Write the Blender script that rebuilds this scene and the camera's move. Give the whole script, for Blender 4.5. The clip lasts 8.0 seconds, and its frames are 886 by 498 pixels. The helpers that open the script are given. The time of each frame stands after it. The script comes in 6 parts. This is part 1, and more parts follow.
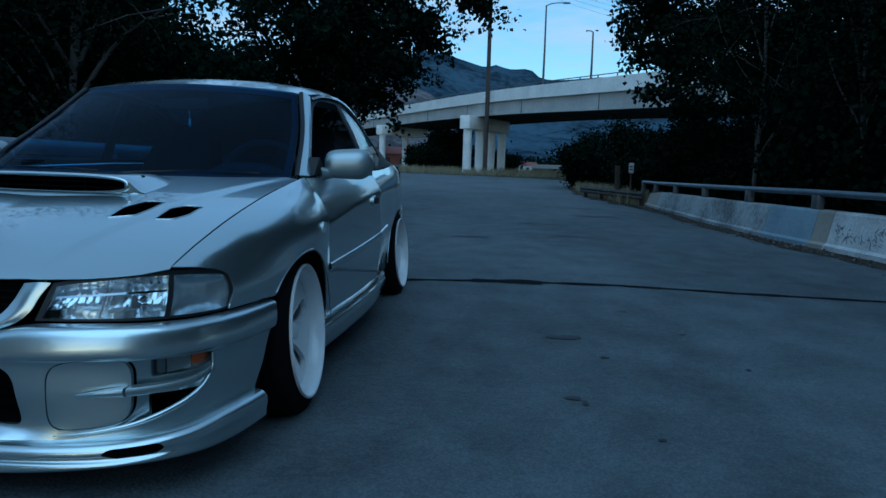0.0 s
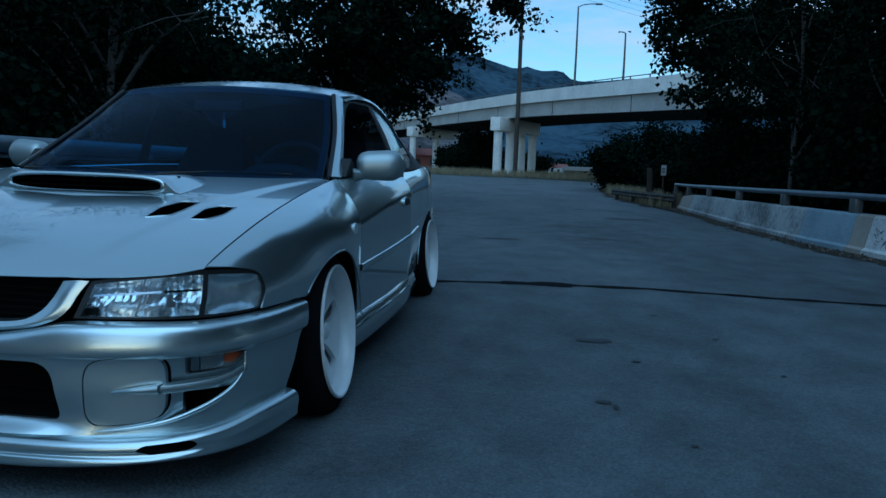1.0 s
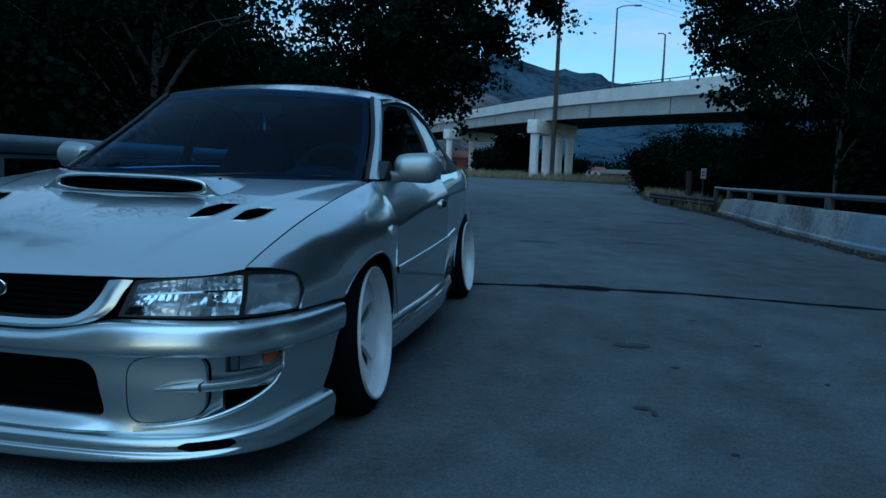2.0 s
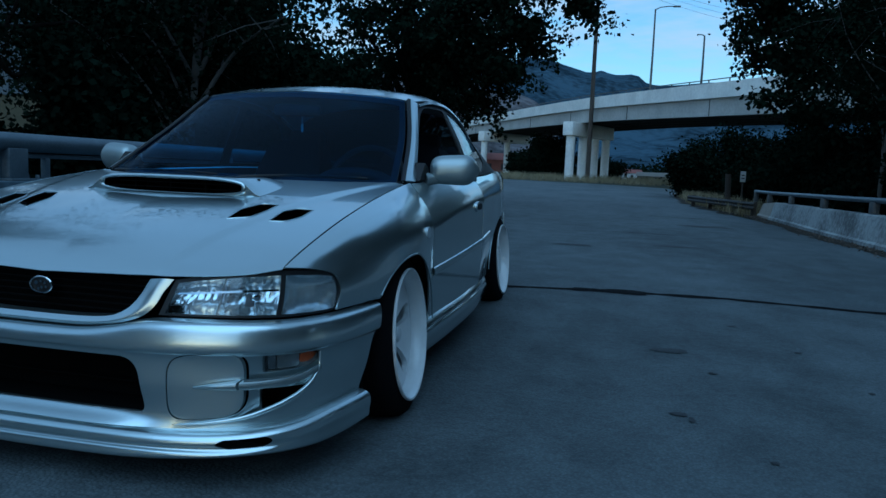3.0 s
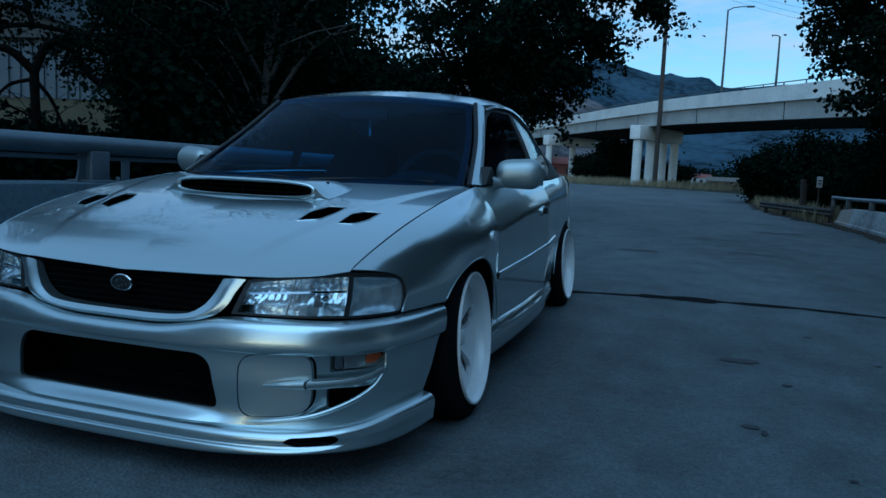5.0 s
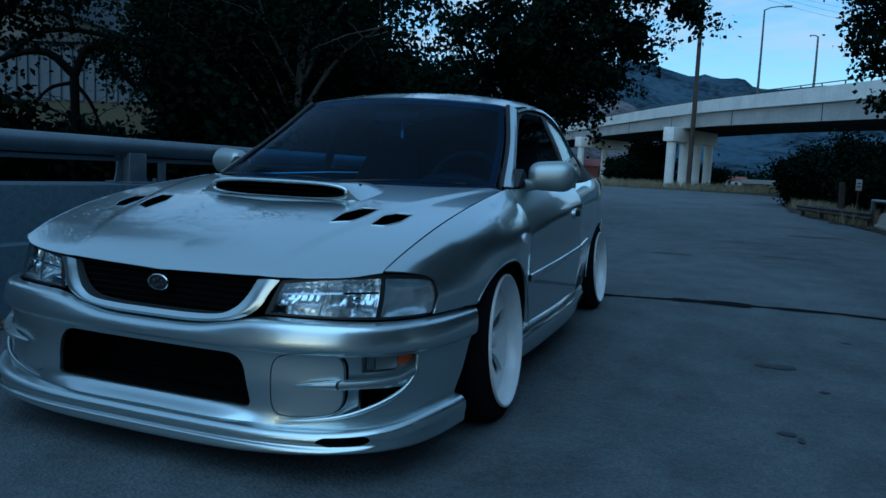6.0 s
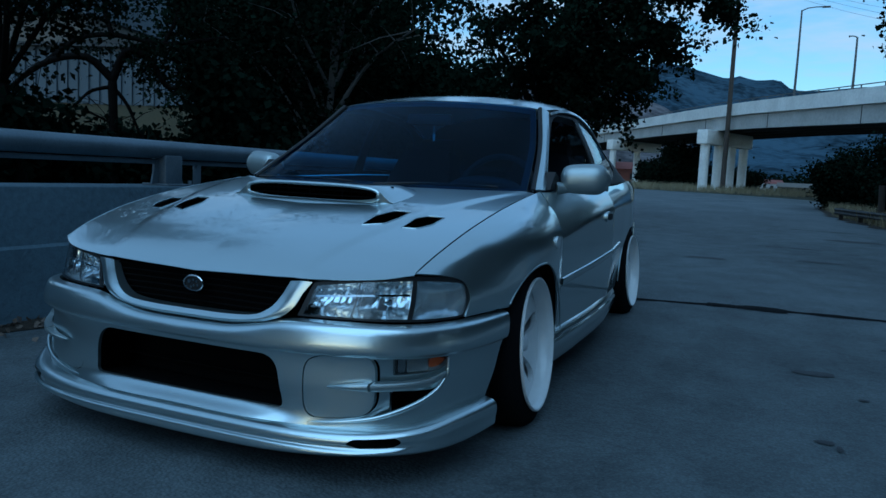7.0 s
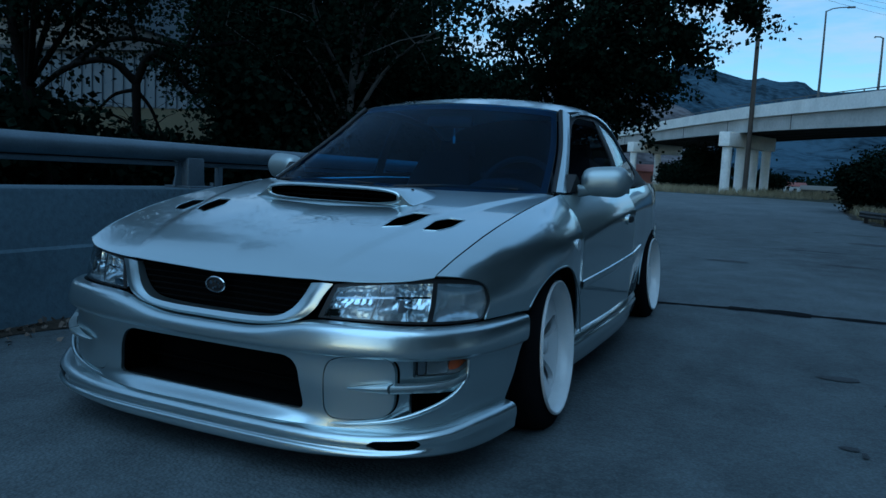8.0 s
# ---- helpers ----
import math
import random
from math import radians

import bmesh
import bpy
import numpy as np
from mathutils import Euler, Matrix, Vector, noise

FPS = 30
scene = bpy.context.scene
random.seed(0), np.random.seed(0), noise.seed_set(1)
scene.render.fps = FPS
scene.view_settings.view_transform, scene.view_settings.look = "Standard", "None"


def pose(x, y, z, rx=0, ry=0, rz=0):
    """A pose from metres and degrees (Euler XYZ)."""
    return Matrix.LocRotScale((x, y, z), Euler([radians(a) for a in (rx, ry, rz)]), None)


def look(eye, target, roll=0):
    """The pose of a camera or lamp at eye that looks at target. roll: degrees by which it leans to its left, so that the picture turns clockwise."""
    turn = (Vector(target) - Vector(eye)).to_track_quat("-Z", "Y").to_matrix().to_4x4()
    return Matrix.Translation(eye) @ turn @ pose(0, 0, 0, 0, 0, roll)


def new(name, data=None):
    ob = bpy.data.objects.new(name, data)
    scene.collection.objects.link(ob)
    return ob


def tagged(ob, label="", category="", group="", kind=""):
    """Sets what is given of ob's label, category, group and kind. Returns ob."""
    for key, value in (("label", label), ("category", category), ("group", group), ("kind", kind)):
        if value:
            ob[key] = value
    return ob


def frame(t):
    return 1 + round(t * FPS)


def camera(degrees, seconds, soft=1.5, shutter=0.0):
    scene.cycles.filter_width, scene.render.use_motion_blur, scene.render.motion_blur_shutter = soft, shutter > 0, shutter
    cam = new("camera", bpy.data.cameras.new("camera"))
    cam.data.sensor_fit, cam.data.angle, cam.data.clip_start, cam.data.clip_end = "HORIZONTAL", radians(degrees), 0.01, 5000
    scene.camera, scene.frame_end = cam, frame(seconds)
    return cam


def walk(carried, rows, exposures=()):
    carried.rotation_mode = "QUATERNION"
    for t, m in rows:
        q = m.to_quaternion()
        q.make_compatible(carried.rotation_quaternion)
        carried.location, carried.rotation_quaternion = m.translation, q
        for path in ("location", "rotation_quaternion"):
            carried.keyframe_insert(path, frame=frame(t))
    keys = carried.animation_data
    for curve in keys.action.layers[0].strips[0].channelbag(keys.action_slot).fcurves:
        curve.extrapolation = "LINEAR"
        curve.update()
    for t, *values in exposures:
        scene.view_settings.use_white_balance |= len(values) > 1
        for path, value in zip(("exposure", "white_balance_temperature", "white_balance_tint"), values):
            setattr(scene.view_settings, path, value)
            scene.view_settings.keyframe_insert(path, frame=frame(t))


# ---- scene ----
cam = camera(61.0, 8.0, soft=1.5)
# the place is laid out from the parked car: x to its left side, y towards its tail, z up, in metres
ROWS = [
    (0.0, 1.5776, -2.5318, 0.8726, 6.207, -6.149, 1.805),
    (0.5, 1.5755, -2.5320, 0.8727, 7.272, -6.126, 1.897),
    (1.0, 1.5732, -2.5323, 0.8727, 8.469, -6.099, 2.000),
    (1.5, 1.5705, -2.5328, 0.8728, 9.873, -6.055, 2.071),
    (3.0, 1.5630, -2.5343, 0.8730, 13.806, -5.964, 2.390),
    (3.5, 1.5603, -2.5349, 0.8730, 15.221, -5.948, 2.460),
    (4.0, 1.5582, -2.5355, 0.8731, 16.342, -5.920, 2.516),
    (4.5, 1.5561, -2.5361, 0.8731, 17.469, -5.905, 2.565),
    (6.0, 1.5496, -2.5383, 0.8732, 20.963, -5.855, 2.718),
    (6.5, 1.5475, -2.5391, 0.8733, 22.132, -5.808, 2.741),
    (7.0, 1.5454, -2.5400, 0.8734, 23.281, -5.759, 2.799),
    (7.5, 1.5438, -2.5406, 0.8735, 24.140, -5.705, 2.827),
    (8.0, 1.5427, -2.5411, 0.8736, 24.759, -5.657, 2.833),
]


def eye(x, y, z, yaw, pitch, roll):
    return Matrix.Translation((x, y, z)) @ pose(0, 0, 0, 0, 0, yaw) @ pose(0, 0, 0, 90 + pitch) @ pose(0, 0, 0, 0, 0, roll)


EXPOSURE, KELVIN, TINT = 0.84, 4580, -3
walk(cam, [(t, eye(*row)) for t, *row in ROWS], exposures=[(0.0, EXPOSURE, KELVIN, TINT), (8.0, EXPOSURE, KELVIN, TINT)])

# ---- light: the sky after sunset, soft and blue, with thin cloud ----
world = bpy.data.worlds.new("dusk_sky")
scene.world = world
world.use_nodes = True
wn, wl = world.node_tree.nodes, world.node_tree.links
wn.clear()
w_out = wn.new("ShaderNodeOutputWorld")
w_back = wn.new("ShaderNodeBackground")
w_sky = wn.new("ShaderNodeTexSky")
w_sky.sky_type = "NISHITA"
w_sky.sun_disc = False
w_sky.sun_elevation = radians(10)
w_sky.sun_rotation = radians(182)
w_sky.air_density = 1.0
w_sky.dust_density = 0.2
w_sky.ozone_density = 2.0
w_tc = wn.new("ShaderNodeTexCoord")
w_map = wn.new("ShaderNodeMapping")
w_map.inputs["Scale"].default_value = (1.0, 1.0, 4.5)
w_map.inputs["Rotation"].default_value = (0.25, 0.1, 0.6)
w_noise = wn.new("ShaderNodeTexNoise")
w_noise.inputs["Scale"].default_value = 5.0
w_noise.inputs["Detail"].default_value = 7
w_noise.inputs["Roughness"].default_value = 0.55
w_ramp = wn.new("ShaderNodeValToRGB")
w_ramp.color_ramp.elements[0].position = 0.44
w_ramp.color_ramp.elements[1].position = 0.60
w_ramp.color_ramp.elements[1].color = (0.75, 0.75, 0.75, 1)
w_mix = wn.new("ShaderNodeMix")
w_mix.data_type = "RGBA"
wl.new(w_tc.outputs["Generated"], w_map.inputs["Vector"])
wl.new(w_map.outputs["Vector"], w_noise.inputs["Vector"])
wl.new(w_noise.outputs["Fac"], w_ramp.inputs["Fac"])
w_sep = wn.new("ShaderNodeSeparateXYZ")
wl.new(w_tc.outputs["Generated"], w_sep.inputs["Vector"])
w_fall = wn.new("ShaderNodeMapRange")
w_fall.inputs["From Min"].default_value, w_fall.inputs["From Max"].default_value = 0.22, 0.5
w_fall.inputs["To Min"].default_value, w_fall.inputs["To Max"].default_value = 0.0, 1.0
wl.new(w_sep.outputs["Z"], w_fall.inputs["Value"])
w_veil = wn.new("ShaderNodeMath")
w_veil.operation = "ADD"
w_veil.inputs[1].default_value = 0.08
w_veil.use_clamp = True
wl.new(w_ramp.outputs["Color"], w_veil.inputs[0])
w_thin = wn.new("ShaderNodeMix")
w_thin.data_type = "FLOAT"
w_thin.inputs[3].default_value = 0.42
wl.new(w_veil.outputs[0], w_thin.inputs[2])
wl.new(w_fall.outputs["Result"], w_thin.inputs[0])
w_tone = wn.new("ShaderNodeMix")
w_tone.data_type = "RGBA"
w_tone.inputs["A"].default_value = (4.6, 4.8, 4.9, 1)
w_tone.inputs["B"].default_value = (3.7, 4.5, 5.1, 1)
wl.new(w_fall.outputs["Result"], w_tone.inputs["Factor"])
wl.new(w_tone.outputs["Result"], w_mix.inputs["B"])
wl.new(w_thin.outputs[0], w_mix.inputs["Factor"])
wl.new(w_sky.outputs["Color"], w_mix.inputs["A"])
wl.new(w_mix.outputs["Result"], w_back.inputs["Color"])
w_back.inputs["Strength"].default_value = 0.075
wl.new(w_back.outputs["Background"], w_out.inputs["Surface"])
sun = new("sun", bpy.data.lights.new("sun", "SUN"))
sun.data.energy = 0.42
sun.data.angle = radians(60)
sun.data.color = (0.76, 0.92, 1.0)
sun.matrix_world = look((0, 0, 40), (-4, 34, 0))
# ---- materials ----
def mat(name, color, rough=0.6, metal=0.0, var=0.25, scale=6.0, fine=60.0, bump=0.15, bump_scale=40.0, coat=0.0, spec=0.5, island=0.0, object_var=0.0, dark=None, edge=(0.3, 0.7)):
    """A surface with two scales of colour variation and a fine relief."""
    m = bpy.data.materials.new(name)
    m.use_nodes = True
    n, l = m.node_tree.nodes, m.node_tree.links
    b = n["Principled BSDF"]
    b.inputs["Roughness"].default_value = rough
    b.inputs["Metallic"].default_value = metal
    b.inputs["Specular IOR Level"].default_value = spec
    b.inputs["Coat Weight"].default_value = coat
    b.inputs["Coat Roughness"].default_value = 0.04
    tc = n.new("ShaderNodeTexCoord")
    big = n.new("ShaderNodeTexNoise")
    big.inputs["Scale"].default_value = scale
    big.inputs["Detail"].default_value = 5
    small = n.new("ShaderNodeTexNoise")
    small.inputs["Scale"].default_value = fine
    small.inputs["Detail"].default_value = 3
    for t in (big, small):
        l.new(tc.outputs["Object"], t.inputs["Vector"])
    add = n.new("ShaderNodeMath")
    add.operation = "MULTIPLY_ADD"
    add.inputs[1].default_value = 0.4
    l.new(small.outputs["Fac"], add.inputs[0])
    sc = n.new("ShaderNodeMath")
    sc.operation = "MULTIPLY"
    sc.inputs[1].default_value = 0.6
    l.new(big.outputs["Fac"], sc.inputs[0])
    l.new(sc.outputs[0], add.inputs[2])
    last = add.outputs[0]
    for on, node, out in ((island, "ShaderNodeNewGeometry", "Random Per Island"), (object_var, "ShaderNodeObjectInfo", "Random")):
        if on:
            g = n.new(node)
            a = n.new("ShaderNodeMath")
            a.operation = "MULTIPLY_ADD"
            a.inputs[1].default_value = on
            l.new(g.outputs[out], a.inputs[0])
            l.new(last, a.inputs[2])
            last = a.outputs[0]
    ramp = n.new("ShaderNodeValToRGB")
    lo = dark or tuple(c * (1 - var) for c in color)
    hi = tuple(min(1, c * (1 + var)) for c in color)
    ramp.color_ramp.elements[0].position = edge[0]
    ramp.color_ramp.elements[1].position = edge[1] + 0.5 * (island + object_var)
    ramp.color_ramp.elements[0].color = (*lo, 1)
    ramp.color_ramp.elements[1].color = (*hi, 1)
    l.new(last, ramp.inputs["Fac"])
    l.new(ramp.outputs["Color"], b.inputs["Base Color"])
    if bump:
        bn = n.new("ShaderNodeTexNoise")
        bn.inputs["Scale"].default_value = bump_scale
        bn.inputs["Detail"].default_value = 6
        l.new(tc.outputs["Object"], bn.inputs["Vector"])
        bu = n.new("ShaderNodeBump")
        bu.inputs["Strength"].default_value = bump
        bu.inputs["Distance"].default_value = 0.02
        l.new(bn.outputs["Fac"], bu.inputs["Height"])
        l.new(bu.outputs["Normal"], b.inputs["Normal"])
    return m


def glass(name, tint=(0.9, 0.95, 1.0), rough=0.02, gloss=1.0):
    """Thin glass: clear and reflecting by the angle."""
    m = bpy.data.materials.new(name)
    m.use_nodes = True
    n, l = m.node_tree.nodes, m.node_tree.links
    n.clear()
    out = n.new("ShaderNodeOutputMaterial")
    mix = n.new("ShaderNodeMixShader")
    tr = n.new("ShaderNodeBsdfTransparent")
    tr.inputs["Color"].default_value = (*tint, 1)
    gl = n.new("ShaderNodeBsdfGlossy")
    gl.inputs["Roughness"].default_value = rough
    lw = n.new("ShaderNodeLayerWeight")
    lw.inputs["Blend"].default_value = 0.5
    pw = n.new("ShaderNodeMath")
    pw.operation = "POWER"
    pw.inputs[1].default_value = 5.0
    l.new(lw.outputs["Facing"], pw.inputs[0])
    sch = n.new("ShaderNodeMath")
    sch.operation = "MULTIPLY_ADD"
    sch.inputs[1].default_value, sch.inputs[2].default_value = 0.96 * gloss, 0.04 * gloss
    l.new(pw.outputs[0], sch.inputs[0])
    l.new(sch.outputs[0], mix.inputs["Fac"])
    l.new(tr.outputs[0], mix.inputs[1])
    l.new(gl.outputs[0], mix.inputs[2])
    l.new(mix.outputs[0], out.inputs["Surface"])
    return m


def asphalt(name):
    """Worn asphalt: broad patches drawn out along the road, mottling, and pale and dark grit."""
    m = bpy.data.materials.new(name)
    m.use_nodes = True
    n, l = m.node_tree.nodes, m.node_tree.links
    b = n["Principled BSDF"]
    b.inputs["Roughness"].default_value = 0.76
    b.inputs["Specular IOR Level"].default_value = 0.5
    tc = n.new("ShaderNodeTexCoord")
    total = None
    for scale, stretch, detail, gain in ((0.5, 0.35, 4, 0.9), (3.2, 0.7, 5, 0.75), (26, 1, 4, 0.45), (150, 1, 2, 0.6)):
        mp = n.new("ShaderNodeMapping")
        mp.inputs["Scale"].default_value = (1, stretch, 1)
        l.new(tc.outputs["Object"], mp.inputs["Vector"])
        t = n.new("ShaderNodeTexNoise")
        t.inputs["Scale"].default_value, t.inputs["Detail"].default_value = scale, detail
        l.new(mp.outputs["Vector"], t.inputs["Vector"])
        a = n.new("ShaderNodeMath")
        a.operation = "MULTIPLY_ADD"
        a.inputs[1].default_value = gain
        a.inputs[2].default_value = -gain * 0.5 + (0.5 if total is None else 0)
        l.new(t.outputs["Fac"], a.inputs[0])
        if total is None:
            total = a.outputs[0]
        else:
            s = n.new("ShaderNodeMath")
            l.new(total, s.inputs[0])
            l.new(a.outputs[0], s.inputs[1])
            total = s.outputs[0]
    ramp = n.new("ShaderNodeValToRGB")
    ramp.color_ramp.elements[0].position, ramp.color_ramp.elements[1].position = 0.2, 0.85
    ramp.color_ramp.elements[0].color = (0.036, 0.043, 0.047, 1)
    ramp.color_ramp.elements[1].color = (0.136, 0.158, 0.170, 1)
    l.new(total, ramp.inputs["Fac"])
    grit = n.new("ShaderNodeTexVoronoi")
    grit.inputs["Scale"].default_value = 85
    l.new(tc.outputs["Object"], grit.inputs["Vector"])
    gr = n.new("ShaderNodeMapRange")
    gr.inputs["From Min"].default_value, gr.inputs["From Max"].default_value = 0.0, 0.75
    gr.inputs["To Min"].default_value, gr.inputs["To Max"].default_value = 1.2, 0.75
    l.new(grit.outputs["Distance"], gr.inputs["Value"])
    mx = n.new("ShaderNodeMix")
    mx.data_type, mx.blend_type = "RGBA", "MULTIPLY"
    mx.inputs["Factor"].default_value = 1.0
    l.new(ramp.outputs["Color"], mx.inputs["A"])
    l.new(gr.outputs["Result"], mx.inputs["B"])
    l.new(mx.outputs["Result"], b.inputs["Base Color"])
    bu = n.new("ShaderNodeBump")
    bu.invert = True
    bu.inputs["Strength"].default_value, bu.inputs["Distance"].default_value = 0.6, 0.005
    l.new(grit.outputs["Distance"], bu.inputs["Height"])
    l.new(bu.outputs["Normal"], b.inputs["Normal"])
    return m


M_ASPHALT = asphalt("asphalt")
M_SOIL = mat("dry_soil_grass", (0.062, 0.06, 0.043), 1.0, spec=0.05, var=0.4, scale=0.25, fine=20, bump=0.6, bump_scale=15)
M_CONCRETE = mat("old_concrete", (0.34, 0.34, 0.33), 0.85, var=0.3, scale=1.6, fine=40, bump=0.35, bump_scale=60, edge=(0.38, 0.62))
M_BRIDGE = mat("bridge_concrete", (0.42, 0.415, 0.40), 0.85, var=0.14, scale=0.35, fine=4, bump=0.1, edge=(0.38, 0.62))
# near-black to hold the deck underside's shade; also dark roofs and eaves
M_SOFFIT = mat("shaded_soffit_concrete", (0.06, 0.06, 0.06), 0.9, var=0.2, scale=0.3, fine=4, bump=0.1)
M_GALV = mat("galvanised_steel", (0.15, 0.18, 0.21), 0.48, metal=0.6, var=0.2, scale=5, fine=80, bump=0.05)
M_DARKSTEEL = mat("weathered_steel", (0.12, 0.12, 0.12), 0.6, metal=0.6, var=0.3, scale=6, fine=60)
M_WOOD = mat("pole_wood", (0.055, 0.044, 0.036), 0.9, var=0.3, scale=2, fine=40, bump=0.4)
M_BARK_PALE = mat("pale_bark", (0.11, 0.10, 0.09), 0.95, var=0.35, scale=3, fine=25, bump=0.7, bump_scale=18)
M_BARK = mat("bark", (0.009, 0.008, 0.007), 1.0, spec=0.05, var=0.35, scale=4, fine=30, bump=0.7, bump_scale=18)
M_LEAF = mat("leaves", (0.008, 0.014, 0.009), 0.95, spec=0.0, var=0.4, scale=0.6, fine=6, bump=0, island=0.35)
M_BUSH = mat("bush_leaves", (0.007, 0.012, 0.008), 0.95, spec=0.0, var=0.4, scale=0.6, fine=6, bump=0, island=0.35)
M_DRYGRASS = mat("dry_grass", (0.2, 0.17, 0.1), 0.9, var=0.35, scale=0.8, fine=6, bump=0, island=0.4)
M_WALLA = mat("pale_cladding", (0.085, 0.10, 0.115), 0.7, var=0.12, scale=0.8, fine=12, bump=0.05)
M_WALLB = mat("ochre_plinth", (0.07, 0.062, 0.034), 0.8, var=0.18, scale=0.8, fine=12, bump=0.1)
M_REDWALL = mat("red_brick", (0.17, 0.06, 0.045), 0.85, var=0.2, scale=0.5, fine=9, bump=0.1)
M_WHITE = mat("white_paint", (0.5, 0.5, 0.5), 0.6, var=0.08, scale=2, fine=20, bump=0.02)
M_BLACK = mat("black_plastic", (0.012, 0.012, 0.013), 0.5, var=0.2, scale=10, fine=80, bump=0.03)
# blue of the distant haze is put into this base colour
M_MOUNTAIN = mat("haze_blue_slope", (0.046, 0.070, 0.096), 1.0, spec=0.0, var=0.5, scale=0.005, fine=0.035, bump=0, edge=(0.42, 0.6))
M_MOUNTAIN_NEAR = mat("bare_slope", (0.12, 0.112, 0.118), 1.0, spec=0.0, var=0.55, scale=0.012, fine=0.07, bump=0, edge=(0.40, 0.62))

M_CONCRETE_GRIMY = mat("grimy_concrete", (0.27, 0.28, 0.28), 0.9, var=0.5, scale=1.1, fine=14, bump=0.35, bump_scale=60, edge=(0.40, 0.60))
M_CONCRETE_PALE = mat("whitewashed_concrete", (0.48, 0.48, 0.47), 0.85, var=0.3, scale=1.8, fine=30, bump=0.35, bump_scale=60, edge=(0.38, 0.62))
M_CONCRETE_TAN = mat("tan_concrete", (0.30, 0.27, 0.23), 0.85, var=0.25, scale=1.8, fine=30, bump=0.35, bump_scale=60)
M_CONCRETE_BLUE = mat("blue_painted_concrete", (0.23, 0.29, 0.34), 0.75, var=0.2, scale=1.8, fine=30, bump=0.25, bump_scale=60, edge=(0.38, 0.62))
# parapet concrete darker than bare concrete; its shade is in the colour
M_PARAPET = mat("shade_darkened_concrete", (0.085, 0.12, 0.15), 0.85, var=0.25, scale=1.2, fine=30, bump=0.3, bump_scale=60, edge=(0.38, 0.62))
M_BRIDGE_LIGHT = mat("pale_bridge_concrete", (0.76, 0.75, 0.72), 0.85, var=0.12, scale=0.4, fine=4, bump=0.1, edge=(0.38, 0.62))
M_TAR = mat("crack_tar", (0.010, 0.010, 0.011), 0.95, spec=0.05, var=0.2, scale=8, fine=60, bump=0.1)
M_STAIN = mat("oil_stain", (0.022, 0.024, 0.027), 0.7, var=0.3, scale=12, fine=90, bump=0.3, bump_scale=200)
M_SEAL_INK = mat("dark_ink", (0.10, 0.11, 0.12), 0.7, var=0.2, scale=8, fine=60, bump=0.0)
M_REDROOF = mat("red_roof", (0.2, 0.06, 0.045), 0.8, var=0.2, scale=0.5, fine=6, bump=0.1)
M_RUSTY = mat("rusty_steel", (0.055, 0.05, 0.046), 0.8, metal=0.2, var=0.4, scale=3, fine=30)
M_DIRT = mat("blown_soil", (0.045, 0.038, 0.030), 1.0, spec=0.1, var=0.45, scale=3, fine=40, bump=0.5, bump_scale=60)
M_LITTER = mat("dry_litter", (0.10, 0.08, 0.065), 0.9, var=0.4, scale=3, fine=30, bump=0, island=0.4)
M_WALLC = mat("beige_wall", (0.13, 0.115, 0.095), 0.8, var=0.15, scale=0.5, fine=6, bump=0.1)


# ---- tools for building ----
def mesh_of(bm, name, smooth=None):
    me = bpy.data.meshes.new(name)
    bm.normal_update()
    bm.to_mesh(me)
    bm.free()
    if smooth is not None:
        me.shade_smooth()
        me.set_sharp_from_angle(angle=radians(smooth))
    return me


def thing(name, label, category, at=(0, 0, 0), group="", kind="", turn=0):
    ob = new(name)
    ob.matrix_world = pose(*at, 0, 0, turn)
    ob.empty_display_size = 0.1
    return tagged(ob, label, category, group, kind)


def part(name, bm, material, parent, label="", smooth=40):
    me = bm if isinstance(bm, bpy.types.Mesh) else mesh_of(bm, name, smooth)
    if not me.materials:
        me.materials.append(material)
    ob = new(name, me)
    ob.parent = parent
    return tagged(ob, label)


def single(name, bm, material, label, category, group="", kind="", smooth=40, at=None):
    me = bm if isinstance(bm, bpy.types.Mesh) else mesh_of(bm, name, smooth)
    if not me.materials:
        me.materials.append(material)
    ob = new(name, me)
    if at is not None:
        ob.matrix_world = at
    return tagged(ob, label, category, group, kind)


def box(bm, x0, x1, y0, y1, z0, z1, bevel=0.0, m=None):
    r = bmesh.ops.create_cube(bm, size=1.0)
    vs = r["verts"]
    bmesh.ops.scale(bm, vec=(x1 - x0, y1 - y0, z1 - z0), verts=vs)
    bmesh.ops.translate(bm, vec=((x0 + x1) / 2, (y0 + y1) / 2, (z0 + z1) / 2), verts=vs)
    if m is not None:
        bmesh.ops.transform(bm, matrix=m, verts=vs)
    if bevel:
        es = list({e for v in vs for e in v.link_edges})
        bmesh.ops.bevel(bm, geom=es, offset=bevel, segments=2, profile=0.5, affect="EDGES")
    return bm


def tube(bm, pts, radii, seg=10, cap=True):
    """A round tube along points, with a radius at each."""
    pts = [Vector(p) for p in pts]
    rings = []
    n = len(pts)
    side = None
    for i, p in enumerate(pts):
        d = (pts[min(i + 1, n - 1)] - pts[max(i - 1, 0)]).normalized()
        if side is None:
            side = d.orthogonal().normalized()
        side = (side - d * side.dot(d)).normalized()
        up = d.cross(side)
        r = radii[i] if hasattr(radii, "__len__") else radii
        rings.append([bm.verts.new(p + (side * math.cos(a) + up * math.sin(a)) * r) for a in (2 * math.pi * k / seg for k in range(seg))])
    for a, b in zip(rings, rings[1:]):
        for k in range(seg):
            bm.faces.new((a[k], a[(k + 1) % seg], b[(k + 1) % seg], b[k]))
    if cap:
        bm.faces.new(rings[0][::-1])
        bm.faces.new(rings[-1])
    return bm


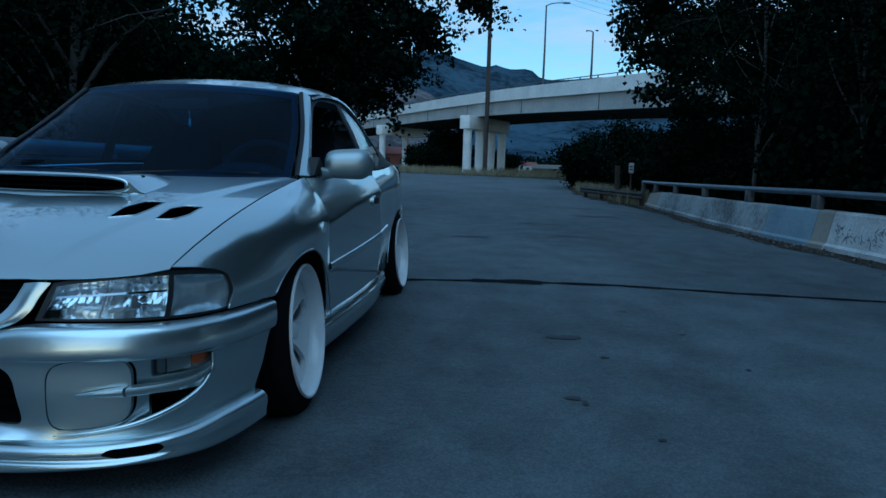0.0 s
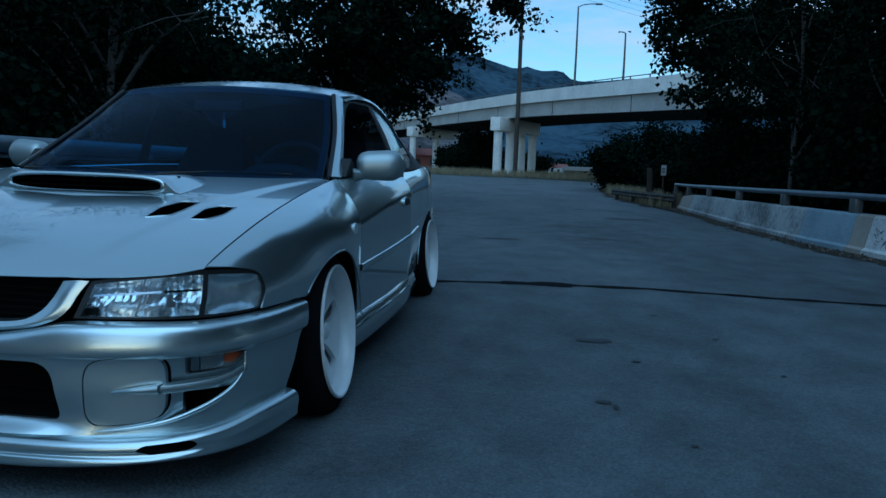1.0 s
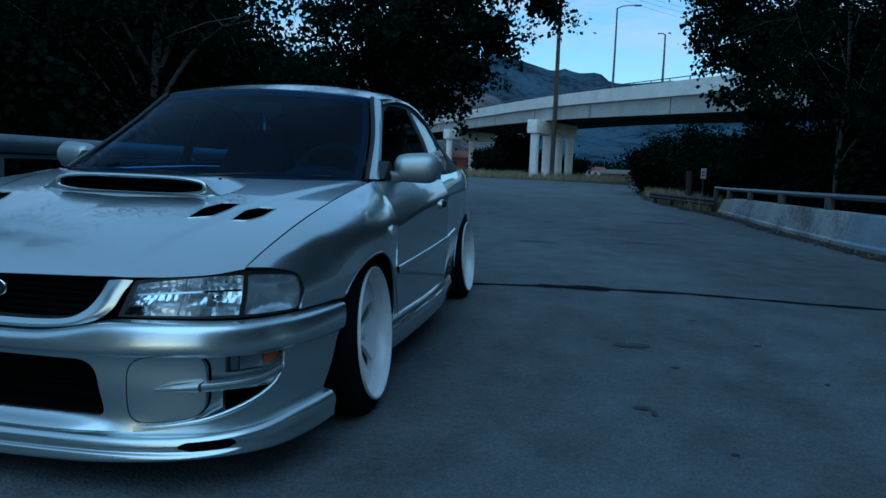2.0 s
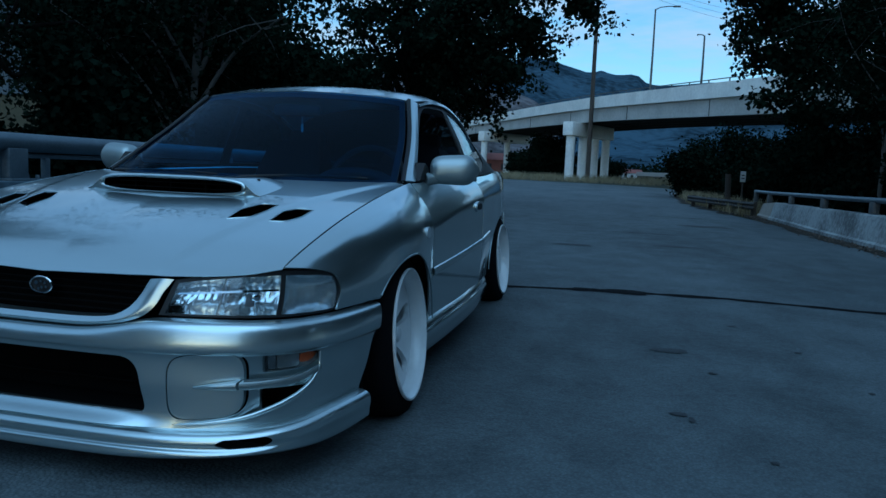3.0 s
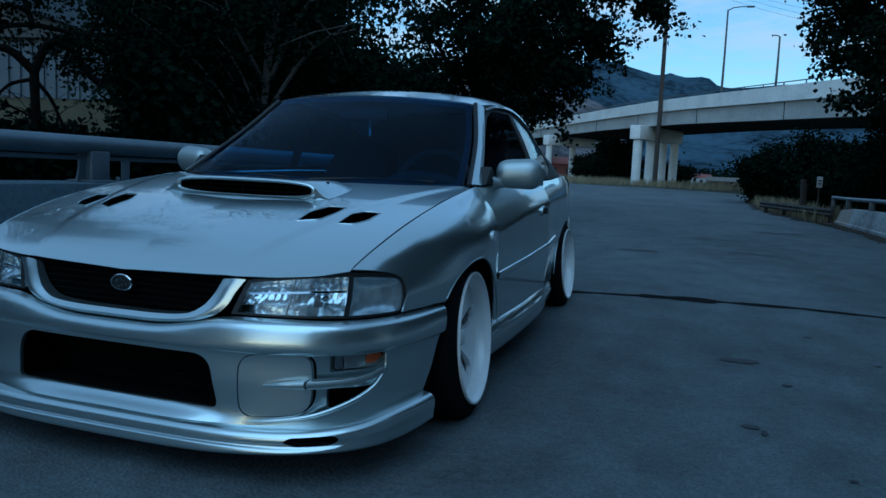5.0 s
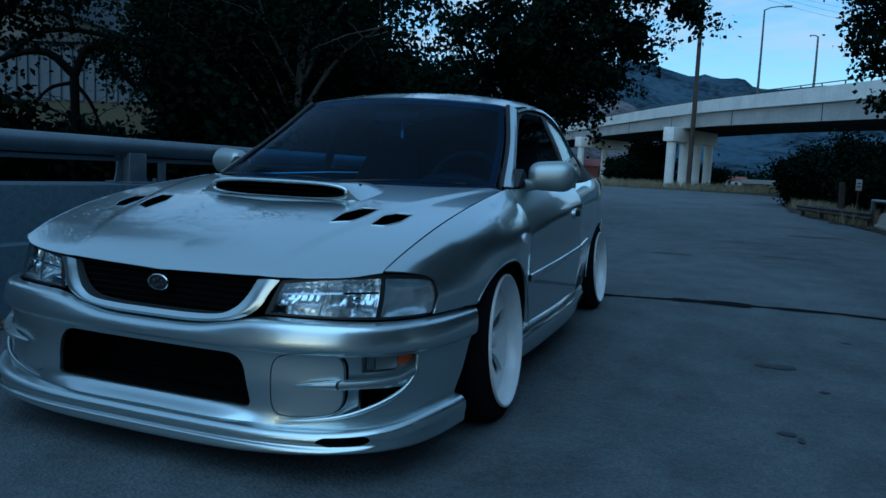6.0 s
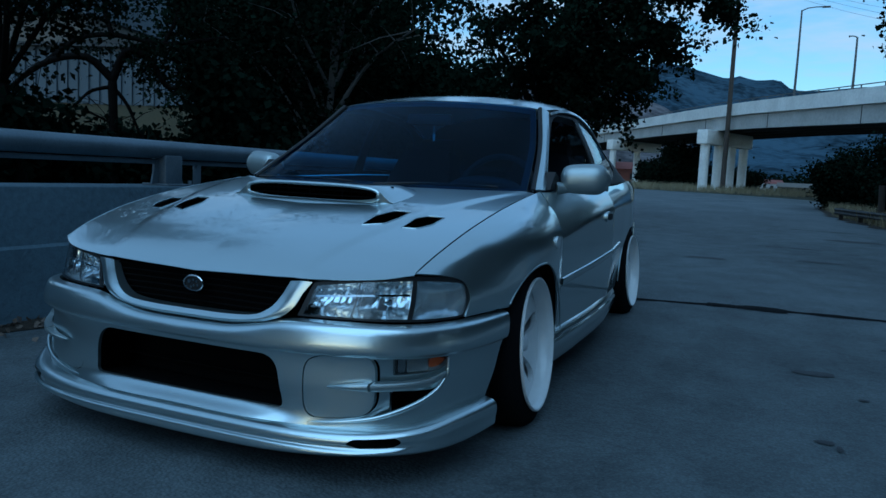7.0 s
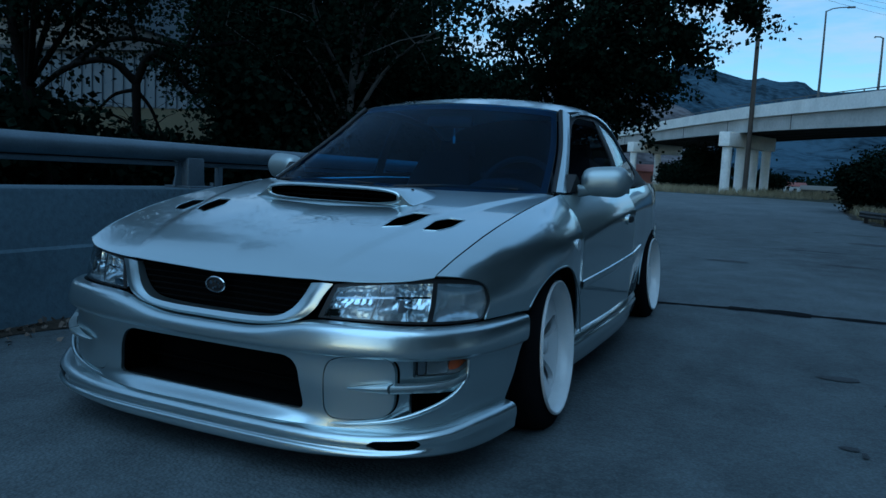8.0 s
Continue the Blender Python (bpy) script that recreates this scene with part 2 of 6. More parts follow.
def sweep(bm, profile, path, closed=True):
    """Sweeps a flat profile of (across, up) along a plan path of (x, y, z)."""
    rings = []
    n = len(path)
    for i, p in enumerate(path):
        a, b = Vector(path[max(i - 1, 0)]), Vector(path[min(i + 1, n - 1)])
        d = (b - a)
        d.z = 0
        d.normalize()
        across = Vector((d.y, -d.x, 0))
        rings.append([bm.verts.new(Vector(p) + across * u + Vector((0, 0, w))) for u, w in profile])
    k = len(profile)
    for a, b in zip(rings, rings[1:]):
        for j in range(k if closed else k - 1):
            bm.faces.new((a[j], b[j], b[(j + 1) % k], a[(j + 1) % k]))
    if closed:
        bm.faces.new(rings[0])
        bm.faces.new(rings[-1][::-1])
    return bm


def lerp_table(table, v):
    """Smooth value from a table of (key, value) pairs."""
    if v <= table[0][0]:
        return table[0][1]
    for (a, fa), (b, fb) in zip(table, table[1:]):
        if v <= b:
            return fa + (fb - fa) * (v - a) / (b - a)
    return table[-1][1]


def curve(table, v):
    """Catmull-Rom value from a table of (key, value) pairs."""
    n = len(table)
    if v <= table[0][0]:
        return table[0][1]
    if v >= table[-1][0]:
        return table[-1][1]
    for i in range(n - 1):
        (a, fa), (b, fb) = table[i], table[i + 1]
        if v <= b:
            h = b - a
            ma = (fb - table[i - 1][1]) / (b - table[i - 1][0]) if i else (fb - fa) / h
            mb = (table[i + 2][1] - fa) / (table[i + 2][0] - a) if i + 2 < n else (fb - fa) / h
            t = (v - a) / h
            return fa * (2 * t**3 - 3 * t**2 + 1) + h * ma * (t**3 - 2 * t**2 + t) + fb * (3 * t**2 - 2 * t**3) + h * mb * (t**3 - t**2)
# ---- tools for curved sheet metal ----
def spline(pts, t):
    """A point at t (0 to 1) on a smooth curve through the points, paced by their spacing."""
    pts = [Vector(p) for p in pts]
    if len(pts) == 2:
        return pts[0].lerp(pts[1], t)
    d = [0.0]
    for a, b in zip(pts, pts[1:]):
        d.append(d[-1] + max((b - a).length, 1e-6))
    s = t * d[-1]
    i = 0
    while i < len(pts) - 2 and s > d[i + 1]:
        i += 1
    h = d[i + 1] - d[i]
    w = (s - d[i]) / h
    m0 = (pts[i + 1] - pts[i - 1]) / (d[i + 1] - d[i - 1]) if i else (pts[1] - pts[0]) / h
    m1 = (pts[i + 2] - pts[i]) / (d[i + 2] - d[i]) if i + 2 < len(pts) else (pts[i + 1] - pts[i]) / h
    return pts[i] * (2 * w**3 - 3 * w**2 + 1) + m0 * (h * (w**3 - 2 * w**2 + w)) + pts[i + 1] * (3 * w**2 - 2 * w**3) + m1 * (h * (w**3 - w**2))


def skin(curves, nu, nv, full=False, sharp=()):
    """A net of points: nu along each curve, nv across the curves. full: curves start at the car's middle and go to both sides."""
    ts = [k / nu for k in range(nu + 1)]
    cols = [[spline(c, t) for c in curves] for t in ts]
    net = [[spline(col, k / nv) for k in range(nv + 1)] for col in cols]
    if full:
        net = [[Vector((-p.x, p.y, p.z)) for p in col] for col in net[:0:-1]] + net
    return net


def sheet(net, thick=0.006, flip=False):
    """A closed shell from a net of points; the thickness goes to the back."""
    bm = bmesh.new()
    a = [[bm.verts.new(p) for p in col] for col in net]
    n, m = len(net), len(net[0])
    nor = [[None] * m for _ in range(n)]
    for i in range(n):
        for j in range(m):
            du = net[min(i + 1, n - 1)][j] - net[max(i - 1, 0)][j]
            dv = net[i][min(j + 1, m - 1)] - net[i][max(j - 1, 0)]
            v = du.cross(dv)
            nor[i][j] = v.normalized() if v.length > 1e-12 else Vector((0, 0, 0))
    s = 1 if flip else -1
    b = [[bm.verts.new(net[i][j] + nor[i][j] * thick * s) for j in range(m)] for i in range(n)]

    def quad(p, q, r, t):
        bm.faces.new((t, r, q, p) if flip else (p, q, r, t))

    for i in range(n - 1):
        for j in range(m - 1):
            quad(a[i][j], a[i + 1][j], a[i + 1][j + 1], a[i][j + 1])
            quad(b[i][j + 1], b[i + 1][j + 1], b[i + 1][j], b[i][j])
    for i in range(n - 1):
        quad(a[i + 1][0], a[i][0], b[i][0], b[i + 1][0])
        quad(a[i][m - 1], a[i + 1][m - 1], b[i + 1][m - 1], b[i][m - 1])
    for j in range(m - 1):
        quad(a[0][j], a[0][j + 1], b[0][j + 1], b[0][j])
        quad(a[n - 1][j + 1], a[n - 1][j], b[n - 1][j], b[n - 1][j + 1])
    return bm


def raw(bm, name="shape"):
    me = bpy.data.meshes.new(name)
    bm.normal_update()
    if bm.calc_volume(signed=True) < 0:
        bmesh.ops.reverse_faces(bm, faces=bm.faces)
    bm.to_mesh(me)
    bm.free()
    return me


def prism(poly, axis, lo, hi):
    """A closed block: a flat outline pushed along an axis. Outline in the two other axes, in the order x, y, z."""
    bm = bmesh.new()

    def at(p, v):
        return {"x": (v, p[0], p[1]), "y": (p[0], v, p[1]), "z": (p[0], p[1], v)}[axis]

    a = [bm.verts.new(at(p, lo)) for p in poly]
    b = [bm.verts.new(at(p, hi)) for p in poly]
    k = len(poly)
    bm.faces.new(a)
    bm.faces.new(b[::-1])
    for i in range(k):
        bm.faces.new((a[i], b[i], b[(i + 1) % k], a[(i + 1) % k]))
    bmesh.ops.recalc_face_normals(bm, faces=bm.faces)
    return bm


def boolean(me, cutters, op="DIFFERENCE", own=False):
    """The mesh with closed cutter shapes taken away from it, or the share of it inside them."""
    ob = new("work", me)
    temps = [ob]
    for c in cutters:
        t = new("cutter", raw(c) if not isinstance(c, bpy.types.Mesh) else c)
        temps.append(t)
        mod = ob.modifiers.new("cut", "BOOLEAN")
        mod.operation, mod.solver, mod.object, mod.use_self = op, "EXACT", t, own
    bpy.context.view_layer.update()
    dg = bpy.context.evaluated_depsgraph_get()
    out = bpy.data.meshes.new_from_object(ob.evaluated_get(dg))
    for t in temps:
        bpy.data.objects.remove(t)
    return out


def smoothed(me, angle=38):
    me.shade_smooth()
    me.set_sharp_from_angle(angle=radians(angle))
    return me


def mirrored(me):
    c = me.copy()
    c.transform(Matrix.Diagonal((-1, 1, 1, 1)))
    c.flip_normals()
    return c


def rounded(poly, r, seg=5):
    """An outline with its corners rounded; r may be one number or one for each corner."""
    out = []
    n = len(poly)
    for i, p in enumerate(poly):
        ri = r[i] if hasattr(r, "__len__") else r
        p, a, b = Vector(p), Vector(poly[i - 1]), Vector(poly[(i + 1) % n])
        u, v = (a - p), (b - p)
        k = min(ri, u.length * 0.48, v.length * 0.48)
        s, e = p + u.normalized() * k, p + v.normalized() * k
        for j in range(seg + 1):
            t = j / seg
            out.append(tuple(s * (1 - t) ** 2 + p * 2 * t * (1 - t) + e * t * t))
    return out


def squircle(cx, cz, a, b, power=4.0, shear=0.0, n=44):
    out = []
    for k in range(n):
        t = 2 * math.pi * k / n
        c, s = math.cos(t), math.sin(t)
        x = a * math.copysign(abs(c) ** (2 / power), c)
        z = b * math.copysign(abs(s) ** (2 / power), s)
        out.append((cx + x, cz + z + shear * x))
    return out


def flipx(poly):
    return [(-p[0], p[1]) for p in poly]


def lathe(bm, profile, seg=48, closed=False):
    """Turns a profile of (radius, x) round the x axis."""
    rings = []
    for r, x in profile:
        rings.append([bm.verts.new((x, r * math.cos(2 * math.pi * k / seg), r * math.sin(2 * math.pi * k / seg))) for k in range(seg)])
    for a, b in zip(rings, rings[1:] + (rings[:1] if closed else [])):
        for k in range(seg):
            bm.faces.new((a[k], b[k], b[(k + 1) % seg], a[(k + 1) % seg]))
    if not closed:
        bmesh.ops.holes_fill(bm, edges=[e for e in bm.edges if e.is_boundary], sides=0)
    bmesh.ops.recalc_face_normals(bm, faces=bm.faces)
    return bm


def ribbon_tube(pts, r, seg=8, steps=24):
    """A round bead along a smooth curve through points."""
    bm = bmesh.new()
    return tube(bm, [spline(pts, k / steps) for k in range(steps + 1)], r, seg)
# ---- the setting ----
def ground_height(x, y):
    d = max(0.0, min(1.0, (y - 55) / 35))
    rise = 0.45 * d * d * (3 - 2 * d)
    far_side = max(0.0, min(1.0, (x - 5.4) / 3.0)) * min(1.0, max(0.0, (y - 18) / 8))
    return rise + 0.12 * far_side


def build_ground():
    xs = sorted({-4000, -1500, -600, -250, -120, -70, 70, 120, 250, 600, 1500, 4000} | {round(-50 + 2.5 * i, 2) for i in range(41)})
    ys = sorted({-3000, -1000, -300, -100, -50, -25, -12, 4000, 1500, 700, 300, 200, 150} | {round(-5 + 2.5 * i, 2) for i in range(50)})
    bm = bmesh.new()
    grid = [[bm.verts.new((x, y, ground_height(x, y) - 0.03 + 0.05 * noise.noise((x * 0.3, y * 0.3, 3)) * (x > 7.6 or (x < -4.4 and y < 14)))) for x in xs] for y in ys]
    for a, b in zip(grid, grid[1:]):
        for i in range(len(xs) - 1):
            bm.faces.new((a[i], a[i + 1], b[i + 1], b[i]))
    single("ground", bm, M_SOIL, "dry brown soil with sparse grass", "ground", kind="structure")


def road_edges(y):
    left = lerp_table([(-40, -1.95), (17, -1.95), (24, -4.6), (30, -10), (40, -20), (60, -30), (79, -42)], y)
    right = lerp_table([(-40, 6.2), (5, 5.5), (9, 5.05), (18, 4.3), (27, 3.7), (40, 4.0), (62, 5.2), (67, 4.0), (71, -2), (75, -16), (79, -40)], y)
    return left, right


def build_road():
    bm = bmesh.new()
    rows = []
    y = -40.0
    while y <= 79:
        a, b = road_edges(y)
        edge = 0.14 * noise.noise((y * 0.7, 1, 0)) if y > 18 else 0
        rows.append([bm.verts.new((a + (b + edge - a) * k / 12, y, ground_height(1.6, y) + 0.012 * math.sin(math.pi * k / 12))) for k in range(13)])
        y += 1.25 if y < 20 or y > 60 else 2.5
    for r, s in zip(rows, rows[1:]):
        for i in range(12):
            bm.faces.new((r[i], r[i + 1], s[i + 1], s[i]))
    return single("road", bm, M_ASPHALT, "grey worn asphalt road with cracks and stains", "road", kind="structure")


build_ground()
road = build_road()


def road_z(x, y):
    a, b = road_edges(y)
    return ground_height(1.6, y) + 0.012 * math.sin(math.pi * max(0.0, min(1.0, (x - a) / (b - a))))


def crack(pts, width, seed):
    """A wavering open joint in the asphalt, a shallow dark groove filled with tar."""
    rng = random.Random(seed)
    bm = bmesh.new()
    left, right = [], []
    n = 120
    for k in range(n + 1):
        t = k / n
        f = t * (len(pts) - 1)
        i = min(int(f), len(pts) - 2)
        x = pts[i][0] + (pts[i + 1][0] - pts[i][0]) * (f - i)
        y = pts[i][1] + (pts[i + 1][1] - pts[i][1]) * (f - i) + 0.02 * noise.noise((x * 3, seed, 0)) + 0.008 * noise.noise((x * 14, seed, 5))
        w = width * (0.45 + 0.55 * abs(noise.noise((x * 2.2, seed, 9))) * 2 + 0.25 * rng.random())
        z = road_z(x, y) + 0.004
        left.append(bm.verts.new((x, y - w, z)))
        right.append(bm.verts.new((x, y + w, z)))
    for k in range(n):
        bm.faces.new((left[k], left[k + 1], right[k + 1], right[k]))
    part("crack", bm, M_TAR, road, "dark tar-filled crack")


def stain(x, y, a, b, seed):
    """A flat oily patch with a ragged rim."""
    bm = bmesh.new()
    rim = []
    for k in range(36):
        t = 2 * math.pi * k / 36
        r = 1 + 0.45 * noise.noise((math.cos(t) * 1.3, math.sin(t) * 1.3, seed))
        px, py = x + a * r * math.cos(t), y + b * r * math.sin(t)
        rim.append(bm.verts.new((px, py, road_z(px, py) + 0.004)))
    bm.faces.new(rim)
    part("stain", bm, M_STAIN, road, "dark oily patch")


crack([(-1.9, 3.0), (0.66, 3.1), (1.29, 3.25), (2.3, 3.32), (3.15, 3.22), (4.2, 3.16), (5.3, 3.05)], 0.05, 1)
crack([(1.18, 3.23), (1.5, 3.27), (1.72, 3.265)], 0.11, 3)
crack([(1.3, 9.8), (1.8, 9.7), (2.3, 9.75)], 0.03, 4)
crack([(2.0, 15.8), (2.6, 15.6), (3.3, 15.7)], 0.05, 6)
for k, (x, y, a, b) in enumerate(((1.79, 0.30, 0.035, 0.02), (1.97, 0.98, 0.022, 0.016), (1.80, 1.37, 0.10, 0.05), (1.83, 0.25, 0.012, 0.03), (2.6, 0.9, 0.015, 0.012), (2.45, 1.6, 0.02, 0.012), (2.05, -0.1, 0.015, 0.012), (2.2, 2.2, 0.03, 0.012), (0.9, 7.0, 0.25, 0.12), (2.2, 7.6, 0.3, 0.1), (3.0, 12.5, 0.5, 0.3))):
    stain(x, y, a, b, k * 1.7)


def dirt_band(name, label, line_x, side, y0, y1, width, seed):
    """A ragged skin of blown soil along the foot of a barrier."""
    bm = bmesh.new()
    rows = []
    n = int((y1 - y0) / 0.12)
    for k in range(n + 1):
        y = y0 + (y1 - y0) * k / n
        w = width * (0.75 + 0.5 * noise.noise((y * 0.6, seed, 0)) + 0.35 * noise.noise((y * 3.1, seed, 4)) + 0.12 * noise.noise((y * 11, seed, 8)))
        a = line_x(y) + side * 0.01
        rows.append([bm.verts.new((a - side * w * j / 3, y, road_z(a - side * w * j / 3, y) + (0.016, 0.010, 0.006, 0.0045)[j])) for j in range(4)])
    for a, b in zip(rows, rows[1:]):
        for j in range(3):
            bm.faces.new((a[j], a[j + 1], b[j + 1], b[j]))
    bmesh.ops.recalc_face_normals(bm, faces=bm.faces)
    single(name, bm, M_DIRT, label, "soil", kind="stuff")


# barrier on the car's left: sloped concrete lengths under a pipe rail
def right_line(y):
    return lerp_table([(1.0, 5.80), (2.0, 5.70), (5.8, 5.36), (7.3, 5.19), (8.6, 5.0), (11.5, 4.86), (17.3, 4.80), (21, 4.80)], y)


def barrier_top(y):
    return lerp_table([(8, 0.49), (18, 0.43)], y)


def length_of_barrier(y0, y1, h0=None, h1=None):
    bm = bmesh.new()
    n = max(2, int((y1 - y0) / 0.4))
    rings = []
    for k in range(n + 1):
        y = y0 + (y1 - y0) * k / n
        h = barrier_top(y) if h0 is None else h0 + (h1 - h0) * k / n
        x = right_line(y)
        w = 0.006 * noise.noise((y * 2, 7, 0))
        prof = [(0.0, -0.05), (0.005, 0.07), (0.05, 0.10), (0.13 + w, h - 0.02), (0.15, h), (0.36, h), (0.38, h - 0.02), (0.42, -0.05)]
        rings.append([bm.verts.new((x + a, y, b)) for a, b in prof])
    for a, b in zip(rings, rings[1:]):
        for j in range(8):
            bm.faces.new((a[j], a[(j + 1) % 8], b[(j + 1) % 8], b[j]))
    bm.faces.new(rings[0][::-1])
    bm.faces.new(rings[-1])
    bmesh.ops.recalc_face_normals(bm, faces=bm.faces)
    return bm


barrier = thing("concrete_barrier", "weathered concrete road barrier with painted patches and scribbles", "barrier")
part("barrier_length", length_of_barrier(-9.0, 7.14), M_CONCRETE_PALE, barrier, "pale whitewashed length with dark scribbles", smooth=20)
part("barrier_length", length_of_barrier(7.155, 7.52), M_CONCRETE_TAN, barrier, "bare tan length", smooth=20)
part("barrier_length", length_of_barrier(7.535, 8.9), M_CONCRETE_BLUE, barrier, "blue-grey painted length", smooth=20)
part("barrier_length", length_of_barrier(8.915, 13.2), M_CONCRETE_GRIMY, barrier, "grime-streaked grey length", smooth=20)
part("barrier_length", length_of_barrier(13.215, 17.0), M_CONCRETE_GRIMY, barrier, smooth=20)
part("barrier_end", length_of_barrier(17.02, 18.6, 0.436, 0.36), M_CONCRETE_TAN, barrier, "sloped end of the barrier", smooth=20)
rng = random.Random(11)
for k in range(150):
    y = 3.9 + 3.1 * rng.random()
    zz = 0.16 + 0.17 * rng.random()
    a = rng.uniform(-1.2, 1.2)
    ln = rng.uniform(0.03, 0.12)
    bm = bmesh.new()
    box(bm, -0.002, 0.002, -ln / 2, ln / 2, -0.0035, 0.0035, 0.0)
    x = right_line(y) + 0.05 + (zz - 0.10) * 0.08 / 0.37
    bm.transform(Matrix.Translation((x - 0.002, y, zz)) @ Matrix.Rotation(0.21, 4, "Y") @ Matrix.Rotation(a, 4, "X"))
    part("scribble", bm, M_SEAL_INK, barrier, "dark paint stroke")
rail = thing("pipe_rail", "dull galvanised pipe rail on posts over the barrier", "railing", group="pipe rails")
bm = bmesh.new()
tube(bm, [(right_line(y) + 0.22, y, barrier_top(y) + 0.215) for y in (-9.0, -4, 1.0, 3, 5, 6, 7, 8, 9, 10, 12, 14, 16, 18, 19.5, 20.6)], 0.043, 14)
part("pipe", bm, M_GALV, rail, smooth=60)
for y in (-6.4, -4.0, -1.6, 0.8, 3.2, 5.6, 7.75, 10.1, 12.8, 15.6, 18.2, 20.4):
    bm = bmesh.new()
    x = right_line(y) + 0.22
    box(bm, x - 0.05, x + 0.05, y - 0.10, y + 0.10, 0.36 if y > 17 else barrier_top(y) - 0.01, barrier_top(y) + 0.185, 0.01)
    part("post", bm, M_DARKSTEEL, rail)

dirt_band("blown_soil", "brown soil and grit along the barrier's foot", right_line, 1, -6, 20, 0.42, 2.0)
dirt_band("blown_soil", "brown soil and grit along the parapet's foot", lambda y: -1.93, -1, -8, 16, 0.24, 5.0)
dirt_band("blown_soil", "brown soil shoulder along the bend of the road", lambda y: road_edges(y)[1] + 0.2, 1, 19, 48, 0.6, 7.0)
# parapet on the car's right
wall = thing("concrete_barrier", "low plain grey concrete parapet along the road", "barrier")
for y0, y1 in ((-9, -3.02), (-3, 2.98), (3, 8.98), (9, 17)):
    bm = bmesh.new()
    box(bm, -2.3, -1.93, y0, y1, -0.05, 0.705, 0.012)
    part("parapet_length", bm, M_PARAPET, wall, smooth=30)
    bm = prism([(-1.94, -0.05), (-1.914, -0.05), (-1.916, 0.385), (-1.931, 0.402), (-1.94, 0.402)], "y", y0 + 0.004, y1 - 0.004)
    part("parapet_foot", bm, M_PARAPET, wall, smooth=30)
rail = thing("pipe_rail", "thick dull steel pipe rail with a lower bar on posts", "railing", group="pipe rails")
bm = bmesh.new()
tube(bm, [(-2.09, y, 0.935) for y in (-9, -4, 0, 4, 9, 17)], 0.058, 18)
part("pipe", bm, M_GALV, rail, smooth=60)
bm = bmesh.new()
box(bm, -2.125, -2.09, -9, 17, 0.842, 0.872, 0.006)
part("lower_bar", bm, M_GALV, rail)
for k in range(-4, 8):
    y = 1.28 + 2.45 * k
    bm = bmesh.new()
    box(bm, -2.15, -2.03, y - 0.075, y + 0.075, 0.70, 0.90, 0.008)
    post = part("post", bm, M_GALV, rail)
    for s in (-1, 1):
        part("gusset", prism([(y + s * 0.074, 0.715), (y + s * 0.14, 0.715), (y + s * 0.095, 0.885), (y + s * 0.074, 0.885)], "x", -2.10, -2.085), M_GALV, post)
    bm = bmesh.new()
    box(bm, -2.19, -1.97, y - 0.12, y + 0.12, 0.703, 0.718, 0.004)
    part("base_plate", bm, M_GALV, post)
    for dx in (-0.09, 0.09):
        bm = bmesh.new()
        tube(bm, [(-2.08 + dx, y + 0.1, 0.71), (-2.08 + dx, y + 0.1, 0.742)], 0.013, 6)
        part("bolt", bm, M_GALV, post)
    bm = bmesh.new()
    box(bm, -2.13, -2.09, y + 0.28, y + 0.32, 0.70, 0.845, 0.004)
    part("stay", bm, M_GALV, post)

# ---- the overpass ----
BRIDGE = [(-60, 196, 7.9), (-42, 162, 7.9), (-23.1, 125.1, 7.62), (-4.4, 88.3, 7.15), (9.1, 63.0, 6.28), (20, 42.6, 5.5)]
line = [tuple(spline(BRIDGE, k / 24)) for k in range(25)]
bridge = thing("overpass_bridge", "pale concrete highway overpass on round columns", "bridge")


def run(name, profile, material, parent, label=""):
    return part(name, sweep(bmesh.new(), profile, line), material, parent, label, smooth=20)


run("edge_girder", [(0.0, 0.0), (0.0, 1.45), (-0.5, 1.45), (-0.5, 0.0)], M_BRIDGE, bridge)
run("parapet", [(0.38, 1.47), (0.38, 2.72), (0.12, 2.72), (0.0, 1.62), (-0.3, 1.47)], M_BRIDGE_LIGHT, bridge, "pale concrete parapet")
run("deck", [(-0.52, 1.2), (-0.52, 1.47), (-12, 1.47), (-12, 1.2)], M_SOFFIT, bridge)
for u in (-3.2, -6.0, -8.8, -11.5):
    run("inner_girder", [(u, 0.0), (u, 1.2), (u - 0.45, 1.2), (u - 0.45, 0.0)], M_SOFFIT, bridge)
run("far_parapet", [(-11.7, 1.48), (-11.7, 2.7), (-12, 2.7), (-12, 1.48)], M_BRIDGE_LIGHT, bridge)
top_rail = run("handrail", [(0.3, 2.98), (0.3, 3.05), (0.2, 3.05), (0.2, 2.98)], M_DARKSTEEL, bridge, "dark steel handrail")
bm_line = [Vector(p) for p in line]
for k in range(60):
    p = spline(BRIDGE, k / 59)
    q = spline(BRIDGE, min(1, k / 59 + 0.002))
    d = (q - p)
    d.z = 0
    if d.length < 1e-6:
        continue
    d.normalize()
    c = Vector((d.y, -d.x, 0))
    bm = bmesh.new()
    at = p + c * 0.25
    box(bm, at.x - 0.05, at.x + 0.05, at.y - 0.05, at.y + 0.05, at.z + 2.7, at.z + 3.0)
    part("rail_post", bm, M_DARKSTEEL, bridge)
    if k % 5 == 0:
        bm = bmesh.new()
        box(bm, -0.03, 0.03, -0.03, 0.03, 0.0, 1.44)
        bm.transform(Matrix.Translation(p + c * 0.02))
        part("girder_joint", bm, M_SOFFIT, bridge)


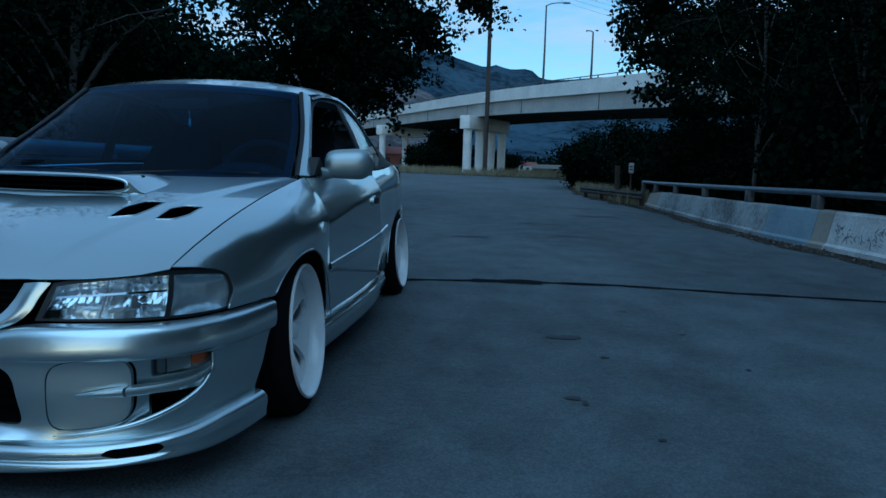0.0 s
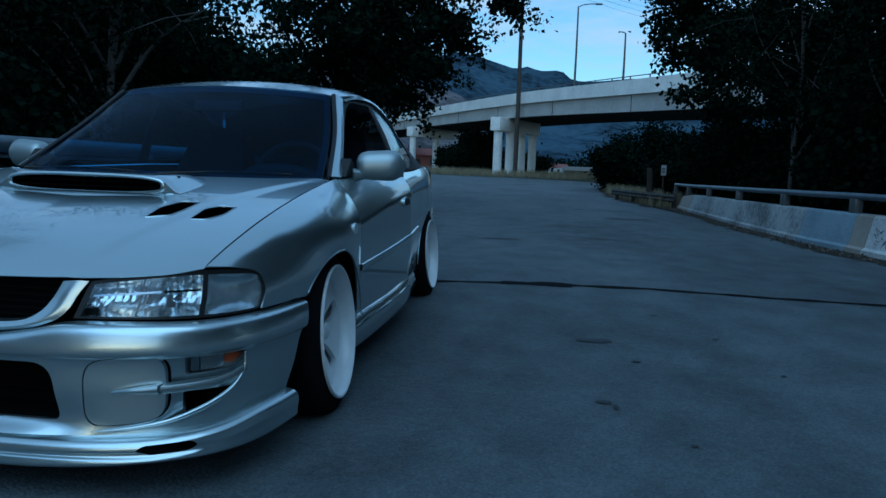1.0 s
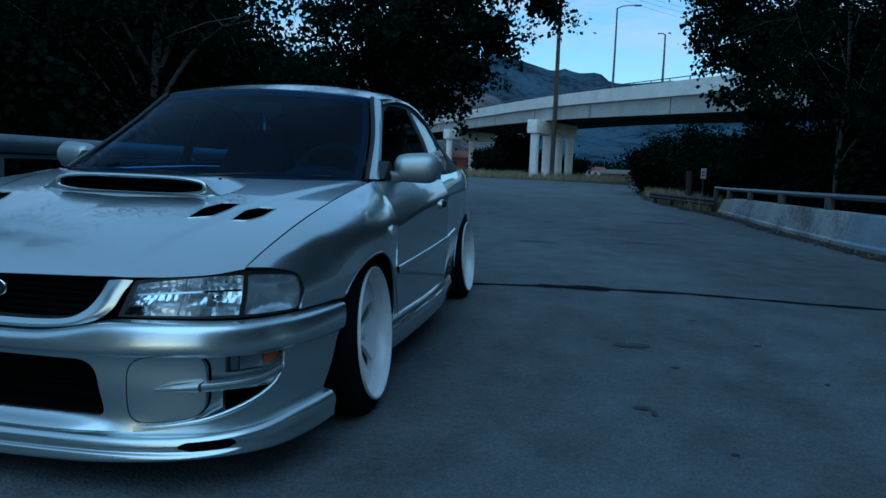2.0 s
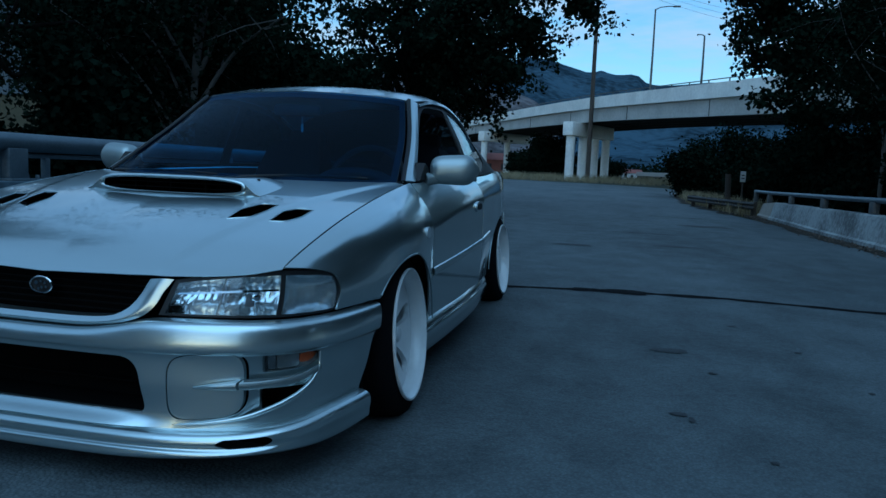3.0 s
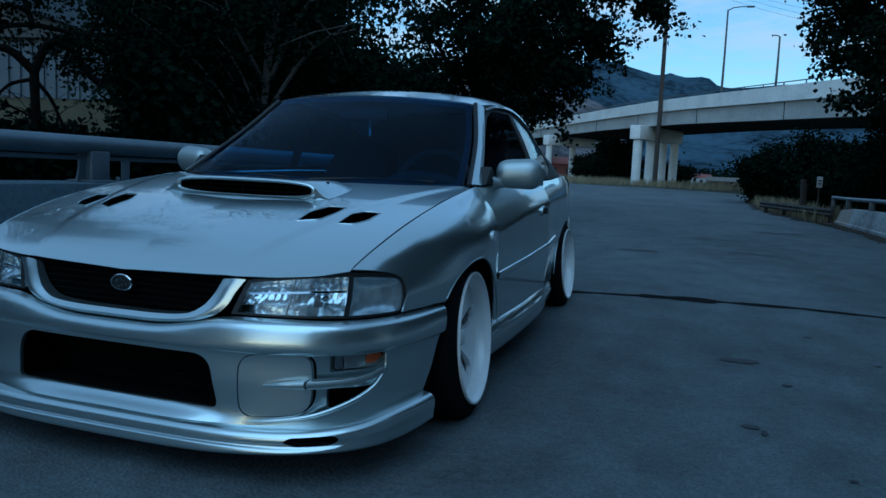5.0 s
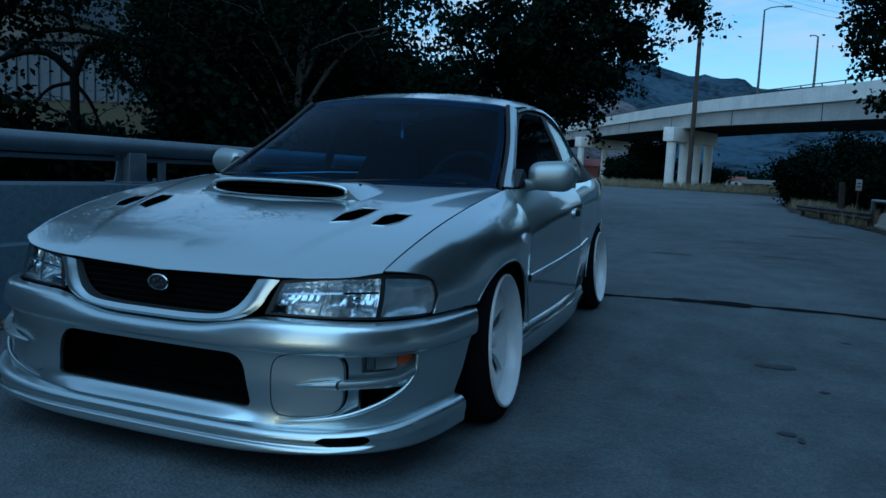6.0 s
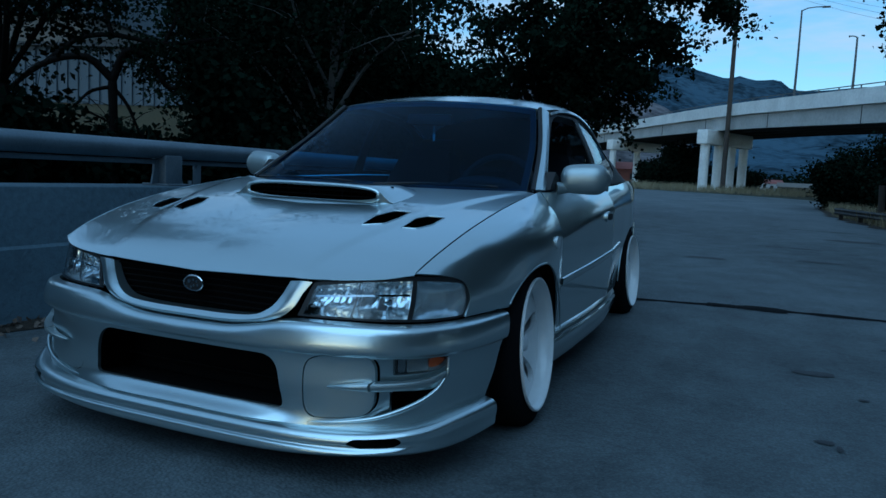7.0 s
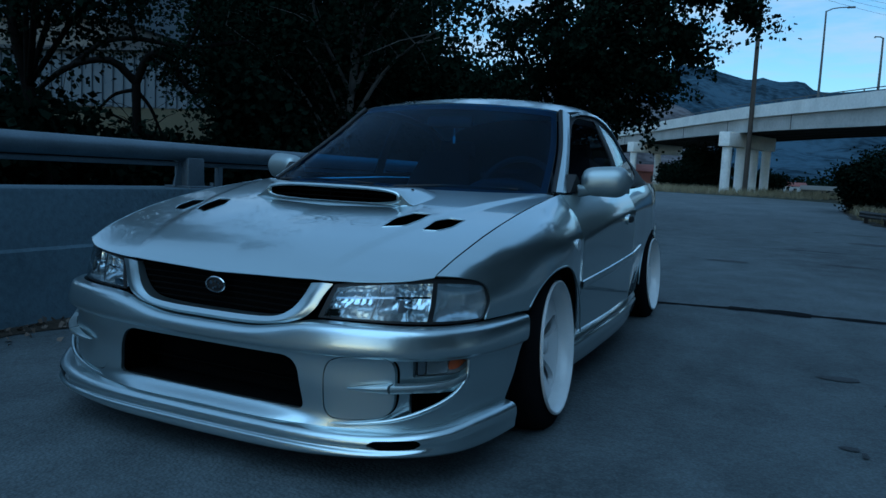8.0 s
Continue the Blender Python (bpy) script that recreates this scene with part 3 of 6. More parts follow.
def pier(x, y, z_top, step, count, extra):
    """Round columns in a row under a heavy cap beam."""
    base = thing("bridge_pier", "round pale concrete columns under a cap beam", "pier", (x, y, 0), group="bridge piers")
    sx, sy = step
    for k in range(count):
        bm = bmesh.new()
        g = ground_height(x + sx * k, y + sy * k) - 0.2
        tube(bm, [(sx * k, sy * k, g), (sx * k, sy * k, z_top - 1.55)], 0.52, 20)
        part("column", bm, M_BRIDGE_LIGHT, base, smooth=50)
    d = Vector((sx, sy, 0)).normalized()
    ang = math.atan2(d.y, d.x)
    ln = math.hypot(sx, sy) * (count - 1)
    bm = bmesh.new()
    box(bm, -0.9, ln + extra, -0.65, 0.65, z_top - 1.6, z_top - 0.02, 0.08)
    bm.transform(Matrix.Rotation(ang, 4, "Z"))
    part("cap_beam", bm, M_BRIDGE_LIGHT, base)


pier(-5.7, 87.6, 7.15, (1.25, 3.0), 4, 0.9)
pier(-22.6, 121.6, 7.6, (3.0, 5.2), 2, 5.5)
pier(-42, 160, 7.9, (2.2, 4.0), 3, 1.0)


def street_lamp(x, y, z0, z1, arm, up=0.25, head=0.7):
    lamp = thing("street_lamp", "tall thin grey street lamp on the overpass", "street lamp", (x, y, z0), group="street lamps")
    h = z1 - z0
    bm = bmesh.new()
    tube(bm, [(0, 0, 0), (0.02, 0, h * 0.5), (0, 0, h)], [0.13, 0.1, 0.075], 10)
    part("pole", bm, M_DARKSTEEL, lamp)
    bm = bmesh.new()
    tube(bm, [(0, 0, h - 0.05), (arm * 0.3, 0, h + up * 0.7), (arm * 0.7, 0, h + up), (arm, 0, h + up)], 0.05, 8)
    a = part("arm", bm, M_DARKSTEEL, lamp)
    bm = bmesh.new()
    box(bm, min(arm, arm + math.copysign(head, arm)), max(arm, arm + math.copysign(head, arm)), -0.15, 0.15, h + up - 0.09, h + up + 0.05, 0.04)
    part("lamp_head", bm, M_DARKSTEEL, lamp)


street_lamp(2.75, 77.3, 9.0, 17.75, 1.7)
street_lamp(7.2, 72.0, 8.6, 14.2, -0.55, 0.1, 0.12)

pole = thing("utility_pole", "tall dark wooden utility pole beside the road", "pole", (-3.38, 85.0, 0.3))
bm = bmesh.new()
tube(bm, [(0, 0, -0.3), (0.02, 0, 8), (0, 0, 16), (0.02, 0, 24)], [0.27, 0.25, 0.22, 0.19], 14)
part("shaft", bm, M_WOOD, pole, smooth=60)
bm = bmesh.new()
box(bm, -1.4, 1.4, -0.1, 0.1, 22.9, 23.1, 0.01)
part("cross_arm", bm, M_WOOD, pole)
wires = thing("power_line", "thin dark overhead wires", "wires", (-3.38, 85.0, 23.3))
for k, dx in enumerate((-1.0, 0.0, 1.0)):
    bm = bmesh.new()
    a, b = Vector((dx, 0, 0)), Vector((42 + dx * 2, 62, 4.5 + k))
    tube(bm, [a.lerp(b, t / 14) + Vector((0, 0, -5.5 * 4 * (t / 14) * (1 - t / 14) * 0.35)) for t in range(15)], 0.016, 4)
    part("wire", bm, M_DARKSTEEL, wires)

# ---- distance ----
def ridge(az):
    return curve([(-70, 5), (-40, 6.0), (-25, 6.6), (-16, 6.4), (-12.7, 6.9), (-10.6, 7.7), (-8.3, 8.6), (-7.2, 8.5), (-6.0, 8.2), (-4.7, 7.8), (-3.4, 7.55), (-2.8, 7.75), (-1.75, 7.45), (-0.2, 7.4), (0.6, 6.85), (2.5, 6.75), (6, 6.9), (14, 6.0), (30, 6.6), (70, 6)], az)


def mountain(name, label, material, az0, az1, near, far, top, seed, steps=260, rows_n=40):
    bm = bmesh.new()
    rows = []
    for k in range(rows_n + 1):
        f = k / rows_n
        dist = near + (far - near) * f
        row = []
        for i in range(steps + 1):
            az = az0 + (az1 - az0) * i / steps
            crest = math.tan(radians(top(az))) * far
            px, py = 1.5 + dist * math.sin(radians(az)), -2.5 + dist * math.cos(radians(az))
            gully = noise.fractal((px * 0.0042, py * 0.0042, seed), 0.8, 2.1, 6)
            cut = abs(noise.noise((px * 0.0026, py * 0.0013, seed + 4)))
            h = crest * (f ** 1.25) * (1 + 0.28 * (1 - f) * gully - 0.45 * (1 - f) * (1 - cut) * f) + crest * 0.02 * gully * f
            row.append(bm.verts.new((1.5 + dist * math.sin(radians(az)), -2.5 + dist * math.cos(radians(az)), h)))
        rows.append(row)
    back = [bm.verts.new((v.co.x * 1.15, v.co.y * 1.15, -20)) for v in rows[-1]]
    rows.append(back)
    for a, b in zip(rows, rows[1:]):
        for i in range(steps):
            bm.faces.new((a[i], a[i + 1], b[i + 1], b[i]))
    single(name, bm, material, label, "mountain", kind="structure", smooth=180)


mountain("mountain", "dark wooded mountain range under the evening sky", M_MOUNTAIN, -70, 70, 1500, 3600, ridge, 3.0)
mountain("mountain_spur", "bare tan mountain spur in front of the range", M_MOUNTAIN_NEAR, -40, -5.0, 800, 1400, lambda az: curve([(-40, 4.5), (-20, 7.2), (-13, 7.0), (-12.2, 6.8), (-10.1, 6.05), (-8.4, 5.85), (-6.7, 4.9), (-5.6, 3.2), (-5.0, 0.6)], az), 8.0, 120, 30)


def far_house(name, label, x, y, w, d, h, wall_m, roof_m, turn):
    house = thing(name, label, "building", (x, y, 0.3), group="far buildings", turn=turn)
    bm = bmesh.new()
    box(bm, -w / 2, w / 2, -d / 2, d / 2, 0, h)
    wall_ob = part("wall", bm, wall_m, house)
    bm = bmesh.new()
    vs = [bm.verts.new(p) for p in ((-w / 2 - 0.4, -d / 2 - 0.4, h), (w / 2 + 0.4, -d / 2 - 0.4, h), (w / 2 + 0.4, d / 2 + 0.4, h), (-w / 2 - 0.4, d / 2 + 0.4, h), (-w / 2 - 0.4, 0, h + d * 0.2), (w / 2 + 0.4, 0, h + d * 0.2))]
    for f in ((0, 1, 5, 4), (2, 3, 4, 5), (0, 4, 3), (1, 2, 5), (0, 3, 2, 1)):
        bm.faces.new([vs[i] for i in f])
    bmesh.ops.recalc_face_normals(bm, faces=bm.faces)
    part("roof", bm, roof_m, house)
    for k in range(3):
        bm = bmesh.new()
        cx = -w / 2 + w * (k + 0.5) / 3
        box(bm, cx - w * 0.07, cx + w * 0.07, -d / 2 - 0.06, -d / 2, h * 0.35, h * 0.75)
        part("window", bm, M_BLACK, house)


far_house("brick_building", "low red brick building beyond the overpass", -30.5, 168, 11, 8, 3.4, M_REDWALL, M_REDROOF, 10)
far_house("brick_building", "pale gabled shed beyond the overpass", -22, 186, 7, 8, 4.2, M_WALLA, M_SOFFIT, 10)
far_house("low_shed", "long low pale shed in the valley", 8, 190, 10, 5, 1.2, M_WALLC, M_WALLC, -6)
far_house("low_shed", "small pale house in the valley", 1.0, 205, 5, 5, 1.9, M_WHITE, M_REDROOF, 12)
far_house("low_shed", "small pale house in the valley", -3.5, 230, 6, 5, 2.2, M_WALLA, M_SOFFIT, 0)
far_house("low_shed", "small pale house in the valley", 22, 260, 9, 6, 2.4, M_WALLA, M_REDROOF, 8)

def far_woods():
    """Dark clumps of trees across the valley floor, as one growth."""
    rng = np.random.default_rng(9)
    at = []
    for k in range(150):
        x, y = rng.uniform(-60, 90), rng.uniform(240, 420)
        r, h = rng.uniform(2.5, 6), rng.uniform(3, 8)
        p = rng.normal(0, 1, (150, 3)) * np.array([r * 0.5, r * 0.5, h * 0.26]) + np.array([x, y, h * 0.45])
        at.append(p)
    c = np.concatenate(at)
    c[:, 2] = np.abs(c[:, 2])
    me = leaf_mesh("far_woods", c, 1.1, rng, 0.1)
    me.materials.append(M_BUSH)
    tagged(new("far_woods", me), "dark clumps of trees across the valley", "trees", kind="stuff")


# hall behind the left trees: ribbed pale cladding over an ochre plinth
hall = thing("hall", "pale ribbed metal hall with an ochre plinth behind the trees", "building", (-17.05, 17.05, 0), turn=13.8)
bm = bmesh.new()
box(bm, -24, 2, 0, 14, -0.5, 2.62)
part("plinth", bm, M_WALLB, hall, "ochre painted plinth")
bm = bmesh.new()
for k in range(65):
    x = -24 + 0.4 * k
    box(bm, x, x + 0.28, -0.07, 0.02, 2.64, 4.5)
box(bm, -24, 2, 0.0, 14, 2.62, 4.5)
part("cladding", bm, M_WALLA, hall, "pale ribbed cladding")
bm = bmesh.new()
box(bm, -24.3, 2.3, -0.3, 14.3, 4.5, 4.62)
part("eaves_board", bm, M_SOFFIT, hall)
bm = bmesh.new()
box(bm, -24, -3.5, 0.6, 12, 4.62, 5.7)
part("upper_wall", bm, M_WALLC, hall, "beige upper wall")
bm = bmesh.new()
box(bm, -24.2, -3.3, 0.4, 12.2, 5.7, 7.6)
part("top_storey", bm, M_WALLA, hall)

# sign, marker post and crash rail where the road leaves the barrier
sign = thing("road_sign", "small white road sign on a thin post", "sign", (5.13, 24.2, 0.1))
bm = bmesh.new()
tube(bm, [(0, 0, -0.1), (0, 0, 1.15)], 0.025, 8)
part("post", bm, M_WOOD, sign)
bm = bmesh.new()
box(bm, -0.085, 0.085, -0.03, -0.026, 0.80, 1.15, 0.001)
plate_ob = part("plate", bm, M_WHITE, sign, "white sign plate")
for z in (0.9, 1.0):
    bm = bmesh.new()
    box(bm, -0.05, 0.05, -0.034, -0.031, z, z + 0.04)
    part("print_bar", bm, M_BLACK, plate_ob)
bm = bmesh.new()
tube(bm, [(4.61, 23.2, -0.1), (4.55, 23.2, 1.14)], [0.10, 0.09], 10)
single("wooden_post", bm, M_WOOD, "dark weathered wooden post by the road", "post")
guard = thing("crash_rail", "low rusty steel crash rail in dry grass", "railing", (0, 0, 0))
bm = bmesh.new()
sweep(bm, [(0, 0.16), (0.04, 0.21), (0.0, 0.26), (0.04, 0.32), (0.0, 0.37), (-0.02, 0.37), (0.02, 0.32), (-0.02, 0.26), (0.02, 0.21), (-0.02, 0.16)], [(3.5, 25.0, 0), (4.2, 21.5, 0), (4.75, 18.8, 0)])
part("beam", bm, M_RUSTY, guard)
for t in (0.05, 0.35, 0.65, 0.95):
    x, y = 3.5 + 1.25 * t, 25.0 - 6.2 * t
    bm = bmesh.new()
    box(bm, x + 0.04, x + 0.16, y - 0.08, y + 0.08, -0.1, 0.38, 0.01)
    part("post", bm, M_WOOD, guard)
# ---- the car ----
def paint(name, color, rough, metal):
    m = mat(name, color, rough, metal, var=0.03, scale=3, fine=900, bump=0.006, bump_scale=900, coat=1.0)
    m.node_tree.nodes["Principled BSDF"].inputs["Coat Roughness"].default_value = 0.02
    m.node_tree.nodes["Principled BSDF"].inputs["Coat IOR"].default_value = 1.75
    return m


M_PAINT = paint("silver_car_paint", (0.57, 0.65, 0.67), 0.285, 0.94)
M_PAINT_SATIN = mat("satin_silver_paint", (0.40, 0.45, 0.46), 0.42, metal=0.8, var=0.03, scale=3, fine=900, bump=0.0, coat=0.15)
M_RUBBER = mat("tyre_rubber", (0.006, 0.006, 0.007), 0.85, spec=0.06, var=0.2, scale=8, fine=60, bump=0.1)
M_SEAL = mat("black_seal", (0.008, 0.008, 0.009), 0.55, var=0.1, scale=8, fine=60, bump=0.0)
M_RIM = mat("white_wheel_paint", (0.74, 0.76, 0.77), 0.3, var=0.05, scale=6, fine=60, bump=0.0, coat=0.5)
M_CHROME = mat("chrome", (0.82, 0.84, 0.86), 0.07, metal=1.0, var=0.03, scale=10, fine=60, bump=0.0)
M_REFLECTOR = mat("lamp_reflector", (0.93, 0.95, 0.96), 0.14, metal=0.9, var=0.05, scale=10, fine=60, bump=0.0)
M_AMBER = mat("amber_plastic", (0.75, 0.16, 0.03), 0.25, var=0.1, scale=20, fine=90, bump=0.0)
M_TRIM = mat("dark_cabin_plastic", (0.008, 0.008, 0.009), 0.7, var=0.25, scale=5, fine=120, bump=0.1, bump_scale=200)
M_FABRIC = mat("dark_seat_cloth", (0.006, 0.007, 0.012), 0.95, var=0.25, scale=6, fine=200, bump=0.2, bump_scale=300)
M_WINDOW = glass("car_window_glass", (0.92, 0.95, 0.96), 0.01)
# reflection turned down to about a quarter of plain glass
M_SCREEN = glass("dimmed_windscreen_glass", (0.40, 0.62, 0.84), 0.01, gloss=0.24)
M_DARKWINDOW = glass("dark_tinted_glass", (0.2, 0.24, 0.27), 0.01)
M_LENS = glass("lamp_lens", (0.93, 0.96, 0.98), 0.02)
M_SMOKE = glass("smoked_lens", (0.75, 0.76, 0.76), 0.02)
M_BRAKE = mat("brake_disc", (0.16, 0.16, 0.17), 0.4, metal=0.9, var=0.2, scale=10, fine=90)
M_SATIN = mat("satin_reflector", (0.82, 0.86, 0.88), 0.24, metal=0.8, var=0.12, scale=30, fine=120, bump=0.0)
M_FROST = mat("pale_satin_reflector", (0.6, 0.65, 0.68), 0.3, metal=0.35, var=0.15, scale=30, fine=200, bump=0.04, bump_scale=40)
# black trim, and shade painted into intake, grille, vent and arch hollows
M_DEEP = mat("matt_black_with_shade", (0.004, 0.004, 0.004), 1.0, spec=0.05, var=0.1, scale=8, fine=60, bump=0.0)
M_RED = mat("red_lens", (0.35, 0.02, 0.02), 0.2, var=0.1, scale=10, fine=60, bump=0.0)

car = thing("car", "silver two-door coupe with white wheels parked on the asphalt", "car")

# hood
HOOD_MID = [(-0.84, 0.533), (-0.80, 0.558), (-0.74, 0.594), (-0.6, 0.651), (-0.4, 0.703), (-0.2, 0.746), (0.0, 0.782), (0.12, 0.802), (0.3, 0.83)]
HOOD_SIDE = [(-0.84, 0.53), (-0.681, 0.595), (-0.571, 0.642), (-0.37, 0.703), (-0.089, 0.76), (0.248, 0.806), (0.4, 0.82)]
GAP_X = [(-0.84, 0.652), (-0.681, 0.667), (-0.571, 0.683), (-0.37, 0.698), (-0.089, 0.704), (0.248, 0.70), (0.42, 0.69)]
NOSE_Y = [(0.0, -0.802), (0.14, -0.80), (0.256, -0.796), (0.329, -0.791), (0.418, -0.781), (0.514, -0.761), (0.601, -0.727), (0.666, -0.681)]
COWL_Y = [(0.0, 0.10), (0.2, 0.11), (0.45, 0.15), (0.6, 0.225), (0.70, 0.31)]


def hood_z(x, y):
    s = min(1.0, abs(x) / curve(GAP_X, y))
    z = curve(HOOD_MID, y) * (1 - s * s) + curve(HOOD_SIDE, y) * s * s
    edge = 0.348 + 0.30 * (y + 0.80)
    up = 1 / (1 + math.exp((abs(x) - edge) / 0.0045))
    fade = min(1.0, max(0.0, (y + 0.82) / 0.12))
    return z + 0.012 * s * (1 - s) * 2 + 0.0065 * up * fade


def hood_net(y_in=0.0):
    net = []
    for i in range(-48, 49):
        u = i / 48
        col = []
        for j in range(49):
            v = j / 48
            x_end = 0.666 + 0.033 * v
            x = u * (x_end - 0.003)
            y0, y1 = curve(NOSE_Y, abs(x)), curve(COWL_Y, abs(x))
            y = y0 + (y1 - y0) * v**1.15
            x = u * (curve(GAP_X, y) - 0.003)
            z = hood_z(x, y) - 0.005 * math.exp(-((y - y0) / 0.012))
            col.append(Vector((x, y, z)))
        net.append(col)
    return net


def widened(poly, fx, fy):
    cx, cy = sum(p[0] for p in poly) / len(poly), sum(p[1] for p in poly) / len(poly)
    return [(cx + (p[0] - cx) * fx, cy + (p[1] - cy) * fy) for p in poly]


hood_raw = raw(sheet(hood_net(), 0.0025, flip=False))
VENT_A = rounded([(0.367, -0.448), (0.430, -0.420), (0.447, -0.357), (0.450, -0.292), (0.394, -0.292), (0.362, -0.358)], [0.004, 0.014, 0.014, 0.004, 0.014, 0.014])
VENT_B = rounded([(0.494, -0.420), (0.541, -0.414), (0.570, -0.368), (0.574, -0.292), (0.522, -0.292), (0.494, -0.334)], [0.004, 0.014, 0.014, 0.004, 0.014, 0.014])
VENT_A, VENT_B = widened(VENT_A, 1.06, 1.15), widened(VENT_B, 1.06, 1.15)
cuts = [prism(p, "z", 0.5, 0.9) for q in (VENT_A, VENT_B) for p in (q, flipx(q))]
mouth = [(-0.285, -0.19), (0.285, -0.19), (0.27, 0.02), (-0.27, 0.02)]
cuts.append(prism(mouth, "z", 0.5, 0.95))
hood = part("hood", smoothed(boolean(hood_raw, cuts), 30), M_PAINT, car)
for q in (VENT_A, VENT_B):
    for p in (q, flipx(q)):
        inner = [Vector((x, y)) for x, y in p]
        bm = bmesh.new()
        tube(bm, [(v.x, v.y, hood_z(v.x, v.y) + 0.0005) for v in inner + inner[:1]], 0.0018, 6, cap=False)
        rim = part("hood_vent", bm, M_PAINT, hood, "silver rim of a black hood slot")
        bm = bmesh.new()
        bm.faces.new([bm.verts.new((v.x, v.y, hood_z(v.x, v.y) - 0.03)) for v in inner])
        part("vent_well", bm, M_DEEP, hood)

# hood scoop: an arched cover with a wide flat mouth
def scoop_arch(y, half, top, base, flare):
    pts = []
    for k in range(41):
        t = -1 + k / 20
        a = abs(t)
        x = (half + flare) * t
        lift = (1 - max(0.0, (a - half / (half + flare) * 0.9)) / (1 - half / (half + flare) * 0.9)) if a > half / (half + flare) * 0.9 else 1.0
        lift = lift * lift * (3 - 2 * lift)
        low = hood_z(x, y) + base
        pts.append(Vector((x, y, low + (max(top, low) - low) * lift)))
    return pts


rows = [scoop_arch(-0.197, 0.285, 0.811, 0.002, 0.055), scoop_arch(-0.19, 0.286, 0.8155, 0.002, 0.056), scoop_arch(-0.15, 0.286, 0.818, 0.001, 0.06), scoop_arch(-0.05, 0.285, 0.820, 0.0, 0.06), scoop_arch(0.04, 0.27, 0.818, -0.002, 0.06), scoop_arch(0.10, 0.24, 0.806, -0.004, 0.06)]
net = [[spline([r[k] for r in rows], j / 16) for j in range(17)] for k in range(41)]
scoop = part("hood_scoop", smoothed(raw(sheet(net, 0.006)), 50), M_PAINT, car)


def mouth_line(a, b, zc, y, n=56, power=3.2):
    return [(p[0], y, p[1]) for p in squircle(0, zc, a, b, power, 0, n)]


ring_outer = mouth_line(0.283, 0.0295, 0.783, -0.2)
bm = bmesh.new()
tube(bm, ring_outer + ring_outer[:1], 0.0065, 8, cap=False)
part("scoop_rim", bm, M_PAINT, scoop)
lower = [(-0.33, -0.2, 0.752), (-0.30, -0.238, 0.744), (-0.2, -0.246, 0.744), (0, -0.25, 0.745), (0.2, -0.246, 0.744), (0.30, -0.238, 0.744), (0.33, -0.2, 0.752)]
net = []
for k in range(41):
    p = spline(lower, k / 40)
    q = Vector((p.x * 0.88, -0.2, 0.7565))
    net.append([p.lerp(q, j / 6) + Vector((0, 0, 0.006 * math.sin(math.pi * j / 6))) for j in range(7)])
part("scoop_lip", smoothed(raw(sheet(net, 0.004)), 50), M_PAINT, scoop)
front = scoop_arch(-0.197, 0.285, 0.811, 0.002, 0.055)
for s in (1, -1):
    cheek = [p for p in front if p.x * s > 0.272]
    net = [[Vector((p.x, -0.199, hood_z(p.x, -0.199) - 0.004 + (p.z - hood_z(p.x, -0.199) + 0.004) * j / 3)) for j in range(4)] for p in cheek]
    part("scoop_cheek", smoothed(raw(sheet(net, 0.003))), M_PAINT, scoop)
bm = bmesh.new()
box(bm, -0.285, 0.285, -0.10, -0.09, 0.74, 0.815)
part("scoop_well", bm, M_DEEP, scoop)
for z in (0.772, 0.79):
    bm = bmesh.new()
    box(bm, -0.27, 0.27, -0.185, -0.15, z, z + 0.003, 0.001)
    part("scoop_slat", bm, M_DEEP, scoop)
for x in (-0.16, -0.02, 0.12):
    bm = bmesh.new()
    box(bm, x, x + 0.004, -0.18, -0.12, 0.757, 0.81, 0.001)
    part("scoop_rib", bm, M_DEEP, scoop)

# front wings, doors, rear quarters
WING = [
    [(0.669, -0.681, 0.595), (0.686, -0.571, 0.642), (0.702, -0.37, 0.703), (0.708, -0.089, 0.76), (0.705, 0.248, 0.806), (0.705, 0.36, 0.818)],
    [(0.714, -0.612, 0.587), (0.737, -0.5, 0.631), (0.760, -0.35, 0.680), (0.776, -0.09, 0.728), (0.772, 0.25, 0.748), (0.771, 0.36, 0.737)],
    [(0.755, -0.53, 0.563), (0.778, -0.42, 0.588), (0.80, -0.3, 0.63), (0.821, -0.09, 0.664), (0.818, 0.2, 0.668), (0.808, 0.36, 0.654)],
    [(0.770, -0.515, 0.52), (0.791, -0.42, 0.525), (0.818, -0.28, 0.54), (0.840, 0.0, 0.56), (0.825, 0.25, 0.55), (0.812, 0.36, 0.55)],
    [(0.768, -0.537, 0.474), (0.793, -0.42, 0.467), (0.820, -0.29, 0.464), (0.846, 0.0, 0.45), (0.825, 0.25, 0.42), (0.811, 0.36, 0.42)],
    [(0.766, -0.540, 0.463), (0.791, -0.42, 0.4625), (0.819, -0.29, 0.460), (0.84, 0.0, 0.30), (0.820, 0.25, 0.26), (0.803, 0.36, 0.25)],
]
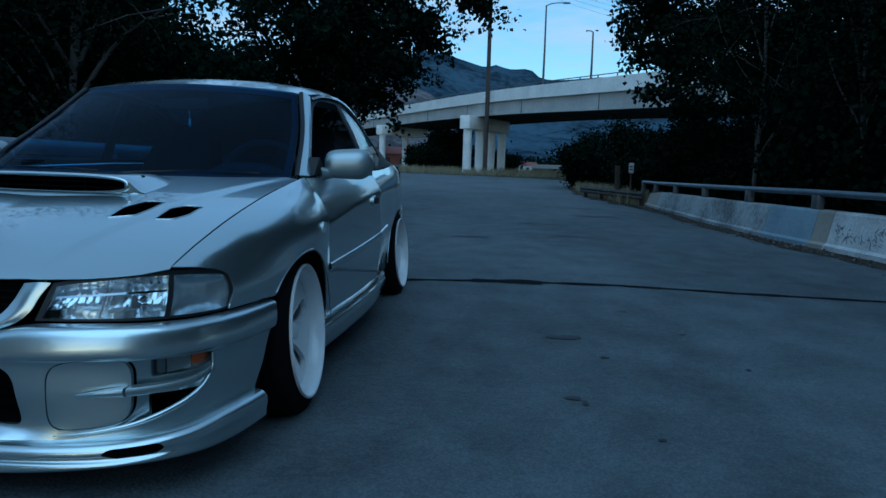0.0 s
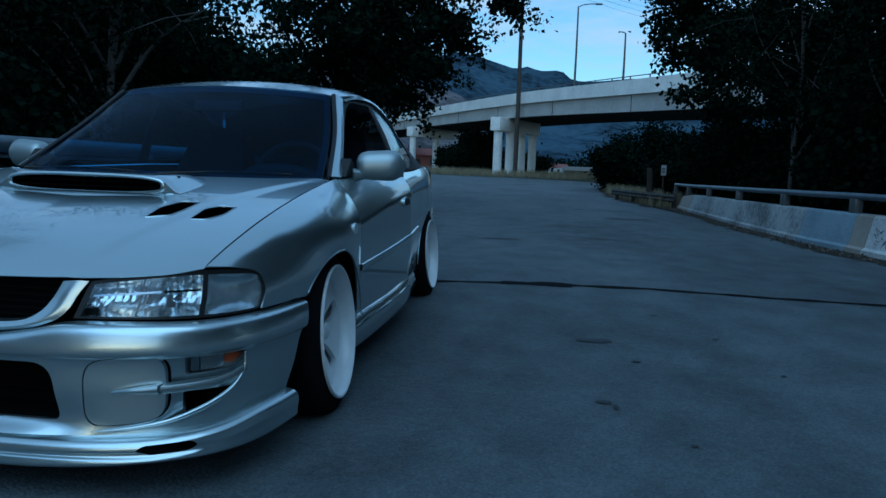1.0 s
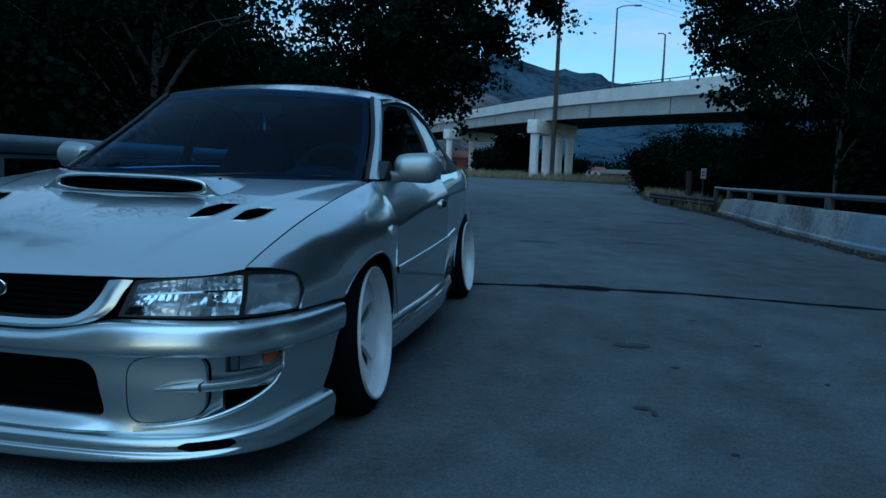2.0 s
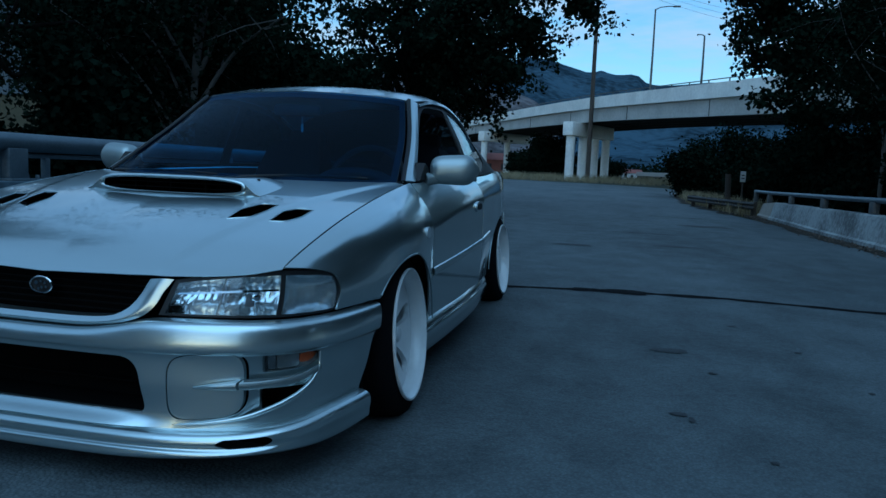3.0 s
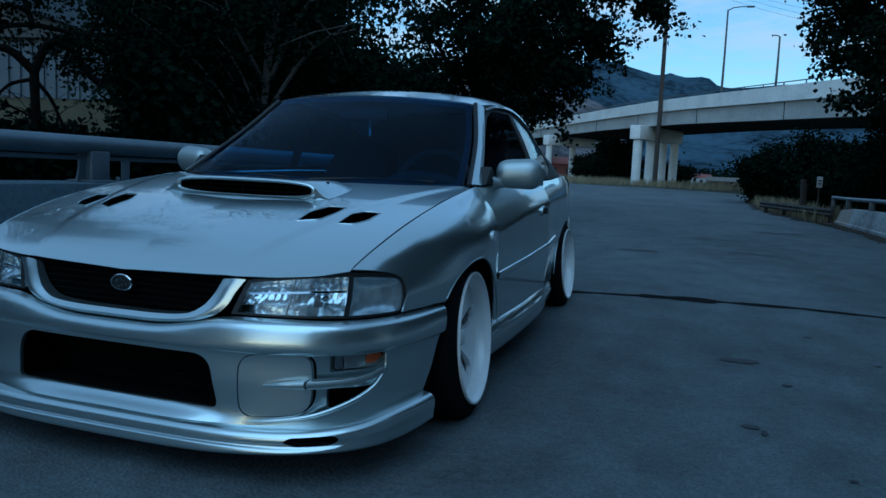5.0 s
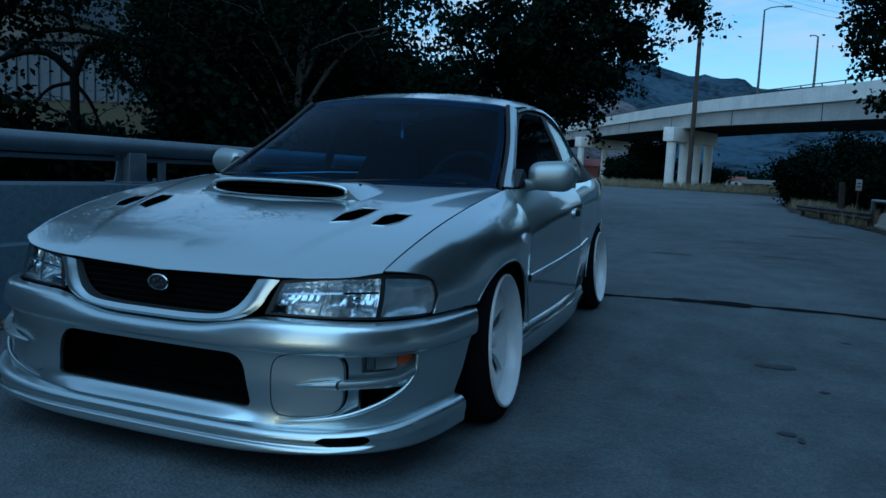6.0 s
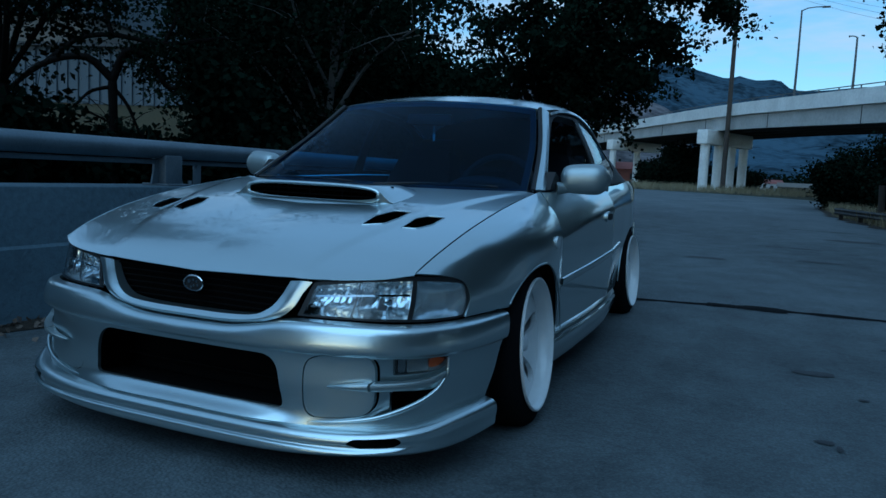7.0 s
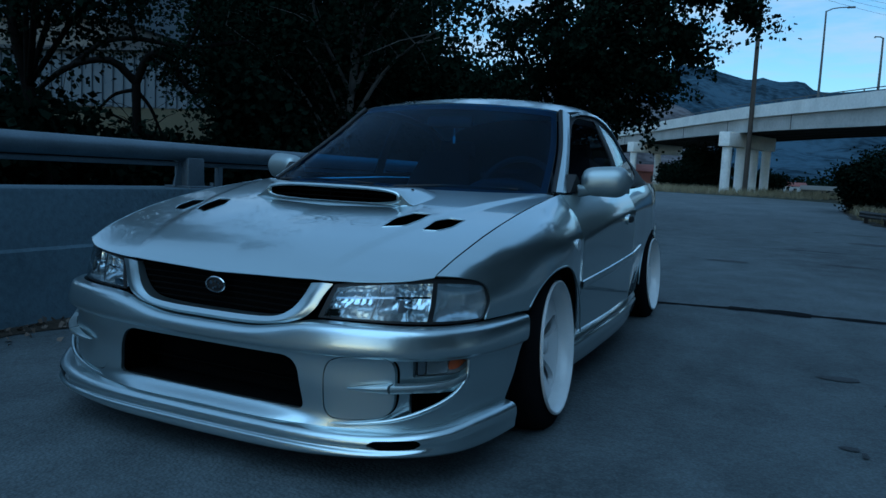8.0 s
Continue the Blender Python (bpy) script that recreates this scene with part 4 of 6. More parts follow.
DOOR = [
    [(0.709, 0.366, 0.815), (0.738, 0.9, 0.828), (0.735, 1.418, 0.842)],
    [(0.771, 0.366, 0.735), (0.780, 0.9, 0.775), (0.774, 1.418, 0.797)],
    [(0.808, 0.366, 0.652), (0.812, 0.9, 0.712), (0.803, 1.418, 0.742)],
    [(0.811, 0.366, 0.641), (0.815, 0.9, 0.701), (0.806, 1.418, 0.731)],
    [(0.812, 0.366, 0.56), (0.815, 0.9, 0.58), (0.806, 1.418, 0.59)],
    [(0.810, 0.366, 0.40), (0.813, 0.9, 0.40), (0.803, 1.418, 0.40)],
    [(0.802, 0.366, 0.255), (0.806, 0.9, 0.258), (0.793, 1.418, 0.262)],
]
QUARTER = [
    [(0.735, 1.424, 0.842), (0.700, 1.95, 0.850), (0.66, 2.5, 0.873), (0.575, 3.2, 0.88), (0.53, 3.42, 0.865)],
    [(0.774, 1.424, 0.797), (0.735, 1.95, 0.806), (0.693, 2.5, 0.82), (0.60, 3.2, 0.84), (0.55, 3.42, 0.83)],
    [(0.803, 1.424, 0.742), (0.758, 1.95, 0.754), (0.712, 2.5, 0.76), (0.615, 3.2, 0.76), (0.565, 3.43, 0.75)],
    [(0.806, 1.424, 0.731), (0.761, 1.95, 0.743), (0.715, 2.5, 0.749), (0.617, 3.2, 0.749), (0.567, 3.43, 0.739)],
    [(0.806, 1.424, 0.59), (0.762, 1.95, 0.61), (0.718, 2.52, 0.62), (0.622, 3.2, 0.6), (0.575, 3.45, 0.6)],
    [(0.803, 1.424, 0.40), (0.750, 1.95, 0.42), (0.712, 2.52, 0.45), (0.62, 3.2, 0.42), (0.575, 3.46, 0.42)],
    [(0.793, 1.424, 0.262), (0.735, 1.95, 0.25), (0.70, 2.52, 0.25), (0.61, 3.2, 0.22), (0.565, 3.44, 0.22)],
]


def two_sides(name, me, material, label="", parent=None, angle=38):
    smoothed(me, angle)
    a = part(name, me, material, parent or car, label)
    b = part(name, mirrored(me), material, parent or car, label)
    return a, b


ARCH_F, ARCH_R = (0.0, 0.26, 0.315, 0.40, 0.32), (2.52, 0.275, 0.31, 0.56, 0.32)


def arch_point(a, y0, z0, h, front, back):
    """The wheel arch's outline at an angle from the back: its front half is longer than the rear."""
    c = math.cos(a)
    return y0 + (back if c > 0 else front) * c, z0 + h * math.sin(a)


def arch_cut(arch, lo=0.4, hi=1.1):
    return prism([arch_point(2 * math.pi * k / 64, *arch) for k in range(64)], "x", lo, hi)


wing_me = boolean(raw(sheet(skin(WING, 70, 44), 0.006, flip=True)), [arch_cut(ARCH_F)], own=True)
wings = two_sides("front_wing", wing_me, M_PAINT)
door_me = raw(sheet(skin(DOOR, 50, 40), 0.008, flip=True))
doors = two_sides("door", door_me, M_PAINT)
quarter_me = boolean(raw(sheet(skin(QUARTER, 70, 40), 0.006, flip=True)), [arch_cut(ARCH_R)])
quarters = two_sides("rear_quarter", quarter_me, M_PAINT)


def arch_lip(arch, x, lo, hi, inset, n=30):
    bm = bmesh.new()
    pts = []
    for k in range(n + 1):
        a = radians(lo + (hi - lo) * k / n)
        y, z = arch_point(a, *arch)
        pts.append((x - inset * max(0.0, -math.cos(a)) - 0.01 * max(0.0, math.cos(a)), y, z))
    return tube(bm, pts, 0.0035, 8)


for arch, x, rng_deg, inset in ((ARCH_F, 0.840, (5, 138), 0.028), (ARCH_R, 0.714, (70, 178), -0.036)):
    two_sides("arch_lip", raw(arch_lip(arch, x, *rng_deg, inset)), M_PAINT)
    ring = []
    for k in range(25):
        y, z = arch_point(math.pi * (k / 24 * 1.24 - 0.12), *arch)
        ring.append([Vector((xx, y, z)) for xx in (0.42, 0.6, x - 0.045)])
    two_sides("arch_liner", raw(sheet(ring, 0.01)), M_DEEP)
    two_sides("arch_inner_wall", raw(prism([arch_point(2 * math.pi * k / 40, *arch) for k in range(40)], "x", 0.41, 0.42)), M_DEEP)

# front bumper and lip
PLAN_BAR = [(0, -0.87), (0.2, -0.868), (0.35, -0.86), (0.47, -0.845), (0.57, -0.818), (0.65, -0.782), (0.715, -0.73), (0.765, -0.66), (0.80, -0.57), (0.825, -0.45), (0.842, -0.28)]
PLAN_LIP = [(0, -0.895), (0.2, -0.893), (0.35, -0.887), (0.48, -0.872), (0.59, -0.845), (0.67, -0.805), (0.74, -0.745), (0.79, -0.67), (0.825, -0.57), (0.848, -0.45), (0.855, -0.38)]


def plan_row(plan, inset, heights, y_end, n=26):
    """A level curve round the nose: a plan line set in by some metres, at heights by the distance from the middle."""
    pts = [(x, y, 0) for x, y in plan]
    t1 = 1.0
    while t1 > 0.3 and spline(pts, t1).y > y_end:
        t1 -= 0.002
    out = []
    for k in range(n + 1):
        t = t1 * k / n
        p = spline(pts, t)
        d = spline(pts, min(1, t + 0.01)) - spline(pts, max(0, t - 0.01))
        d.normalize()
        q = p + Vector((-d.y, d.x, 0)) * (curve(inset, p.x) if isinstance(inset, list) else inset)
        out.append((0.0 if k == 0 else q.x, q.y, curve(heights, p.x)))
    return out


BUMPER = [
    plan_row(PLAN_BAR, 0.046, [(0, 0.414), (0.16, 0.417), (0.27, 0.433), (0.36, 0.453), (0.5, 0.458), (0.66, 0.457), (0.85, 0.4575)], -0.315),
    plan_row(PLAN_BAR, 0.014, [(0, 0.411), (0.16, 0.414), (0.27, 0.428), (0.36, 0.443), (0.5, 0.449), (0.66, 0.450), (0.85, 0.450)], -0.322),
    plan_row(PLAN_BAR, 0.002, [(0, 0.396), (0.27, 0.406), (0.4, 0.418), (0.6, 0.424), (0.85, 0.426)], -0.334),
    plan_row(PLAN_BAR, -0.002, [(0, 0.374), (0.4, 0.377), (0.6, 0.381), (0.85, 0.384)], -0.352),
    plan_row(PLAN_BAR, 0.013, [(0, 0.361), (0.4, 0.364), (0.6, 0.368), (0.72, 0.370), (0.85, 0.368)], -0.360),
    plan_row(PLAN_BAR, 0.016, [(0, 0.28), (0.85, 0.28)], -0.405),
    plan_row(PLAN_BAR, [(0, 0.027), (0.26, 0.026), (0.42, 0.019), (0.55, 0.017), (0.9, 0.017)], [(0, 0.206), (0.4, 0.204), (0.6, 0.205), (0.75, 0.216), (0.85, 0.228)], -0.446),
    plan_row(PLAN_BAR, [(0, -0.008), (0.24, -0.006), (0.40, 0.010), (0.55, 0.018), (0.9, 0.018)], [(0, 0.172), (0.4, 0.168), (0.55, 0.168), (0.67, 0.177), (0.75, 0.188), (0.80, 0.201), (0.85, 0.209)], -0.455),
]
bumper_net = skin(BUMPER, 90, 60, full=True)
bumper_raw = raw(sheet(bumper_net, 0.012, flip=True))
DUCT = rounded([(-0.328, 0.352), (0.328, 0.352), (0.352, 0.203), (-0.352, 0.203)], [0.055, 0.055, 0.022, 0.022], 8)
SCALLOP = rounded([(0.605, 0.368), (0.764, 0.369), (0.760, 0.315), (0.738, 0.270), (0.694, 0.236), (0.618, 0.205), (0.531, 0.187), (0.43, 0.1765), (0.53, 0.26)], [0.01, 0.012, 0.03, 0.04, 0.04, 0.04, 0.03, 0.002, 0.03], 6)
COVER = squircle(0.512, 0.2835, 0.0995, 0.0885, 4.2, 0.10)
COVER_IN = squircle(0.512, 0.2835, 0.0972, 0.0862, 4.2, 0.10)
cuts = [prism(DUCT, "y", -1.1, -0.5)]
for q in (SCALLOP, COVER):
    cuts += [prism(q, "y", -1.1, -0.45), prism(flipx(q), "y", -1.1, -0.45)]
bumper = part("front_bumper", smoothed(boolean(bumper_raw.copy(), cuts), 32), M_PAINT, car)


def shifted(me, depth):
    for v in me.vertices:
        v.co.y += depth(abs(v.co.x))
    return me


def recess_depth(x):
    t = min(1.0, max(0.0, (x - 0.565) / 0.08))
    return 0.004 + 0.034 * t * t * (3 - 2 * t)


WELL = rounded([(0.632, 0.270), (0.742, 0.272), (0.726, 0.234), (0.690, 0.212), (0.632, 0.208)], [0.006, 0.006, 0.03, 0.03, 0.006])
LAMP = rounded([(0.640, 0.316), (0.640, 0.366), (0.752, 0.368), (0.762, 0.355), (0.735, 0.322)], [0.006, 0.006, 0.008, 0.008, 0.02])
WIDE = rounded([(0.58, 0.374), (0.778, 0.376), (0.775, 0.31), (0.75, 0.262), (0.70, 0.227), (0.62, 0.196), (0.53, 0.178), (0.40, 0.1735), (0.48, 0.25)], [0.01, 0.012, 0.03, 0.04, 0.04, 0.04, 0.03, 0.002, 0.03], 6)
for s in (1, -1):
    def side(q):
        return q if s > 0 else flipx(q)

    rec = boolean(bumper_raw.copy(), [prism(side(WIDE), "y", -1.1, -0.45)], "INTERSECT")
    rec = boolean(rec, [prism(side(q), "y", -1.1, -0.45) for q in (WELL, COVER, LAMP)])
    part("bumper_recess", smoothed(shifted(rec, recess_depth), 32), M_PAINT, bumper)
    cov = boolean(bumper_raw.copy(), [prism(side(COVER_IN), "y", -1.1, -0.45)], "INTERSECT")
    cover = part("fog_lamp_cover", smoothed(shifted(cov, lambda x: 0.002), 32), M_PAINT, bumper, "smooth silver cover panel")
    back = boolean(bumper_raw.copy(), [prism(side(squircle(0.515, 0.2835, 0.115, 0.100, 4.2, 0.10)), "y", -1.1, -0.45)], "INTERSECT")
    part("cover_seam", shifted(back, lambda x: 0.014 + 0.004 * max(0.0, (x - 0.48) / 0.13)), M_SEAL, bumper)
    bm = bmesh.new()
    box(bm, *sorted((s * 0.61, s * 0.73)), -0.62, -0.61, 0.19, 0.30)
    part("duct_well", bm, M_DEEP, bumper)
    # fins across the cover and the recess
    fin = [(0.490, -0.832, 0.283), (0.53, -0.832, 0.288), (0.57, -0.822, 0.291), (0.604, -0.806, 0.292)]
    fin2 = [(0.610, -0.802, 0.292), (0.65, -0.775, 0.293), (0.70, -0.735, 0.297), (0.74, -0.69, 0.305), (0.764, -0.652, 0.322)]
    for pts, own, rad in ((fin, cover, lambda k: 0.003 + 0.011 * k), (fin2, bumper, lambda k: 0.014 - 0.002 * k)):
        bm = bmesh.new()
        line = [spline(pts, k / 20) for k in range(21)]
        rings = []
        for k, p in enumerate(line):
            h = rad(k / 20)
            prof = [(-0.9 * h, 0.35 * h), (-0.55 * h, 0.8 * h), (1.6 * h, 0.9 * h), (1.6 * h, -0.8 * h), (-0.2 * h, -0.8 * h), (-0.8 * h, -0.1 * h)]
            rings.append([bm.verts.new((s * p.x, p.y + a, p.z + b)) for a, b in prof])
        for a, b in zip(rings, rings[1:]):
            for j in range(6):
                bm.faces.new((a[j], b[j], b[(j + 1) % 6], a[(j + 1) % 6]))
        bm.faces.new(rings[0])
        bm.faces.new(rings[-1][::-1])
        bmesh.ops.recalc_face_normals(bm, faces=bm.faces)
        part("fin", bm, M_PAINT_SATIN, own, smooth=50)
    # rolled rim along the lower edge of the recess
    rim = [(0.764, 0.366), (0.762, 0.318), (0.742, 0.273), (0.697, 0.238), (0.620, 0.206), (0.531, 0.188), (0.44, 0.178)]
    way = [Vector((s * x, curve(PLAN_BAR, x) + 0.017, z)) for x, z in (spline([(a, 0, b) for a, b in rim], k / 32).xz for k in range(33))]
    part("recess_rim", tube(bmesh.new(), way, [0.002 + 0.0055 * math.sin(math.pi * min(1.0, 0.15 + k / 36)) for k in range(33)], 8), M_PAINT, bumper, smooth=60)
    # indicator lamp in the recess
    lens = boolean(bumper_raw.copy(), [prism(side(LAMP), "y", -1.1, -0.45)], "INTERSECT")
    lamp = part("indicator_lamp", smoothed(shifted(lens, lambda x: recess_depth(x) - 0.008), 30), M_SMOKE, bumper, "clear bumper lamp with an amber end")
    lamp.visible_shadow = False
    for name, q, m, d in (("lamp_back", LAMP, M_FROST, 0.03), ("amber_bulb_cover", rounded([(0.712, 0.332), (0.712, 0.359), (0.736, 0.361), (0.742, 0.354), (0.730, 0.335)], 0.01), M_AMBER, 0.014), ("lamp_reflector", rounded([(0.645, 0.320), (0.645, 0.361), (0.662, 0.362), (0.662, 0.321)], 0.006), M_CHROME, 0.014), ("lamp_reflector", rounded([(0.664, 0.321), (0.664, 0.362), (0.709, 0.363), (0.709, 0.324)], 0.006), M_SATIN, 0.018)):
        pc = boolean(bumper_raw.copy(), [prism(side(q), "y", -1.1, -0.45)], "INTERSECT")
        part(name, shifted(pc, lambda x, d=d: recess_depth(x) - 0.006 + d), m, lamp)

# intake behind the bumper, the shade inside it painted as black sheets
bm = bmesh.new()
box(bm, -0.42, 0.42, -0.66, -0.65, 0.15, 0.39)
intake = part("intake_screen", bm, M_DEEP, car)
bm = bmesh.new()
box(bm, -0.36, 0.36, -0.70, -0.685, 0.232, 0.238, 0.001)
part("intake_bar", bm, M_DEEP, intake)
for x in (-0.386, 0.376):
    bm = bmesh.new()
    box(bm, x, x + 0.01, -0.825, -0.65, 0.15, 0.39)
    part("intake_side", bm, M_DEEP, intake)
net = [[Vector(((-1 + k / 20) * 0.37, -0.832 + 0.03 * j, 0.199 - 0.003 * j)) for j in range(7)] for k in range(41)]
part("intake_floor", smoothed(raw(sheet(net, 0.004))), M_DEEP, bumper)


LIP_Z = [(0, 0.165), (0.4, 0.166), (0.6, 0.172), (0.70, 0.181), (0.76, 0.191), (0.81, 0.207), (0.86, 0.213)]


def lip_z(drop, flat, t_from=0.0):
    """The lip's lines drop from its top edge; towards the ends they even out."""
    return [(x, z - drop + flat * max(0.0, x - 0.45)) for x, z in LIP_Z]


LIP = [
    plan_row(PLAN_LIP, 0.062, lip_z(-0.004, 0), -0.46),
    plan_row(PLAN_LIP, 0.016, lip_z(0.002, 0), -0.455),
    plan_row(PLAN_LIP, 0.002, lip_z(0.014, 0), -0.452),
    plan_row(PLAN_LIP, 0.000, lip_z(0.029, 0), -0.45),
    plan_row(PLAN_LIP, [(0, 0.006), (0.6, 0.006), (0.69, 0.004), (0.74, 0.0), (0.9, 0.0)], lip_z(0.034, -0.005), -0.45),
    plan_row(PLAN_LIP, [(0, 0.006), (0.6, 0.006), (0.69, 0.004), (0.74, 0.001), (0.9, 0.001)], lip_z(0.040, -0.01), -0.45),
    plan_row(PLAN_LIP, [(0, -0.002), (0.68, -0.002), (0.76, 0.002), (0.9, 0.003)], lip_z(0.047, -0.02), -0.45),
    plan_row(PLAN_LIP, [(0, -0.003), (0.68, -0.002), (0.78, 0.005), (0.9, 0.006)], [(0, 0.097), (0.3, 0.100), (0.49, 0.109), (0.64, 0.118), (0.75, 0.122), (0.82, 0.128), (0.86, 0.137)], -0.448),
    plan_row(PLAN_LIP, 0.014, [(0, 0.086), (0.3, 0.089), (0.49, 0.099), (0.64, 0.109), (0.75, 0.113), (0.82, 0.119), (0.86, 0.130)], -0.448),
]
lip_raw = raw(sheet(skin(LIP, 90, 56, full=True), 0.003, flip=True))
SLOT = rounded([(0.562, 0.143), (0.580, 0.157), (0.685, 0.164), (0.699, 0.152), (0.680, 0.137), (0.592, 0.131)], [0.01, 0.012, 0.014, 0.012, 0.02, 0.008], 5)
lip = part("front_lip", smoothed(boolean(lip_raw, [prism(SLOT, "y", -1.2, -0.5), prism(flipx(SLOT), "y", -1.2, -0.5)]), 40), M_PAINT, car, "silver chin spoiler with a slot at each end")
for s in (1, -1):
    bm = bmesh.new()
    box(bm, *sorted((s * 0.53, s * 0.715)), -0.73, -0.72, 0.115, 0.178)
    part("slot_well", bm, M_DEEP, lip)

# grille
FRAME_OUT = [(0, -0.832, 0.418), (0.15, -0.832, 0.420), (0.255, -0.826, 0.432), (0.325, -0.816, 0.455), (0.358, -0.806, 0.485), (0.376, -0.795, 0.52), (0.400, -0.783, 0.555)]
FRAME_MID = [(0, -0.838, 0.427), (0.15, -0.838, 0.429), (0.25, -0.832, 0.440), (0.308, -0.821, 0.464), (0.338, -0.809, 0.497), (0.355, -0.799, 0.53), (0.370, -0.790, 0.556)]
FRAME_IN = [(0, -0.826, 0.441), (0.15, -0.826, 0.443), (0.24, -0.822, 0.452), (0.285, -0.813, 0.476), (0.312, -0.802, 0.51), (0.325, -0.795, 0.535), (0.333, -0.79, 0.552)]
FRAME_BACK = [(0, -0.79, 0.443), (0.15, -0.79, 0.445), (0.24, -0.786, 0.454), (0.283, -0.78, 0.478), (0.309, -0.776, 0.512), (0.321, -0.772, 0.535), (0.33, -0.77, 0.55)]
grille = part("grille_frame", smoothed(raw(sheet(skin([FRAME_IN, FRAME_MID, FRAME_OUT], 50, 14, full=True), 0.006, flip=True)), 45), M_PAINT, car, "silver grille surround")
part("grille_return", smoothed(raw(sheet(skin([FRAME_BACK, FRAME_IN], 50, 4, full=True), 0.004, flip=True)), 45), M_PAINT, grille)
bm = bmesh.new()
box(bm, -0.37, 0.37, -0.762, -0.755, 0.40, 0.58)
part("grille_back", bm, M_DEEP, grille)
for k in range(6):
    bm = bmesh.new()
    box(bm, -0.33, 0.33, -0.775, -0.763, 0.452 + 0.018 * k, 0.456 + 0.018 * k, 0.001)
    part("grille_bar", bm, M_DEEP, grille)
badge = bmesh.new()
ring = [(p[0], -0.806, p[1]) for p in squircle(0, 0.514, 0.035, 0.022, 2.0)]
tube(badge, ring + ring[:1], 0.0028, 6, cap=False)
emblem = part("badge", badge, M_CHROME, grille, "small chrome oval emblem")
plate = prism(squircle(0, 0.514, 0.033, 0.0205, 2.0), "y", -0.803, -0.798)
part("badge_plate", plate, M_SEAL, emblem)
for x, z, r in ((-0.014, 0.519, 0.006), (0.004, 0.507, 0.004), (0.014, 0.520, 0.004), (0.018, 0.509, 0.004), (-0.006, 0.503, 0.004), (0.002, 0.524, 0.004)):
    part("badge_dot", prism(squircle(x, z, r, r, 2.0, 0, 8), "y", -0.809, -0.803), M_CHROME, emblem)

# head lamps
LAMP_TOP = [(0.400, -0.777, 0.5525), (0.45, -0.768, 0.562), (0.511, -0.755, 0.571), (0.584, -0.728, 0.580), (0.646, -0.688, 0.584), (0.68, -0.655, 0.584), (0.717, -0.60, 0.580), (0.745, -0.545, 0.572), (0.757, -0.515, 0.556)]
LAMP_MIDA = [(0.385, -0.793, 0.508), (0.45, -0.785, 0.51), (0.51, -0.771, 0.513), (0.585, -0.745, 0.517), (0.651, -0.704, 0.519), (0.695, -0.655, 0.519), (0.735, -0.59, 0.518), (0.762, -0.54, 0.517), (0.769, -0.518, 0.515)]
LAMP_LOW = [(0.368, -0.806, 0.460), (0.451, -0.797, 0.461), (0.514, -0.781, 0.461), (0.588, -0.755, 0.461), (0.656, -0.713, 0.461), (0.70, -0.67, 0.461), (0.735, -0.61, 0.461), (0.757, -0.555, 0.463), (0.766, -0.530, 0.475)]


def lamp_piece(u0, u1, v0, v1, back, nu=24, nv=12, rough=0.0, seed=0):
    """A patch of the lamp's face, from u0 to u1 along it and v0 to v1 down it, set back from the front."""
    rng = random.Random(seed)
    net = []
    for i in range(nu + 1):
        col = []
        for j in range(nv + 1):
            t, w = u0 + (u1 - u0) * i / nu, v0 + (v1 - v0) * j / nv
            p = spline([spline(c, t) for c in (LAMP_TOP, LAMP_MIDA, LAMP_LOW)], w)
            col.append(p + Vector((-0.35 * back, back, 0)) + Vector((0, rough * (rng.random() - 0.5), 0)))
        net.append(col)
    return net


